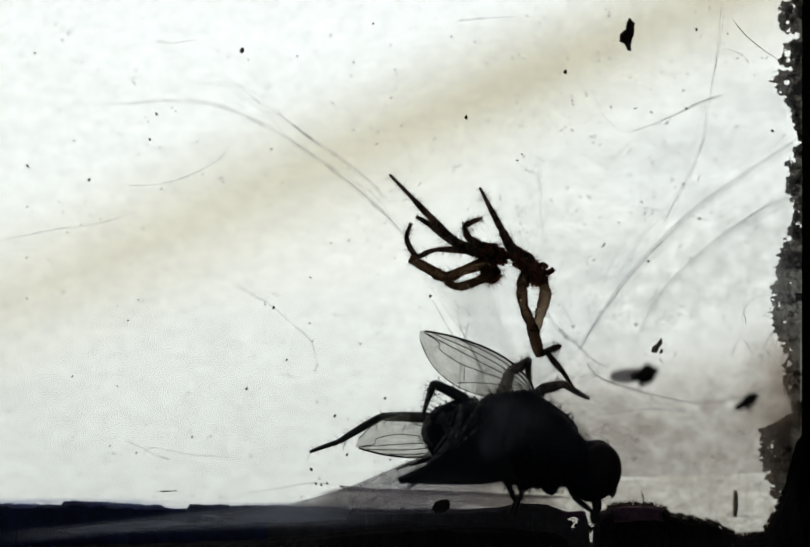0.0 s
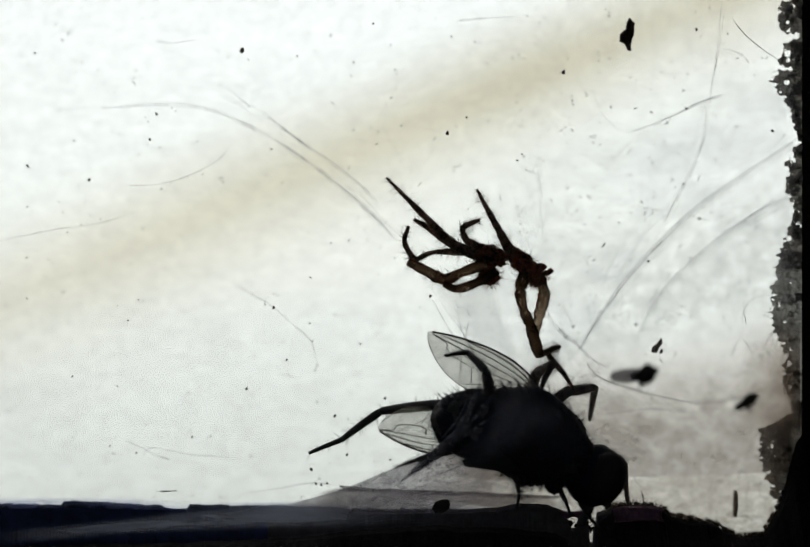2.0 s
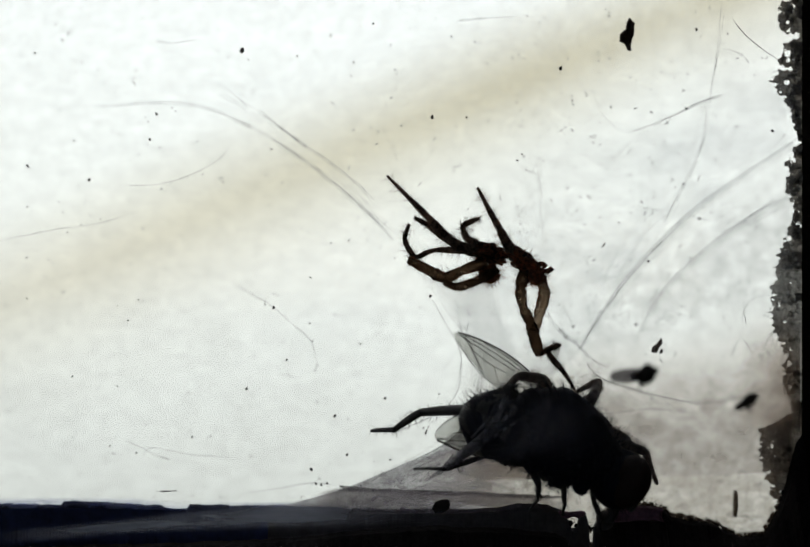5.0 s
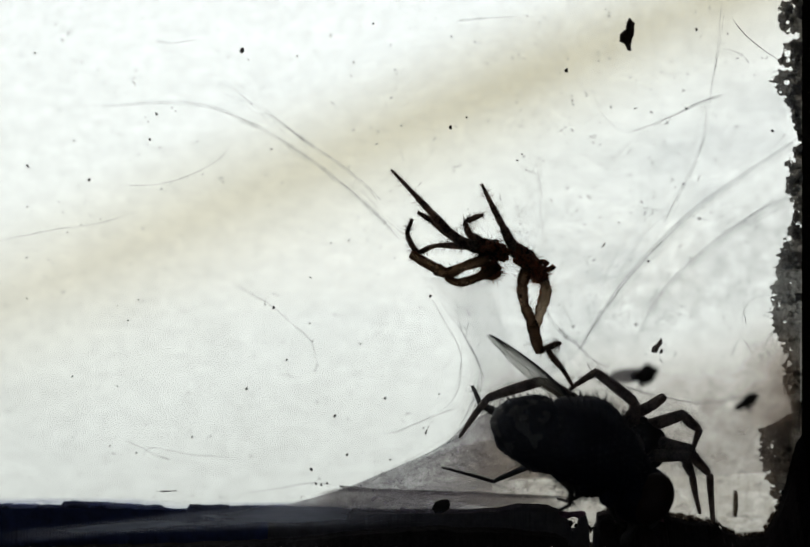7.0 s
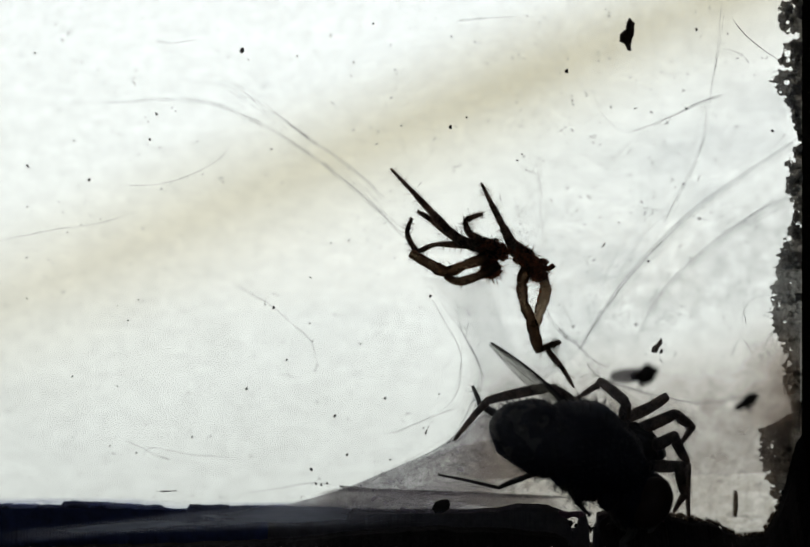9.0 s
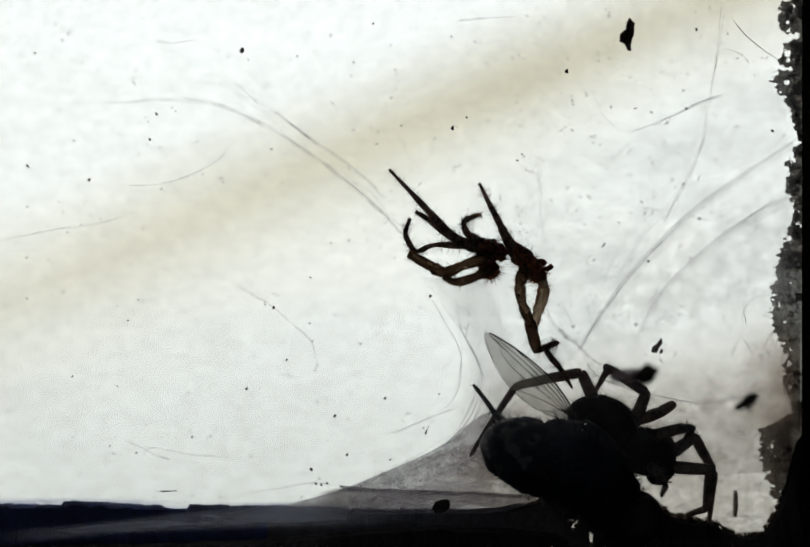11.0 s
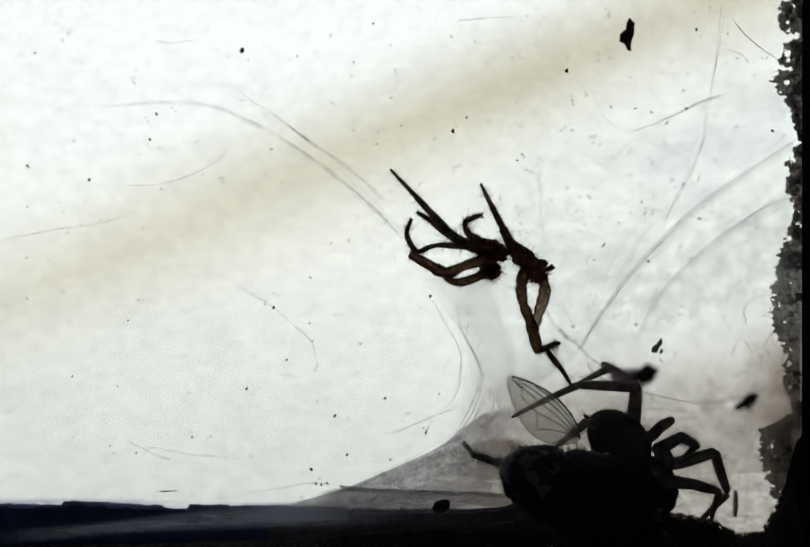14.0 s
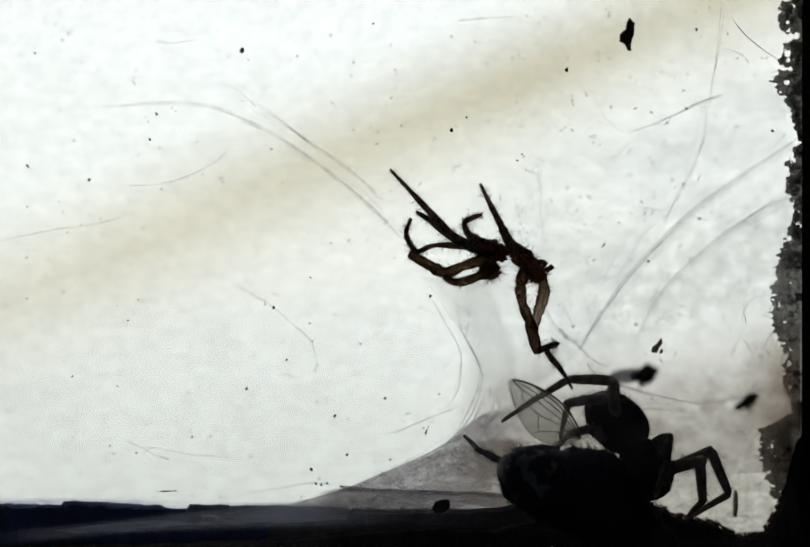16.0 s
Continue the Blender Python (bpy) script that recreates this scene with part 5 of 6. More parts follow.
def hairy(name, centre, radii, material, parent, hairs, hair_length, label="", rough=0.05, taper=0.0, tilt=0, lean=(-0.4, 0, 0), seed=1, width=0.013, rings=0):
    bm = bmesh.new()
    turn = Matrix.Rotation(radians(tilt), 3, "Y")
    vs = blob(bm, centre, radii, turn, rough, 4, taper)
    if rings:
        for v in vs:
            p = turn.inverted() @ (v.co - V(centre))
            v.co += (v.co - V(centre)) * -0.035 * max(0, math.cos(p.x / (radii[0] * MM) * math.pi * rings)) ** 6
    bm.normal_update()
    spikes(bm, skin_spots(vs, hairs, seed), hair_length * MM, width * MM, Vector(lean), seed)
    return part(name, bm, material, parent, label)


def wing_part(name, length, width, parent, label):
    """A fly wing along its own z: costal edge towards +x, with its veins as sub-parts."""
    def outline(u):
        lead = 0.36 * width * math.sin(math.pi * min(1, u ** 0.75)) ** 0.8 if u < 1 else 0
        trail = -0.64 * width * math.sin(math.pi * min(1, u ** 1.15)) ** 0.62 if 0 < u < 1 else 0
        return lead, trail
    bm = bmesh.new()
    n, m = 28, 8
    rows = []
    for i in range(n + 1):
        u = 0.5 - 0.5 * math.cos(math.pi * i / n)
        a, b = outline(u)
        a, b = a + 0.02, b - 0.02
        rows.append([bm.verts.new(V((a + (b - a) * j / m, 0.09 * math.sin(j * 1.3) * math.sin(math.pi * u) + 0.05 * math.sin(u * 14), length * u))) for j in range(m + 1)])
    for p, q in zip(rows, rows[1:]):
        for j in range(m):
            bm.faces.new((p[j], q[j], q[j + 1], p[j + 1]))
    w = part(name, bm, MEMBRANE, parent, label)

    def vein(points, r):
        bm = bmesh.new()
        line = [V((outline(u)[0] * s if s >= 0 else -outline(u)[1] * s, -0.03, length * u)) for u, s in points]
        tube(bm, smooth_line(line, 5), r * MM, 4)
        part("vein", bm, VEIN, w)
    vein([(0.0, 1), (0.1, 1), (0.3, 1), (0.5, 1), (0.7, 1), (0.85, 1), (0.97, 1)], 0.048)
    vein([(0.0, 0.5), (0.2, 0.72), (0.45, 0.8), (0.7, 0.9)], 0.03)
    vein([(0.0, 0.3), (0.25, 0.45), (0.55, 0.5), (0.9, 0.75)], 0.025)
    vein([(0.05, 0.1), (0.3, 0.15), (0.6, 0.1), (0.97, 0.3)], 0.022)
    vein([(0.05, -0.05), (0.3, -0.12), (0.6, -0.3), (0.8, -0.28), (0.83, -0.05), (0.95, 0.1)], 0.021)
    vein([(0.05, -0.1), (0.25, -0.35), (0.45, -0.65), (0.56, -0.9)], 0.02)
    vein([(0.4, 0.12), (0.42, -0.18)], 0.017)
    vein([(0.58, -0.28), (0.52, -0.75)], 0.017)
    vein([(0.03, -0.2), (0.15, -0.5), (0.28, -0.9)], 0.016)
    vein([(0.02, -1), (0.2, -1), (0.4, -1), (0.6, -1), (0.8, -1), (0.97, -1)], 0.018)
    return w


fly = tagged(new("fly"), "blue-black bristly fly with clear veined wings caught in silk", "fly")
hairy("abdomen", (-2.6, 0, -0.6), (2.25, 1.55, 1.7), FLY_SKIN, fly, 2400, 0.16, "banded blue-black abdomen", 0.08, 0.14, -6, seed=3, rings=2.0, width=0.007)
hairy("bristles", (-2.7, 0, -0.6), (2.15, 1.5, 1.62), FLY_LEG, fly, 150, 0.6, "stiff black bristles", 0.05, 0.14, -6, (-0.5, 0, 0.1), seed=41, width=0.016)
hairy("thorax", (0.15, 0, -0.05), (2.95, 1.9, 2.05), FLY_SKIN, fly, 1800, 0.5, "bristly dark thorax", 0.09, -0.16, 8, seed=4, width=0.01)
hairy("scutellum", (-0.95, 0, -0.25), (1.5, 1.5, 1.75), FLY_SKIN, fly, 500, 0.3, "", 0.1, 0, 0, seed=7, width=0.007)
head = hairy("head", (3.2, 0, -0.65), (1.25, 1.3, 1.4), FLY_SKIN, fly, 70, 0.4, "", 0.05, 0, 0, (0.3, 0, 0), seed=5)
for s in (-1, 1):
    bm = bmesh.new()
    blob(bm, (3.6, 0.7 * s, -0.5), (0.95, 0.8, 1.25), None, 0.02, 3)
    part("eye", bm, FLY_EYE, head, "dark red compound eye")
for s in (-1, 1):
    bm = bmesh.new()
    tube(bm, smooth_line([V((4.1, 0.25 * s, -1.0)), V((4.35, 0.3 * s, -1.35)), V((4.2, 0.35 * s, -1.8))], 4), [0.00009] * 8 + [0.00003], 5)
    part("antenna", bm, FLY_LEG, head)
bm = bmesh.new()
tube(bm, smooth_line([V((3.5, 0, -1.7)), V((3.6, 0, -2.3)), V((3.5, 0, -2.7)), V((3.7, 0, -2.9))], 4), [0.0003, 0.00028, 0.00026, 0.00024, 0.00022, 0.0002, 0.0002, 0.0002, 0.00022, 0.00026, 0.0003, 0.0003, 0.0002], 7)
part("mouthparts", bm, FLY_LEG, head)
hairy("bristles_under", (-0.6, 0, -1.6), (1.7, 0.9, 0.5), FLY_LEG, fly, 160, 0.7, "", 0.25, 0, 6, (0, 0, -0.8), seed=6)
wrap = film_sheet("silk_wrap", "grey silk wrapped across the abdomen", WRAP,
           (((-2.3, -1.5, 1.75), (-2.6, -2.2, 1.1), (-2.75, -2.35, 0), (-3.2, -2.0, -1.6), (-4.2, -1.2, -3.5)), ((1.5, -1.6, 1.8), (0.9, -2.3, 1.0), (0.0, -2.5, 0), (-1.5, -2.2, -1.6), (-3.9, -1.2, -3.6))), 0, "", fly, 0.1)

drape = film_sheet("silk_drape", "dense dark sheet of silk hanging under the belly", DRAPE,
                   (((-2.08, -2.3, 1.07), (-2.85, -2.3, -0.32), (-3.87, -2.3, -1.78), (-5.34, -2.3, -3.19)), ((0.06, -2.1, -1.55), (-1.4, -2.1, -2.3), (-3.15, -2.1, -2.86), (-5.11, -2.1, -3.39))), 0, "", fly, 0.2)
hairy("waist", (-1.9, 0, -0.55), (1.1, 1.0, 1.15), FLY_SKIN, fly, 100, 0.2, "", 0.1, seed=29, width=0.007)
for k in range(6):
    # lumpy leg bases under the thorax
    hairy("leg_base", (-1.5 + 0.62 * k, -0.75 if k % 2 else 0.6, -1.72 + 0.08 * abs(k - 3)), (0.42, 0.36, 0.5), FLY_SKIN, fly, 60, 0.35, "", 0.25, 0, 12 * (k - 3), (0, 0, -0.6), seed=30 + k, width=0.008)

spider = tagged(new("spider"), "dark brown hairy house spider gripping the fly", "spider")
hairy("abdomen", (-1.55, 0, 0.25), (1.75, 1.15, 1.3), SPIDER_SKIN, spider, 1500, 0.16, "dark velvety abdomen", 0.04, 0.08, 0, seed=8, width=0.01)
hairy("carapace", (1.0, 0, -0.2), (1.45, 0.95, 1.15), SPIDER_SKIN, spider, 200, 0.22, "dark glossy carapace", 0.05, -0.12, 0, seed=9, width=0.01)
for s in (-1, 1):
    hairy("jaw", (2.0, 0.28 * s, -0.75), (0.5, 0.3, 0.8), SPIDER_SKIN, spider, 30, 0.25, "", 0.06, 0, 25, seed=10 + s, width=0.01)
for s in (-1, 1):
    hairy("spinneret", (-3.3, 0.14 * s, 0.05), (0.32, 0.11, 0.1), SPIDER_SKIN, spider, 20, 0.15, "", 0.06, seed=20 + s, width=0.009)


# ---- movement ----
TIMES = (0, 0.4, 0.5, 0.6, 0.7, 0.8, 1, 1.2, 1.5, 2, 2.5, 3, 3.5, 4, 4.2, 4.7, 5.2, 5.8, 6.3, 6.5, 7, 7.5, 8, 8.5, 9, 9.2, 9.9, 10.6,
         11.3, 11.5, 12, 12.5, 13, 13.5, 14, 14.5, 15, 15.5, 16)


def at_time(rows, t):
    """The row at t, straight between the rows given."""
    if t <= rows[0][0]:
        return rows[0][1:]
    for a, b in zip(rows, rows[1:]):
        if t <= b[0]:
            u = (t - a[0]) / (b[0] - a[0])
            return tuple(p + (q - p) * u for p, q in zip(a[1:], b[1:]))
    return rows[-1][1:]


def aim(a, b, roll=0.0):
    """The pose of a piece that starts at a and points its z at b, its y away from the room."""
    z = (b - a).normalized()
    y = Vector((0, 1, 0))
    y = (y - z * y.dot(z)).normalized() if abs(z.y) < 0.999 else Vector((1, 0, 0))
    m = Matrix((y.cross(z), y, z)).transposed().to_4x4()
    return Matrix.Translation(a * MM) @ m @ Matrix.Rotation(radians(roll), 4, "Z")


def body_pose(rows, depth, t):
    x, z, down, roll = at_time(rows, t)
    return pose(x * MM, depth * MM, z * MM, roll, down, 0)


def joints_of(row, lengths, depth, leans):
    """Joints in space from their places across the view: a piece that looks short leans out of the plane of the pane."""
    flat = [Vector((row[k], 0, row[k + 1])) for k in range(0, len(row), 2)]
    out, y = [Vector((flat[0].x, depth, flat[0].z))], depth
    for a, b, size, lean in zip(flat, flat[1:], lengths, leans):
        y = min(y + lean * math.sqrt(max(size * size - (b - a).length_squared, 0)), -0.5)
        k = (EYE + y) / (EYE + depth)
        out.append(Vector((b.x * k, y, b.z * k)))
    return out


def key_leg(name, thing, rows, body, depth, leans, radii, material, hairs, hair_length, seed, label=""):
    """Builds the leg's pieces as long as the rows ask for and keys each of them in its thing's space."""
    count = (len(rows[0]) - 1) // 2 - 1
    lengths = [max(math.hypot(r[2 * k + 3] - r[2 * k + 1], r[2 * k + 4] - r[2 * k + 2]) for r in rows) for k in range(count)]
    names = (name, "shin", "foot") if count == 3 else (name, "palp_tip")
    upper = None
    for k in range(count):
        piece = limb_segment(names[k], lengths[k] * 1.03, radii[k], radii[k + 1], material, upper or thing, hairs if k < 2 else hairs // 2, hair_length * (1.0 if k < 2 else 0.55), seed * 10 + k, 0.12 if k < 2 else 0.0)
        keys = []
        for t in TIMES:
            js = joints_of(at_time(rows, t), lengths, depth, leans)
            base = aim(js[0], js[1]) if k else body_pose(body, PLACE[thing.name], t)
            keys.append((t, base.inverted() @ aim(js[k], js[k + 1])))
        walk(piece, keys)
        if not k:
            upper = tagged(piece, label)


PLACE = {"fly": -5.2, "spider": -1.9}


def motions():
    # the husk swings a little as the silk is pulled: x, z, turn
    swing = ((0, -0.03, -0.16, -0.6), (0.3, -0.02, -0.16, -0.6), (0.4, 0.07, -0.17, 0), (0.5, 0.14, -0.19, 0.7), (0.7, -0.07, -0.19, -0.8), (1, -0.14, -0.20, -1.5), (1.5, -0.08, -0.22, -1.5), (2, -0.11, -0.22, -1.5), (3.5, -0.11, -0.22, -1.5), (4, -0.14, -0.23, -2), (4.2, -0.16, -0.24, -2.2), (5.2, -0.07, -0.10, -1), (6.3, 0.02, 0.04, 0.1), (7, 0.00, 0.00, 0), (8.5, -0.01, 0.04, 0), (9.2, -0.02, 0.05, 0), (11.3, -0.10, 0.02, 0), (12, -0.10, 0.00, 0), (12.5, -0.04, -0.03, 0), (13.5, -0.02, -0.02, 0), (15, -0.10, 0.04, 0.3), (16, -0.07, 0.00, 0.2))
    centre = Vector((4.97, -4, 0.46)) * MM
    walk(husk, [(t, Matrix.Translation(centre + Vector((x, 0, z)) * MM) @ Matrix.Rotation(radians(r), 4, "Y") @ Matrix.Translation(-centre)) for t, x, z, r in swing])

    # the strands beside it, and two specks of dirt caught in them, are tugged along
    for strand in SWAYING:
        walk(strand, [(t, Matrix.Translation(V((x, 0, z)))) for t, x, z in ((0, 0.25, 0), (0.4, 0.55, 0.1), (0.5, 0.65, 0.15), (0.7, 0.05, -0.1), (1, -0.3, -0.3), (1.5, -0.05, -0.3), (2, -0.2, -0.175), (3.5, -0.15, -0.125), (4, -0.425, 0), (4.2, -0.5, 0), (5.2, -0.35, -0.125), (6.3, -0.2, -0.2), (7, -0.075, -0.075), (8, 0, 0), (9.2, 0.075, 0.075), (11.3, 0.15, 0.05), (12.5, 0.2, -0.1), (13.5, 0.125, -0.075), (16, 0.05, -0.1))])
    for dot, places in zip(CAUGHT, (
            ((0, 2.95, 7.57), (0.4, 3.27, 7.3), (0.5, 3.7, 6.9), (0.7, 2.6, 6.67), (1, 1.97, 6.87), (1.5, 2.2, 6.8), (2, 2.05, 6.8), (3.5, 2.12, 6.8), (4, 1.2, 7.42), (4.2, 0.87, 7.82), (6.3, 2.22, 7.07), (8, 2.17, 7.1), (11.5, 2.3, 7.02), (12.5, 2.3, 6.9), (14.5, 2.32, 6.9), (16, 2.25, 6.95)),
            ((0, 7.75, 9.77), (0.4, 8.4, 9.72), (0.5, 8.8, 9.67), (0.7, 8, 9.7), (1, 7.7, 9.77), (2, 7.67, 9.75), (3.5, 7.65, 9.75), (4, 7.47, 9.9), (4.2, 7.4, 9.97), (6.3, 7.8, 9.85), (12, 7.82, 9.8), (16, 7.82, 9.87)))):
        walk(dot, [(t, Matrix.Translation(V((x, -1.5, z)))) for t, x, z in places])

    fly_rows = [
        (0, 5.6, -7.62, 17, 0),
        (0.4, 5.6, -7.62, 17, 0),
        (0.5, 5.79, -7.43, 18, 0),
        (0.6, 5.79, -7.29, 22, 0),
        (0.8, 5.84, -7.26, 22, 0),
        (1.5, 5.84, -7.43, 22, 0),
        (2, 5.96, -7.48, 23, 0),
        (4, 5.96, -7.48, 23, 0),
        (4.2, 5.96, -7.38, 23, 0),
        (5.2, 7.5, -7.55, 24, 0),
        (6.3, 8.63, -7.8, 28, 0),
        (6.5, 8.63, -7.84, 28, 0),
        (7, 8.63, -8.0, 28, 0),
        (8, 8.63, -8.19, 28, 0),
        (9.2, 8.57, -8.18, 28, 0),
        (11.3, 8.12, -9.25, 29, 0),
        (12, 8.42, -9.98, 32, 0),
        (12.5, 8.75, -10.32, 33, 0),
        (13, 8.9, -10.48, 33, 0),
        (14, 8.95, -10.53, 33, 0),
        (15, 8.9, -10.5, 32, 0),
        (16, 8.9, -10.38, 30, 0)]
    walk(fly, [(t, body_pose(fly_rows, PLACE["fly"], t)) for t in TIMES])

    # its head is bowed at first and lifts as the spider lets go
    tip = Vector((3.2, 0, -0.65)) * MM
    walk(head, [(t, Matrix.Translation(tip + Vector((x, 0, z)) * MM) @ Matrix.Rotation(radians(r), 4, "Y") @ Matrix.Translation(-tip))
                for t, x, z, r in ((0, 0.0, 0.1, -14), (0.4, 0.0, 0.1, -14), (0.5, -0.25, -0.1, -4), (0.7, 0.0, 0.0, 0), (4.2, 0, 0, 0), (6.2, -0.25, -0.25, 0), (LENGTH, -0.25, -0.25, 0))])

    # a cord of silk lies across the fly and slips under its body as it is dragged off
    middle = Vector((2.21, -7.4, -6.57))
    bm = bmesh.new()
    for line, radii in (([(3.16, -7.2, -5.35), (3.01, -7.5, -5.76), (2.5, -7.5, -6.79), (1.75, -7.2, -7.68), (0.84, -6.4, -8.54), (-0.14, -5.6, -9.46)], (0.08, 0.13, 0.17, 0.22, 0.17, 0.05)),
                        ([(3.92, -7.2, -5.42), (3.24, -7.5, -6.22), (2.55, -7.5, -7.09), (1.71, -7, -7.93), (0.73, -6.2, -8.8), (0.19, -5.7, -9.12)], (0.04, 0.07, 0.12, 0.16, 0.1, 0.03)),
                        ([(5.46, -7, -5.34), (4.27, -7.5, -6.1), (3.23, -7.6, -6.78), (2.44, -7.4, -7.38), (1.53, -6.9, -8.13)], (0.01, 0.025, 0.04, 0.07, 0.05)),
                        ([(2.84, -7.2, -5.4), (2.7, -7.3, -5.75), (2.32, -7.4, -6.5), (1.64, -7.2, -7.35)], (0.01, 0.03, 0.04, 0.03))):
        path = smooth_line([V(Vector(p) - middle) for p in line], 6)
        size = []
        for k in range(len(path)):
            u = k / (len(path) - 1) * (len(radii) - 1)
            i = min(int(u), len(radii) - 2)
            size.append(MM * (radii[i] + (radii[i + 1] - radii[i]) * (u - i)) * (1 + 0.35 * noise.noise(Vector((k * 0.5, radii[1] * 90, 0)))))
        tube(bm, path, size, 8)
    cord = part("silk_cord", bm, CORD, fly, "grey cord of matted silk")
    draped = body_pose(fly_rows, PLACE["fly"], 2.0).inverted() @ Matrix.Translation(V(middle))
    slipped = pose(-0.0006, 0.0004, -0.0002, 0, 55, 0)
    walk(cord, [(0, draped), (4.2, draped), (4.9, draped), (6.2, slipped), (LENGTH, slipped)])

    # the sheet under its belly is drawn up over the body when the fly is lifted
    walk(drape, [(t, Matrix.Translation(V(p))) for t, p in ((0, (0, 0, 0)), (0.4, (0, 0, 0)), (0.6, (0.7, 0.4, 0.3)), (0.8, (2.5, 0.9, 0.95)), (4.2, (2.5, 0.9, 0.95)), (6.2, (1.2, 2.4, 1.3)), (LENGTH, (1.2, 2.4, 1.3)))])

    walk(wrap, [(t, Matrix.Translation(V(p))) for t, p in ((0, (0, 0, 0)), (4.2, (0, 0, 0)), (6.2, (0.4, 1.4, -0.2)), (LENGTH, (0.4, 1.4, -0.2)))])

    def key_wing(piece, length, rows, lean, depth):
        keys = []
        for t in TIMES:
            x0, z0, x1, z1, roll = at_time(rows, t)
            a, b = joints_of((x0, z0, x1, z1), (length,), depth, (lean,))
            keys.append((t, body_pose(fly_rows, PLACE["fly"], t).inverted() @ aim(a, b, roll)))
        walk(piece, keys)

    key_wing(wing_part("wing", 6.1, 2.25, fly, "clear grey wing with dark veins"), 6.1, [
        (0, 6.06, -5.63, 0.53, -2.58, 0),
        (0.4, 6.06, -5.63, 0.58, -2.49, 0),
        (0.5, 5.94, -5.58, 0.75, -2.39, 0),
        (0.6, 6.06, -5.58, 0.53, -2.44, 5),
        (0.8, 6.18, -5.58, 0.63, -2.37, 8),
        (1.2, 6.3, -5.7, 0.82, -2.54, 8),
        (2, 6.37, -5.77, 1.01, -2.68, 8),
        (4, 6.37, -5.77, 1.06, -2.73, 8),
        (4.2, 6.3, -5.7, 1.16, -2.68, 25),
        (5.2, 6.66, -5.7, 2.56, -2.68, 55),
        (6.3, 7.87, -5.87, 3.77, -2.87, 74),
        (6.5, 7.87, -5.87, 3.86, -2.85, 82),
        (7, 7.87, -6.01, 3.72, -2.75, 72),
        (8, 7.87, -6.3, 3.72, -2.92, 76),
        (9.2, 7.87, -6.54, 3.81, -3.16, 72),
        (11.3, 8.0, -7.03, 3.78, -2.68, 40),
        (12, 8.11, -7.27, 4.13, -3.96, 30),
        (12.5, 8.16, -7.51, 4.59, -4.71, 30),
        (13, 8.16, -7.63, 4.73, -4.68, 30),
        (14, 8.16, -7.75, 4.66, -4.66, 30),
        (15, 7.92, -7.51, 4.42, -4.76, 40),
        (16, 8.16, -7.75, 4.73, -4.8, 30)], -1, -4.0)
    key_wing(wing_part("wing", 5.2, 2.1, fly, "clear grey wing with dark veins"), 5.2, [
        (0, 2.82, -7.7, -2.28, -8.13, 180),
        (0.4, 2.82, -7.7, -2.28, -8.18, 180),
        (0.5, 2.82, -7.5, -2.04, -7.67, 180),
        (0.6, 2.82, -7.55, -1.99, -7.36, 180),
        (0.8, 2.94, -7.79, -1.72, -6.9, 182),
        (1, 2.94, -7.94, -1.75, -7.26, 180),
        (1.2, 2.94, -7.99, -1.51, -7.36, 182),
        (2, 3.18, -7.99, -1.31, -7.28, 182),
        (4, 3.3, -7.99, -1.34, -7.28, 182),
        (4.2, 3.3, -7.92, -1.12, -6.94, 186),
        (5.2, 6.46, -8.16, 1.85, -7.79, 210),
        (6.3, 9.86, -9.13, 5.24, -7.79, 230),
        (9.2, 9.86, -9.61, 5.24, -8.4, 230),
        (11.3, 9.98, -11.07, 5.24, -9.98, 230),
        (16, 10.46, -11.44, 5.73, -10.34, 230)], -1, -3.6)

    spider_rows = [
        (0, 6.24, -7.78, 15, 0),
        (4.2, 6.24, -7.78, 15, 0),
        (4.7, 6.86, -7.78, 14, 0),
        (5.2, 8.1, -7.68, 12, 0),
        (5.8, 9.6, -7.61, 10, 0),
        (6.3, 10.09, -7.68, 8, 0),
        (7, 10.14, -7.63, 8, 0),
        (8, 9.97, -7.78, 8, 0),
        (9.2, 9.97, -7.93, 12, 0),
        (11.3, 10.9, -8.05, 26, 0),
        (12, 10.88, -8.29, 35, 0),
        (12.5, 10.88, -8.54, 40, 0),
        (13, 10.99, -8.77, 42, 0),
        (14, 11.26, -9.24, 42, 0),
        (14.5, 11.15, -9.14, 40, 0),
        (15, 10.61, -8.94, 38, 0),
        (15.5, 10.49, -8.97, 38, 0),
        (16, 11.1, -8.4, 44, 0)]
    walk(spider, [(t, body_pose(spider_rows, PLACE["spider"], t)) for t in TIMES])

    def fly_leg(rows, leans, seed, hairs=34, radii=(0.25, 0.19, 0.13, 0.085)):
        key_leg("leg", fly, rows, fly_rows, -5.2, leans, radii, FLY_LEG, hairs, 0.42, seed, "black bristly leg")

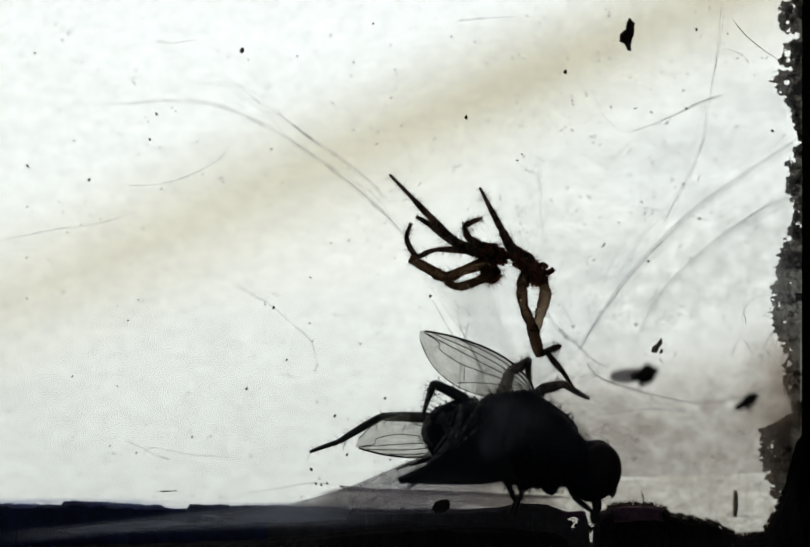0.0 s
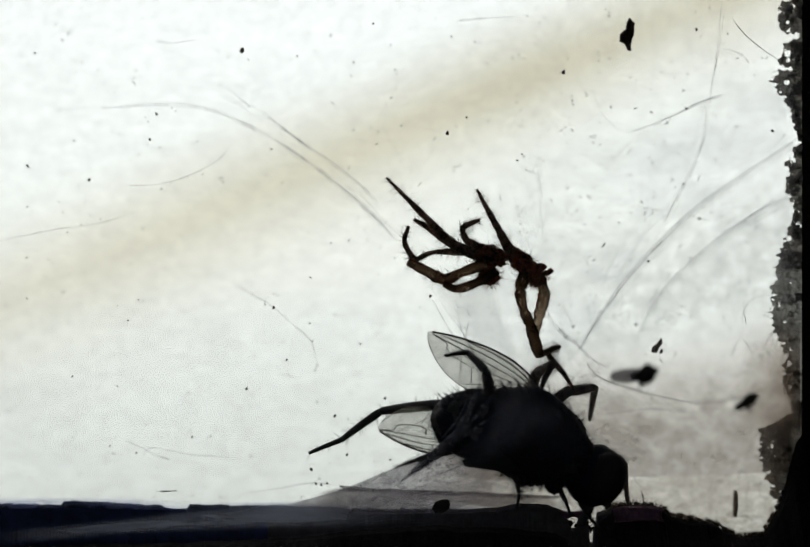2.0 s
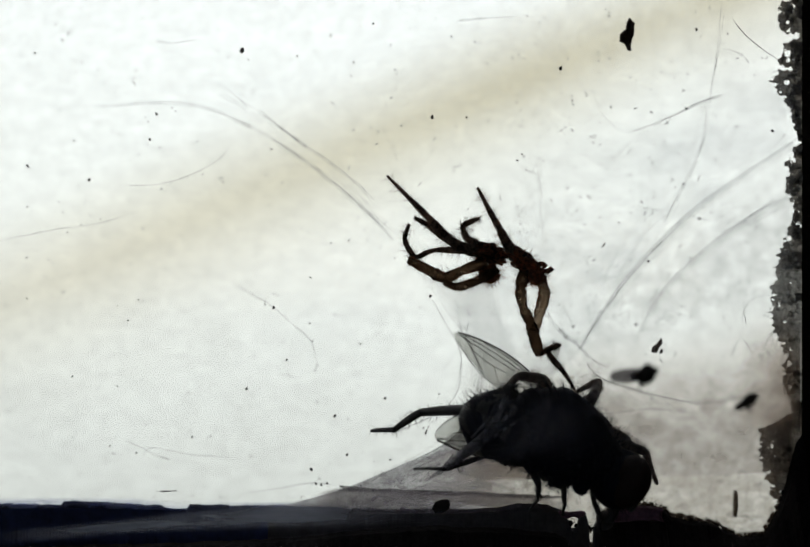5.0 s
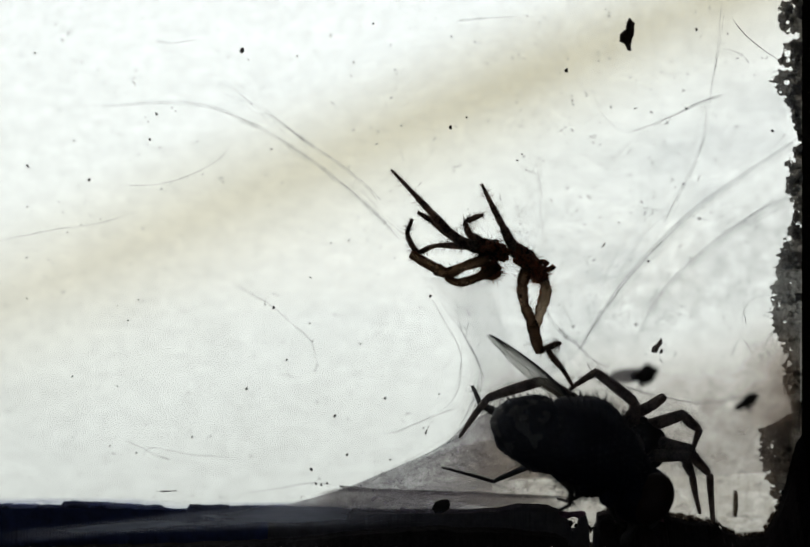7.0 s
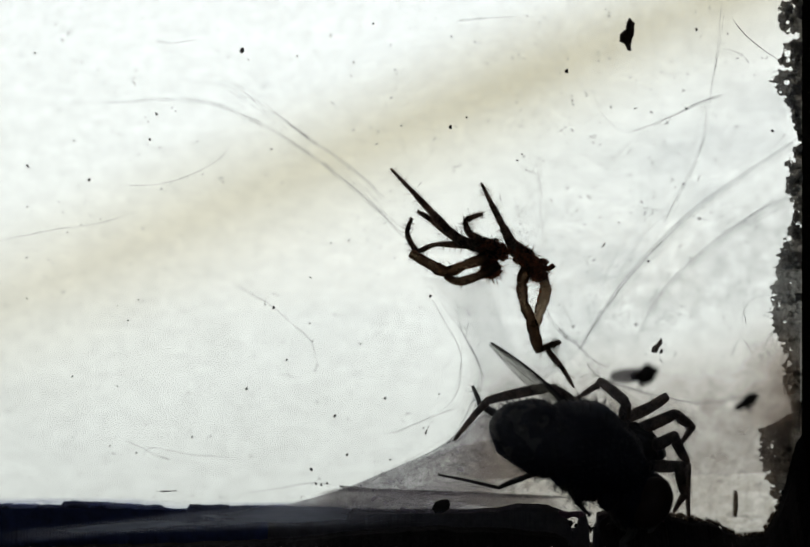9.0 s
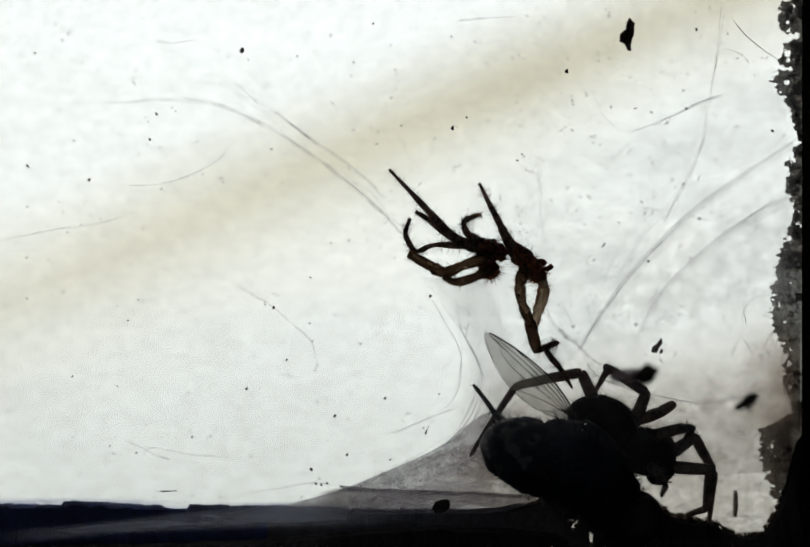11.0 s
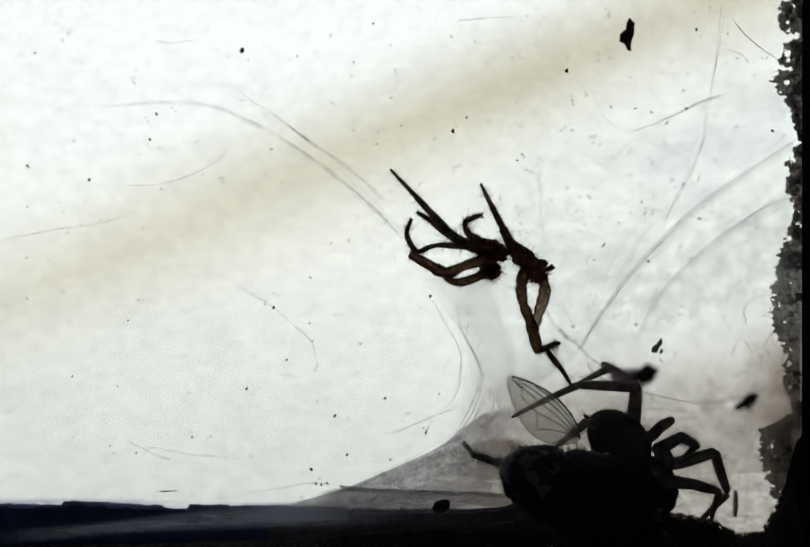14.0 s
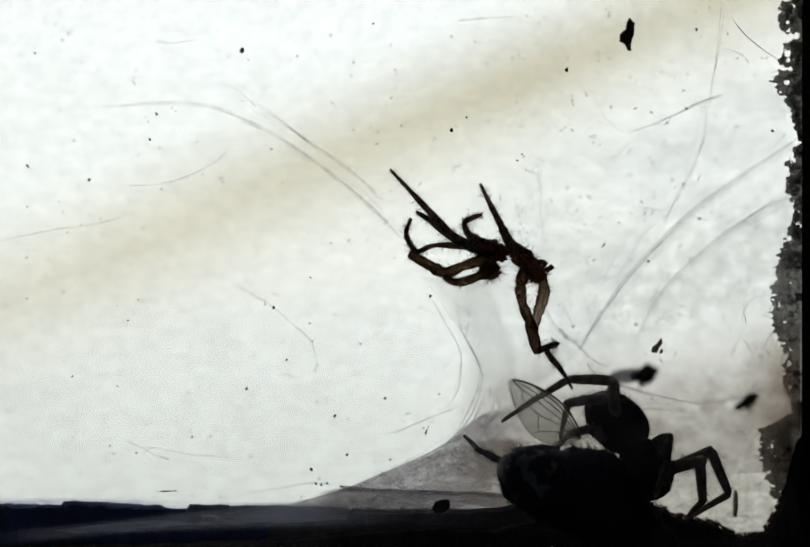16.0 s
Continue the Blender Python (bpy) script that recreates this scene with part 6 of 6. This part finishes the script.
    fly_leg([
        (0, 1.8, -6.68, -1.09, -6.58, -3.06, -7.74, -4.41, -8.21),
        (0.4, 1.8, -6.68, -1.09, -6.58, -3.06, -7.69, -4.46, -8.16),
        (0.5, 1.57, -6.33, -1.64, -6.51, -3.18, -7.62, -4.84, -8.38),
        (0.6, 1.57, -6.33, -1.99, -6.58, -3.42, -8.05, -4.96, -8.88),
        (0.7, 1.8, -6.21, -1.52, -6.35, -3.18, -7.67, -4.65, -8.38),
        (1.2, 2.04, -6.09, -1.47, -6.58, -3.13, -7.9, -4.56, -8.47),
        (1.5, 2.04, -5.97, -1.09, -6.28, -2.9, -7.62, -4.44, -8.26),
        (4, 2.28, -6.09, -1.16, -6.51, -2.94, -7.74, -4.51, -8.33),
        (4.2, 2.28, -6.09, -1.64, -6.47, -3.18, -7.97, -4.72, -8.57),
        (6.3, 5.13, -6.55, 4.06, -6.31, 3.47, -6.03, 3.11, -5.24),
        (9.2, 5.13, -6.67, 4.18, -6.48, 3.47, -6.08, 3.13, -5.24)]
            + [
        (11.3, 5.36, -7.62, 4.77, -7.19, 4.06, -6.31, 3.23, -5.24),
        (12, 5.36, -7.62, 4.89, -7.38, 4.06, -6.38, 3.28, -5.43),
        (12.5, 5.36, -8.33, 4.77, -8.05, 3.94, -7.62, 3.35, -6.79),
        (13.5, 4.89, -8.69, 4.18, -8.38, 3.35, -8, 2.99, -7.43),
        (14, 4.89, -8.8, 4.06, -8.64, 3.18, -8.38, 2.71, -7.81),
        (15, 4.89, -8.92, 4.06, -8.8, 3.11, -8.62, 2.56, -8.05),
        (16, 5.13, -8.8, 4.37, -8.62, 3.35, -8.09, 2.75, -7.5)], (1, -1, 1), 1, 60)
    fly_leg([
        (0, 2.87, -5.84, 1.33, -5.06, 1.09, -5.72, 0.85, -6.43),
        (0.4, 2.87, -5.84, 1.38, -5.01, 1.09, -5.72, 0.9, -6.43),
        (0.5, 2.99, -5.84, 2.63, -5.01, 2.33, -4.41, 2.28, -4.01),
        (0.6, 3.23, -5.72, 3.23, -4.77, 2.63, -3.47, 1.92, -2.68),
        (0.8, 3.7, -5.6, 3.82, -4.49, 3.28, -2.99, 2.33, -1.92),
        (1, 3.82, -5.48, 3.61, -4.34, 2.87, -3.82, 2.09, -4.11),
        (1.5, 3.89, -5.48, 3.61, -4.3, 2.87, -3.63, 1.85, -3.47),
        (2, 3.89, -5.48, 3.7, -4.44, 2.87, -3.63, 1.85, -3.77),
        (4, 3.8, -5.48, 3.65, -4.41, 2.87, -3.63, 1.8, -3.77),
        (4.2, 4.18, -5.48, 4.22, -4.58, 4.18, -3.94, 3.82, -3.82),
        (6.3, 6.31, -6.91, 5.36, -6.43, 6.08, -7.14, 7.26, -7.62)] + [
        (9.2, 6.31, -7.62, 5.36, -7.14, 6.08, -7.86, 7.26, -8.33),
        (11.3, 7.02, -9.52, 5.84, -8.8, 6.31, -9.52, 7.26, -10.23),
        (16, 7.74, -10.23, 6.55, -9.52, 7.02, -10.23, 7.74, -10.94)], (-1, 1, -1), 2, 60)
    fly_leg([
        (0, 3.47, -7.86, 1.8, -8.33, 0.5, -8.71, -0.38, -8.99),
        (0.6, 3.47, -7.62, 1.8, -8.09, 0.5, -8.64, -0.38, -8.88),
        (0.8, 3.47, -7.38, 1.57, -8.05, 0.5, -8.64, -0.38, -8.85),
        (1.5, 3.47, -7.62, 1.57, -8.28, 0.5, -8.59, -0.45, -8.92),
        (4.2, 3.47, -7.62, 1.69, -8.33, 0.57, -8.59, -0.21, -8.92),
        (6.3, 7.02, -8.45, 5.84, -8.76, 4.06, -9.64, 1.45, -9.09),
        (7, 6.79, -8.45, 5.6, -8.92, 4.06, -9.56, 1.69, -8.92),
        (8, 6.79, -8.57, 5.84, -8.99, 4.18, -9.75, 1.64, -9.09),
        (9.2, 6.79, -8.8, 5.84, -9.28, 4.3, -9.87, 1.52, -9.28),
        (11.3, 7.02, -10.23, 6.08, -10.82, 4.65, -11.18, 3.47, -11.42),
        (16, 7.5, -10.94, 6.55, -11.42, 5.13, -11.65, 3.94, -11.89)], (1, -1, -1), 3, 44, (0.17, 0.14, 0.1, 0.05))
    fly_leg([
        (0, 4.18, -8.8, 4.77, -9.75, 5.08, -10.47, 4.7, -11.18),
        (0.6, 4.41, -8.57, 4.94, -9.52, 5.08, -10.35, 4.77, -11.18),
        (1.5, 4.77, -8.57, 5.13, -9.52, 5.24, -10.11, 5.13, -10.82),
        (4.2, 4.77, -8.57, 5.2, -9.52, 5.32, -10.23, 5.17, -10.94),
        (6.3, 7.26, -9.04, 7.62, -9.99, 7.38, -10.58, 6.55, -10.82),
        (9.2, 7.26, -9.28, 7.74, -10.23, 8.21, -10.82, 8.69, -11.18),
        (11.3, 7.5, -10.7, 7.97, -11.3, 8.45, -11.65, 8.92, -12.01),
        (16, 7.97, -11.18, 8.45, -11.65, 8.92, -12.01, 9.4, -12.36)], (-1, 1, 1), 4, 30, (0.2, 0.14, 0.09, 0.05))
    fly_leg([
        (0, 5.84, -8.8, 5.55, -9.52, 5.24, -10.47, 5.01, -11.18),
        (0.7, 5.13, -8.57, 6.31, -9.75, 7.14, -10.58, 7.97, -10.94),
        (0.8, 5.13, -8.57, 6.19, -9.75, 7.14, -10.58, 7.97, -11.18),
        (1, 6.55, -8.8, 7.02, -9.75, 7.38, -10.47, 7.74, -11.18),
        (4.2, 6.79, -8.8, 7.14, -9.75, 7.38, -10.47, 7.5, -11.3),
        (6.3, 7.97, -9.28, 7.5, -9.99, 7.26, -10.82, 6.79, -10.94),
        (7, 8.69, -9.52, 8.21, -10.11, 7.5, -10.47, 7.02, -10.35),
        (9.2, 8.45, -9.75, 7.86, -10.23, 8.21, -10.82, 8.69, -11.18),
        (11.3, 8.69, -10.94, 8.21, -11.42, 8.45, -11.89, 8.92, -12.13),
        (16, 9.16, -11.18, 8.69, -11.65, 8.92, -12.01, 9.4, -12.36)], (1, -1, 1), 5, 30, (0.2, 0.14, 0.09, 0.05))
    fly_leg([
        (0, 7.5, -9.28, 7.74, -10.23, 8.45, -10.82, 9.04, -11.53),
        (0.7, 7.97, -9.28, 8.69, -10.23, 9.64, -10.94, 10.35, -11.18),
        (1.2, 7.74, -9.28, 7.97, -10.47, 8.45, -11.18, 9.04, -11.89),
        (4.2, 7.97, -9.52, 8.21, -10.47, 8.57, -11.18, 9.04, -11.77),
        (6.3, 9.87, -9.52, 9.4, -10.47, 9.64, -11.18, 10.11, -11.65),
        (16, 10.11, -11.42, 9.64, -11.89, 9.87, -12.13, 10.35, -12.36)],
            (1, -1, 1), 6, 30, (0.2, 0.14, 0.09, 0.05))

    def spider_leg(rows, leans, seed, radii=(0.30, 0.25, 0.19, 0.09)):
        key_leg("leg", spider, rows, spider_rows, -1.9, leans, radii, SPIDER_LEG, 150, 0.36, seed, "grey-brown hairy leg")

    spider_leg([
        (0, 4.38, -6.49, 5.07, -4.7, 5.92, -4.2, 6.04, -5.37),
        (0.4, 4.38, -6.49, 5.07, -4.7, 5.92, -4.2, 6.04, -5.37),
        (0.5, 5.12, -6.49, 5.62, -4.87, 6.36, -4.33, 6.36, -5.62),
        (0.6, 5.37, -6.49, 5.87, -4.87, 6.61, -4.25, 6.12, -5.49),
        (1, 5.49, -6.49, 6.17, -4.95, 6.91, -4.3, 6.49, -5.74),
        (2, 5.57, -6.49, 6.36, -4.75, 7.09, -4.35, 6.49, -5.74),
        (4, 5.62, -6.49, 6.36, -4.8, 7.11, -4.4, 6.49, -5.74),
        (4.2, 5.87, -6.24, 6.61, -5.12, 6.44, -4.13, 5.49, -4.75),
        (6.3, 8.35, -6.24, 6.86, -5.17, 3.88, -6.19, 2.39, -7.98),
        (7, 8.35, -6.24, 6.61, -5.17, 4, -5.99, 2.64, -7.86),
        (9.2, 8.35, -6.49, 6.99, -5.49, 4, -6.12, 2.39, -7.98)]
               + [
        (11.3, 9.47, -6.74, 8.73, -4.7, 5.57, -5.3, 3.26, -8.6),
        (12, 9.35, -6.49, 8.73, -4.87, 5.99, -5.37, 2.88, -7.61),
        (12.5, 9.47, -6.74, 9.47, -5.17, 6.74, -5.3, 4.33, -7.98),
        (13, 9.6, -6.99, 9.47, -5.25, 6.86, -5.35, 4.33, -8.13),
        (13.5, 9.72, -7.23, 9.22, -5.79, 6.74, -5.99, 4.75, -8.73),
        (14, 10.96, -6.99, 11.09, -5.49, 8.35, -5.37, 5.37, -6.81),
        (14.5, 10.59, -6.99, 10.96, -5.62, 8.23, -5, 5, -7.04),
        (15, 10.34, -6.99, 10.67, -5.37, 7.98, -4.8, 4.33, -5.94),
        (15.5, 10.34, -6.99, 10.67, -5.37, 7.98, -4.8, 4.25, -5.94),
        (16, 9.97, -6.74, 10.04, -5.17, 7.86, -5.1, 4.87, -6.99)], (-1, -1, 1), 11)
    spider_leg([
        (0, 5.62, -6.74, 6.61, -5.54, 7.61, -5.3, 8.5, -5.82),
        (0.4, 5.62, -6.74, 6.61, -5.54, 7.61, -5.3, 8.45, -5.79),
        (0.5, 5.87, -6.74, 7.11, -5.69, 7.98, -5.49, 8.48, -5.84),
        (0.6, 5.87, -6.49, 7.36, -6.04, 8.85, -5.99, 10.49, -5.87),
        (0.7, 6.36, -6.61, 7.61, -5.79, 8.85, -5.94, 9.7, -6.61),
        (0.8, 6.36, -6.49, 7.48, -5.54, 8.6, -5.69, 9.89, -6.46),
        (1, 6.61, -6.61, 7.81, -5.69, 9.15, -5.64, 9.02, -7.09),
        (1.5, 6.61, -6.61, 7.81, -5.64, 9.15, -5.42, 8.9, -6.99),
        (4, 6.61, -6.61, 7.81, -5.69, 9.2, -5.67, 8.9, -7.09),
        (4.2, 6.61, -6.61, 7.81, -5.69, 9.35, -5.67, 9.05, -7.09),
        (5.2, 8.85, -6.74, 9.47, -5.87, 9.35, -5.12, 8.35, -5.49)]
               + [
        (6.3, 10.84, -7.48, 11.04, -6.12, 9.22, -4.85, 8.15, -5.69),
        (7, 10.96, -7.48, 11.04, -6.19, 9.17, -4.75, 7.98, -5.54),
        (8, 10.96, -7.48, 10.99, -6.36, 9.55, -4.95, 8.05, -5.49),
        (8.5, 10.96, -7.48, 10.54, -6.24, 9.47, -5.74, 8.23, -5.67),
        (9.2, 10.22, -7.61, 10.67, -6.19, 9.47, -5.07, 8.48, -6.04),
        (11.3, 10.96, -7.48, 11.68, -5.67, 9.84, -4.52, 9.22, -5.67),
        (12, 10.96, -7.48, 11.63, -5.69, 9.84, -4.52, 8.97, -5.42),
        (13, 11.09, -7.73, 11.41, -6.04, 9.8, -4.75, 8.05, -5.99),
        (14, 10.96, -7.73, 11.14, -5.37, 9.84, -4.57, 8.23, -5.37)]
               + [
        (14.5, 10.59, -7.73, 10.09, -6.36, 8.1, -7.48, 7.36, -8.28),
        (15, 10.09, -7.73, 9.4, -5.79, 7.61, -6.36, 7.11, -7.98),
        (15.5, 10.09, -7.73, 9.4, -5.79, 7.61, -6.36, 7.11, -7.98),
        (16, 10.34, -7.73, 9.97, -5.94, 7.86, -6.24, 7.48, -7.98)], (-1, 1, 1), 12)
    spider_leg([
        (0, 7.36, -8.23, 8.1, -7.98, 8.6, -8.48, 8.35, -9.22),
        (4.2, 7.36, -8.23, 8.1, -7.98, 8.6, -8.48, 8.35, -9.22),
        (6.3, 10.96, -7.61, 12.83, -6.99, 14.12, -7.18, 13.57, -7.98),
        (6.5, 10.84, -7.48, 12.6, -6.9, 13.55, -7.15, 13.6, -8.0),
        (7, 11.21, -7.48, 13.33, -6.79, 14.17, -7.53, 13.82, -8.63),
        (7.5, 10.84, -7.48, 13.08, -6.89, 14.07, -7.53, 13.03, -8.97),
        (8, 10.84, -7.73, 12.2, -7.3, 13.2, -7.4, 13.6, -8.2),
        (8.5, 10.84, -7.73, 12.83, -7.04, 13.72, -7.63, 12.83, -8.97),
        (9.2, 10.96, -7.6, 13.05, -6.65, 13.9, -7.25, 13.35, -8.1)]
               + [
        (11.3, 11.59, -7.98, 12.95, -7.53, 13.7, -7.43, 13.03, -8.53),
        (12, 11.59, -7.98, 12.83, -6.94, 12.88, -7.98, 12.28, -9.22),
        (13, 11.71, -8.23, 12.93, -7.38, 13.13, -8.28, 12.46, -9.35),
        (13.5, 11.71, -8.48, 12.7, -7.98, 13.57, -7.86, 13.95, -9.22),
        (14, 12.08, -8.48, 13.28, -7.86, 14.07, -8.28, 13.28, -9.02),
        (14.5, 12.08, -8.73, 13.13, -8.18, 14.07, -8.53, 14.07, -10.09),
        (15, 11.83, -8.73, 12.63, -7.43, 13.18, -8.48, 12.21, -10.59),
        (15.5, 11.83, -8.73, 12.68, -7.43, 13.03, -8.97, 12.08, -10.72),
        (16, 12.08, -8.97, 12.65, -7.93, 12.58, -9.22, 12.03, -10.67)], (-1, 1, -1), 13)
    spider_leg([
        (0, 7.61, -8.48, 8.35, -8.48, 8.85, -8.97, 8.6, -9.6),
        (4.2, 7.61, -8.48, 8.35, -8.48, 8.85, -8.97, 8.6, -9.6),
        (6.3, 11.34, -7.98, 13.2, -7.5, 13.6, -8.2, 13.6, -10.0),
        (6.5, 11.34, -7.98, 13.2, -7.5, 13.6, -8.2, 13.6, -10.0),
        (7, 11.59, -7.98, 13.57, -8.43, 14.67, -9.67, 14.84, -11.76),
        (7.5, 11.59, -7.98, 13.7, -8.43, 13.97, -9.6, 14.07, -11.71),
        (8, 11.59, -7.6, 12.95, -7.25, 13.65, -8.3, 13.9, -11.45),
        (8.5, 11.59, -7.6, 13.4, -7.75, 13.5, -9.1, 13.4, -11.15),
        (9.2, 11.83, -8.73, 12.75, -7.85, 13.65, -9.2, 13.75, -11.65)]
               + [
        (11.3, 12.08, -9.22, 14, -7.98, 14.94, -9.77, 14.69, -11.71),
        (12, 12.33, -8.97, 14.27, -7.78, 15.17, -9.84, 13.2, -11.71),
        (13, 12.46, -9.1, 14.37, -8.15, 15.21, -10.27, 13.82, -11.76),
        (14, 12.7, -9.22, 14.9, -8.6, 15.55, -10.6, 14.2, -11.96),
        (14.5, 12.7, -9.35, 14.44, -8.38, 15.46, -10.47, 13.95, -11.96),
        (15, 12.58, -9.35, 14.49, -8.53, 15.36, -10.52, 14.07, -11.83),
        (15.5, 12.58, -9.35, 14.39, -8.53, 15.59, -10.52, 13.97, -11.86),
        (16, 12.7, -9.47, 14.74, -8.53, 15.61, -10.62, 13.7, -11.76)], (-1, 1, 1), 14)
    spider_leg([
        (0, 7.86, -8.73, 8.6, -8.6, 9.22, -8.73, 9.35, -8.97),
        (0.5, 7.86, -8.73, 8.6, -8.6, 9.47, -8.73, 9.72, -9.1),
        (0.6, 8.1, -8.73, 9.35, -8.73, 10.04, -9.97, 10.04, -11.34),
        (0.7, 8.1, -8.48, 9.35, -8.48, 10.64, -9.92, 10.99, -11.26),
        (0.8, 8.1, -8.48, 9.35, -8.23, 10.54, -8.43, 10.76, -10.76),
        (1, 8.1, -8.48, 9.35, -8.23, 10.59, -8.63, 10.74, -10.76),
        (1.2, 8.1, -8.48, 9.35, -8.23, 10.67, -8.63, 10.74, -10.86),
        (1.5, 8.1, -8.48, 9.1, -8.28, 10.54, -8.58, 11.39, -9.92),
        (2, 8.1, -8.48, 9.47, -8.48, 10.54, -9.1, 10.74, -11.16),
        (4, 8.1, -8.48, 9.47, -8.53, 10.49, -9.1, 10.69, -11.16)]
               + [
        (4.2, 8.1, -8.48, 9.47, -8.43, 10.47, -8.93, 11.76, -11.16),
        (6.3, 11.34, -8.73, 12.4, -7.9, 13.3, -8.0, 12.9, -8.8),
        (6.5, 11.34, -8.73, 12.4, -7.9, 13.3, -8.0, 12.9, -8.8),
        (7, 11.34, -8.73, 13.45, -8.73, 13.82, -9.72, 14.22, -11.66),
        (7.5, 11.34, -8.73, 13.28, -9.52, 13.97, -10.47, 13.95, -11.96),
        (8, 11.59, -9.22, 13.28, -9.42, 13.47, -10.72, 12.83, -11.51),
        (8.5, 11.59, -9.35, 13.08, -9.4, 13.3, -10.72, 12.83, -11.39),
        (9.2, 11.59, -9.2, 13.2, -9.2, 13.5, -10.6, 13.0, -11.5)]
               + [
        (11.3, 11.83, -9.22, 14.77, -9.52, 14.52, -11.46, 13.7, -11.71),
        (12, 12.08, -9.1, 14.47, -9.4, 14.62, -10.47, 14.47, -11.81),
        (13, 12.08, -9.35, 14.57, -9.57, 14.67, -10.72, 14.47, -12.01),
        (14, 11.83, -9.84, 13.82, -10.12, 15.12, -10.47, 14.72, -12.01),
        (14.5, 12.08, -9.97, 14.94, -10.37, 14.97, -11.21, 14.72, -12.01),
        (15, 12.33, -9.47, 14.32, -9.02, 15.12, -10.72, 13.82, -11.96),
        (15.5, 12.33, -9.35, 14.47, -9.15, 14.97, -10.72, 13.97, -11.76),
        (16, 12.58, -9.35, 14.22, -9.02, 14.34, -10.96, 13.57, -11.76)], (-1, 1, 1), 15)
    spider_leg([
        (0, 7.11, -7.98, 6.36, -8.48, 5.87, -8.97, 5.37, -9.22),
        (4.2, 7.11, -7.98, 6.36, -8.48, 5.87, -8.97, 5.37, -9.22),
        (6.3, 9.84, -7.98, 9.1, -8.73, 8.6, -9.22, 8.1, -9.35),
        (9.2, 9.84, -8.23, 9.1, -8.97, 8.6, -9.47, 8.1, -9.6),
        (11.3, 10.34, -7.98, 9.35, -8.23, 8.35, -7.98, 7.48, -8.23),
        (12, 10.34, -7.98, 8.6, -6.99, 7.86, -7.73, 7.11, -8.43),
        (14.5, 10.34, -8.23, 8.85, -7.11, 7.98, -7.86, 7.16, -8.43),
        (16, 10.34, -8.23, 8.85, -7.48, 7.98, -7.73, 7.23, -8.43)], (-1, 1, -1), 16, (0.3, 0.22, 0.16, 0.08))
    spider_leg([
        (0, 6.86, -8.23, 7.36, -8.97, 6.86, -9.22, 6.36, -9.35),
        (4.2, 6.86, -8.23, 7.36, -8.97, 6.86, -9.22, 6.36, -9.35),
        (6.3, 10.84, -8.48, 11.59, -9.22, 12.08, -9.97, 11.96, -10.72),
        (9.2, 10.84, -8.73, 11.59, -9.47, 12.08, -10.22, 11.96, -10.84),
        (11.3, 11.34, -8.97, 12.08, -9.47, 12.58, -10.22, 12.33, -10.72),
        (14, 11.59, -9.22, 12.21, -9.6, 12.58, -10.22, 12.08, -10.76),
        (14.5, 11.83, -9.22, 12.83, -9.6, 13.33, -10.47, 12.83, -11.34),
        (15, 11.83, -9.22, 13.13, -9.35, 13.08, -10.47, 12.53, -11.34),
        (16, 11.83, -9.22, 12.58, -9.6, 12.46, -10.34, 12.03, -10.84)], (-1, 1, 1), 17, (0.28, 0.2, 0.15, 0.08))
    spider_leg([
        (0, 5.87, -7.98, 5.12, -8.48, 4.62, -8.73, 4.13, -8.97),
        (4.2, 5.87, -7.98, 5.12, -8.48, 4.62, -8.73, 4.13, -8.97),
        (6.3, 9.6, -8.23, 8.6, -8.97, 7.86, -9.22, 7.36, -8.97),
        (9.2, 9.6, -8.48, 8.6, -9.22, 7.86, -9.47, 7.36, -9.22),
        (11.3, 10.09, -8.48, 9.1, -9.22, 8.35, -9.47, 7.86, -9.22),
        (16, 10.09, -8.73, 9.1, -9.47, 8.35, -9.72, 7.86, -9.47)], (-1, 1, 1), 18, (0.28, 0.2, 0.15, 0.08))

    def palp(rows, seed):
        key_leg("palp", spider, rows, spider_rows, -1.9, (-1, 1), (0.26, 0.26, 0.2), SPIDER_LEG, 50, 0.22, seed, "stubby hairy palp")

    palp([
        (0, 7.86, -7.98, 8.35, -8.23, 8.6, -8.73),
        (4.2, 7.86, -7.98, 8.35, -8.23, 8.6, -8.73),
        (6.3, 10.72, -6.86, 11.78, -6.36, 12.53, -5.89),
        (8, 10.59, -6.99, 11.71, -6.49, 12.43, -5.94),
        (9.2, 10.72, -6.94, 11.88, -6.39, 12.68, -5.89),
        (11.3, 11.21, -7.11, 12.33, -6.74, 12.95, -6.34),
        (12, 11.59, -7.48, 11.78, -6.79, 12.28, -6.49),
        (13, 11.59, -7.73, 11.96, -7.09, 12.53, -6.94),
        (14, 11.71, -7.98, 12.28, -7.38, 12.88, -7.04),
        (14.5, 11.83, -7.98, 12.38, -8.03, 13.13, -7.88),
        (15, 11.83, -7.98, 12.58, -7.53, 13.13, -8.23),
        (16, 11.96, -8.23, 12.38, -7.98, 12.78, -7.88)], 31)
    palp([
        (0, 7.86, -8.23, 8.1, -8.6, 8.35, -8.97),
        (4.2, 7.86, -8.23, 8.1, -8.6, 8.35, -8.97),
        (6.3, 11.34, -7.73, 11.96, -7.98, 12.21, -8.48),
        (9.2, 11.34, -7.98, 12.08, -8.23, 12.46, -8.85),
        (11.3, 11.83, -8.23, 12.58, -7.98, 13.08, -8.48),
        (12, 11.96, -8.48, 12.58, -8.23, 12.95, -7.73),
        (13, 12.08, -8.73, 12.7, -8.48, 12.83, -9.22),
        (16, 12.21, -8.97, 12.58, -9.22, 12.46, -9.84)], 32)


motions()
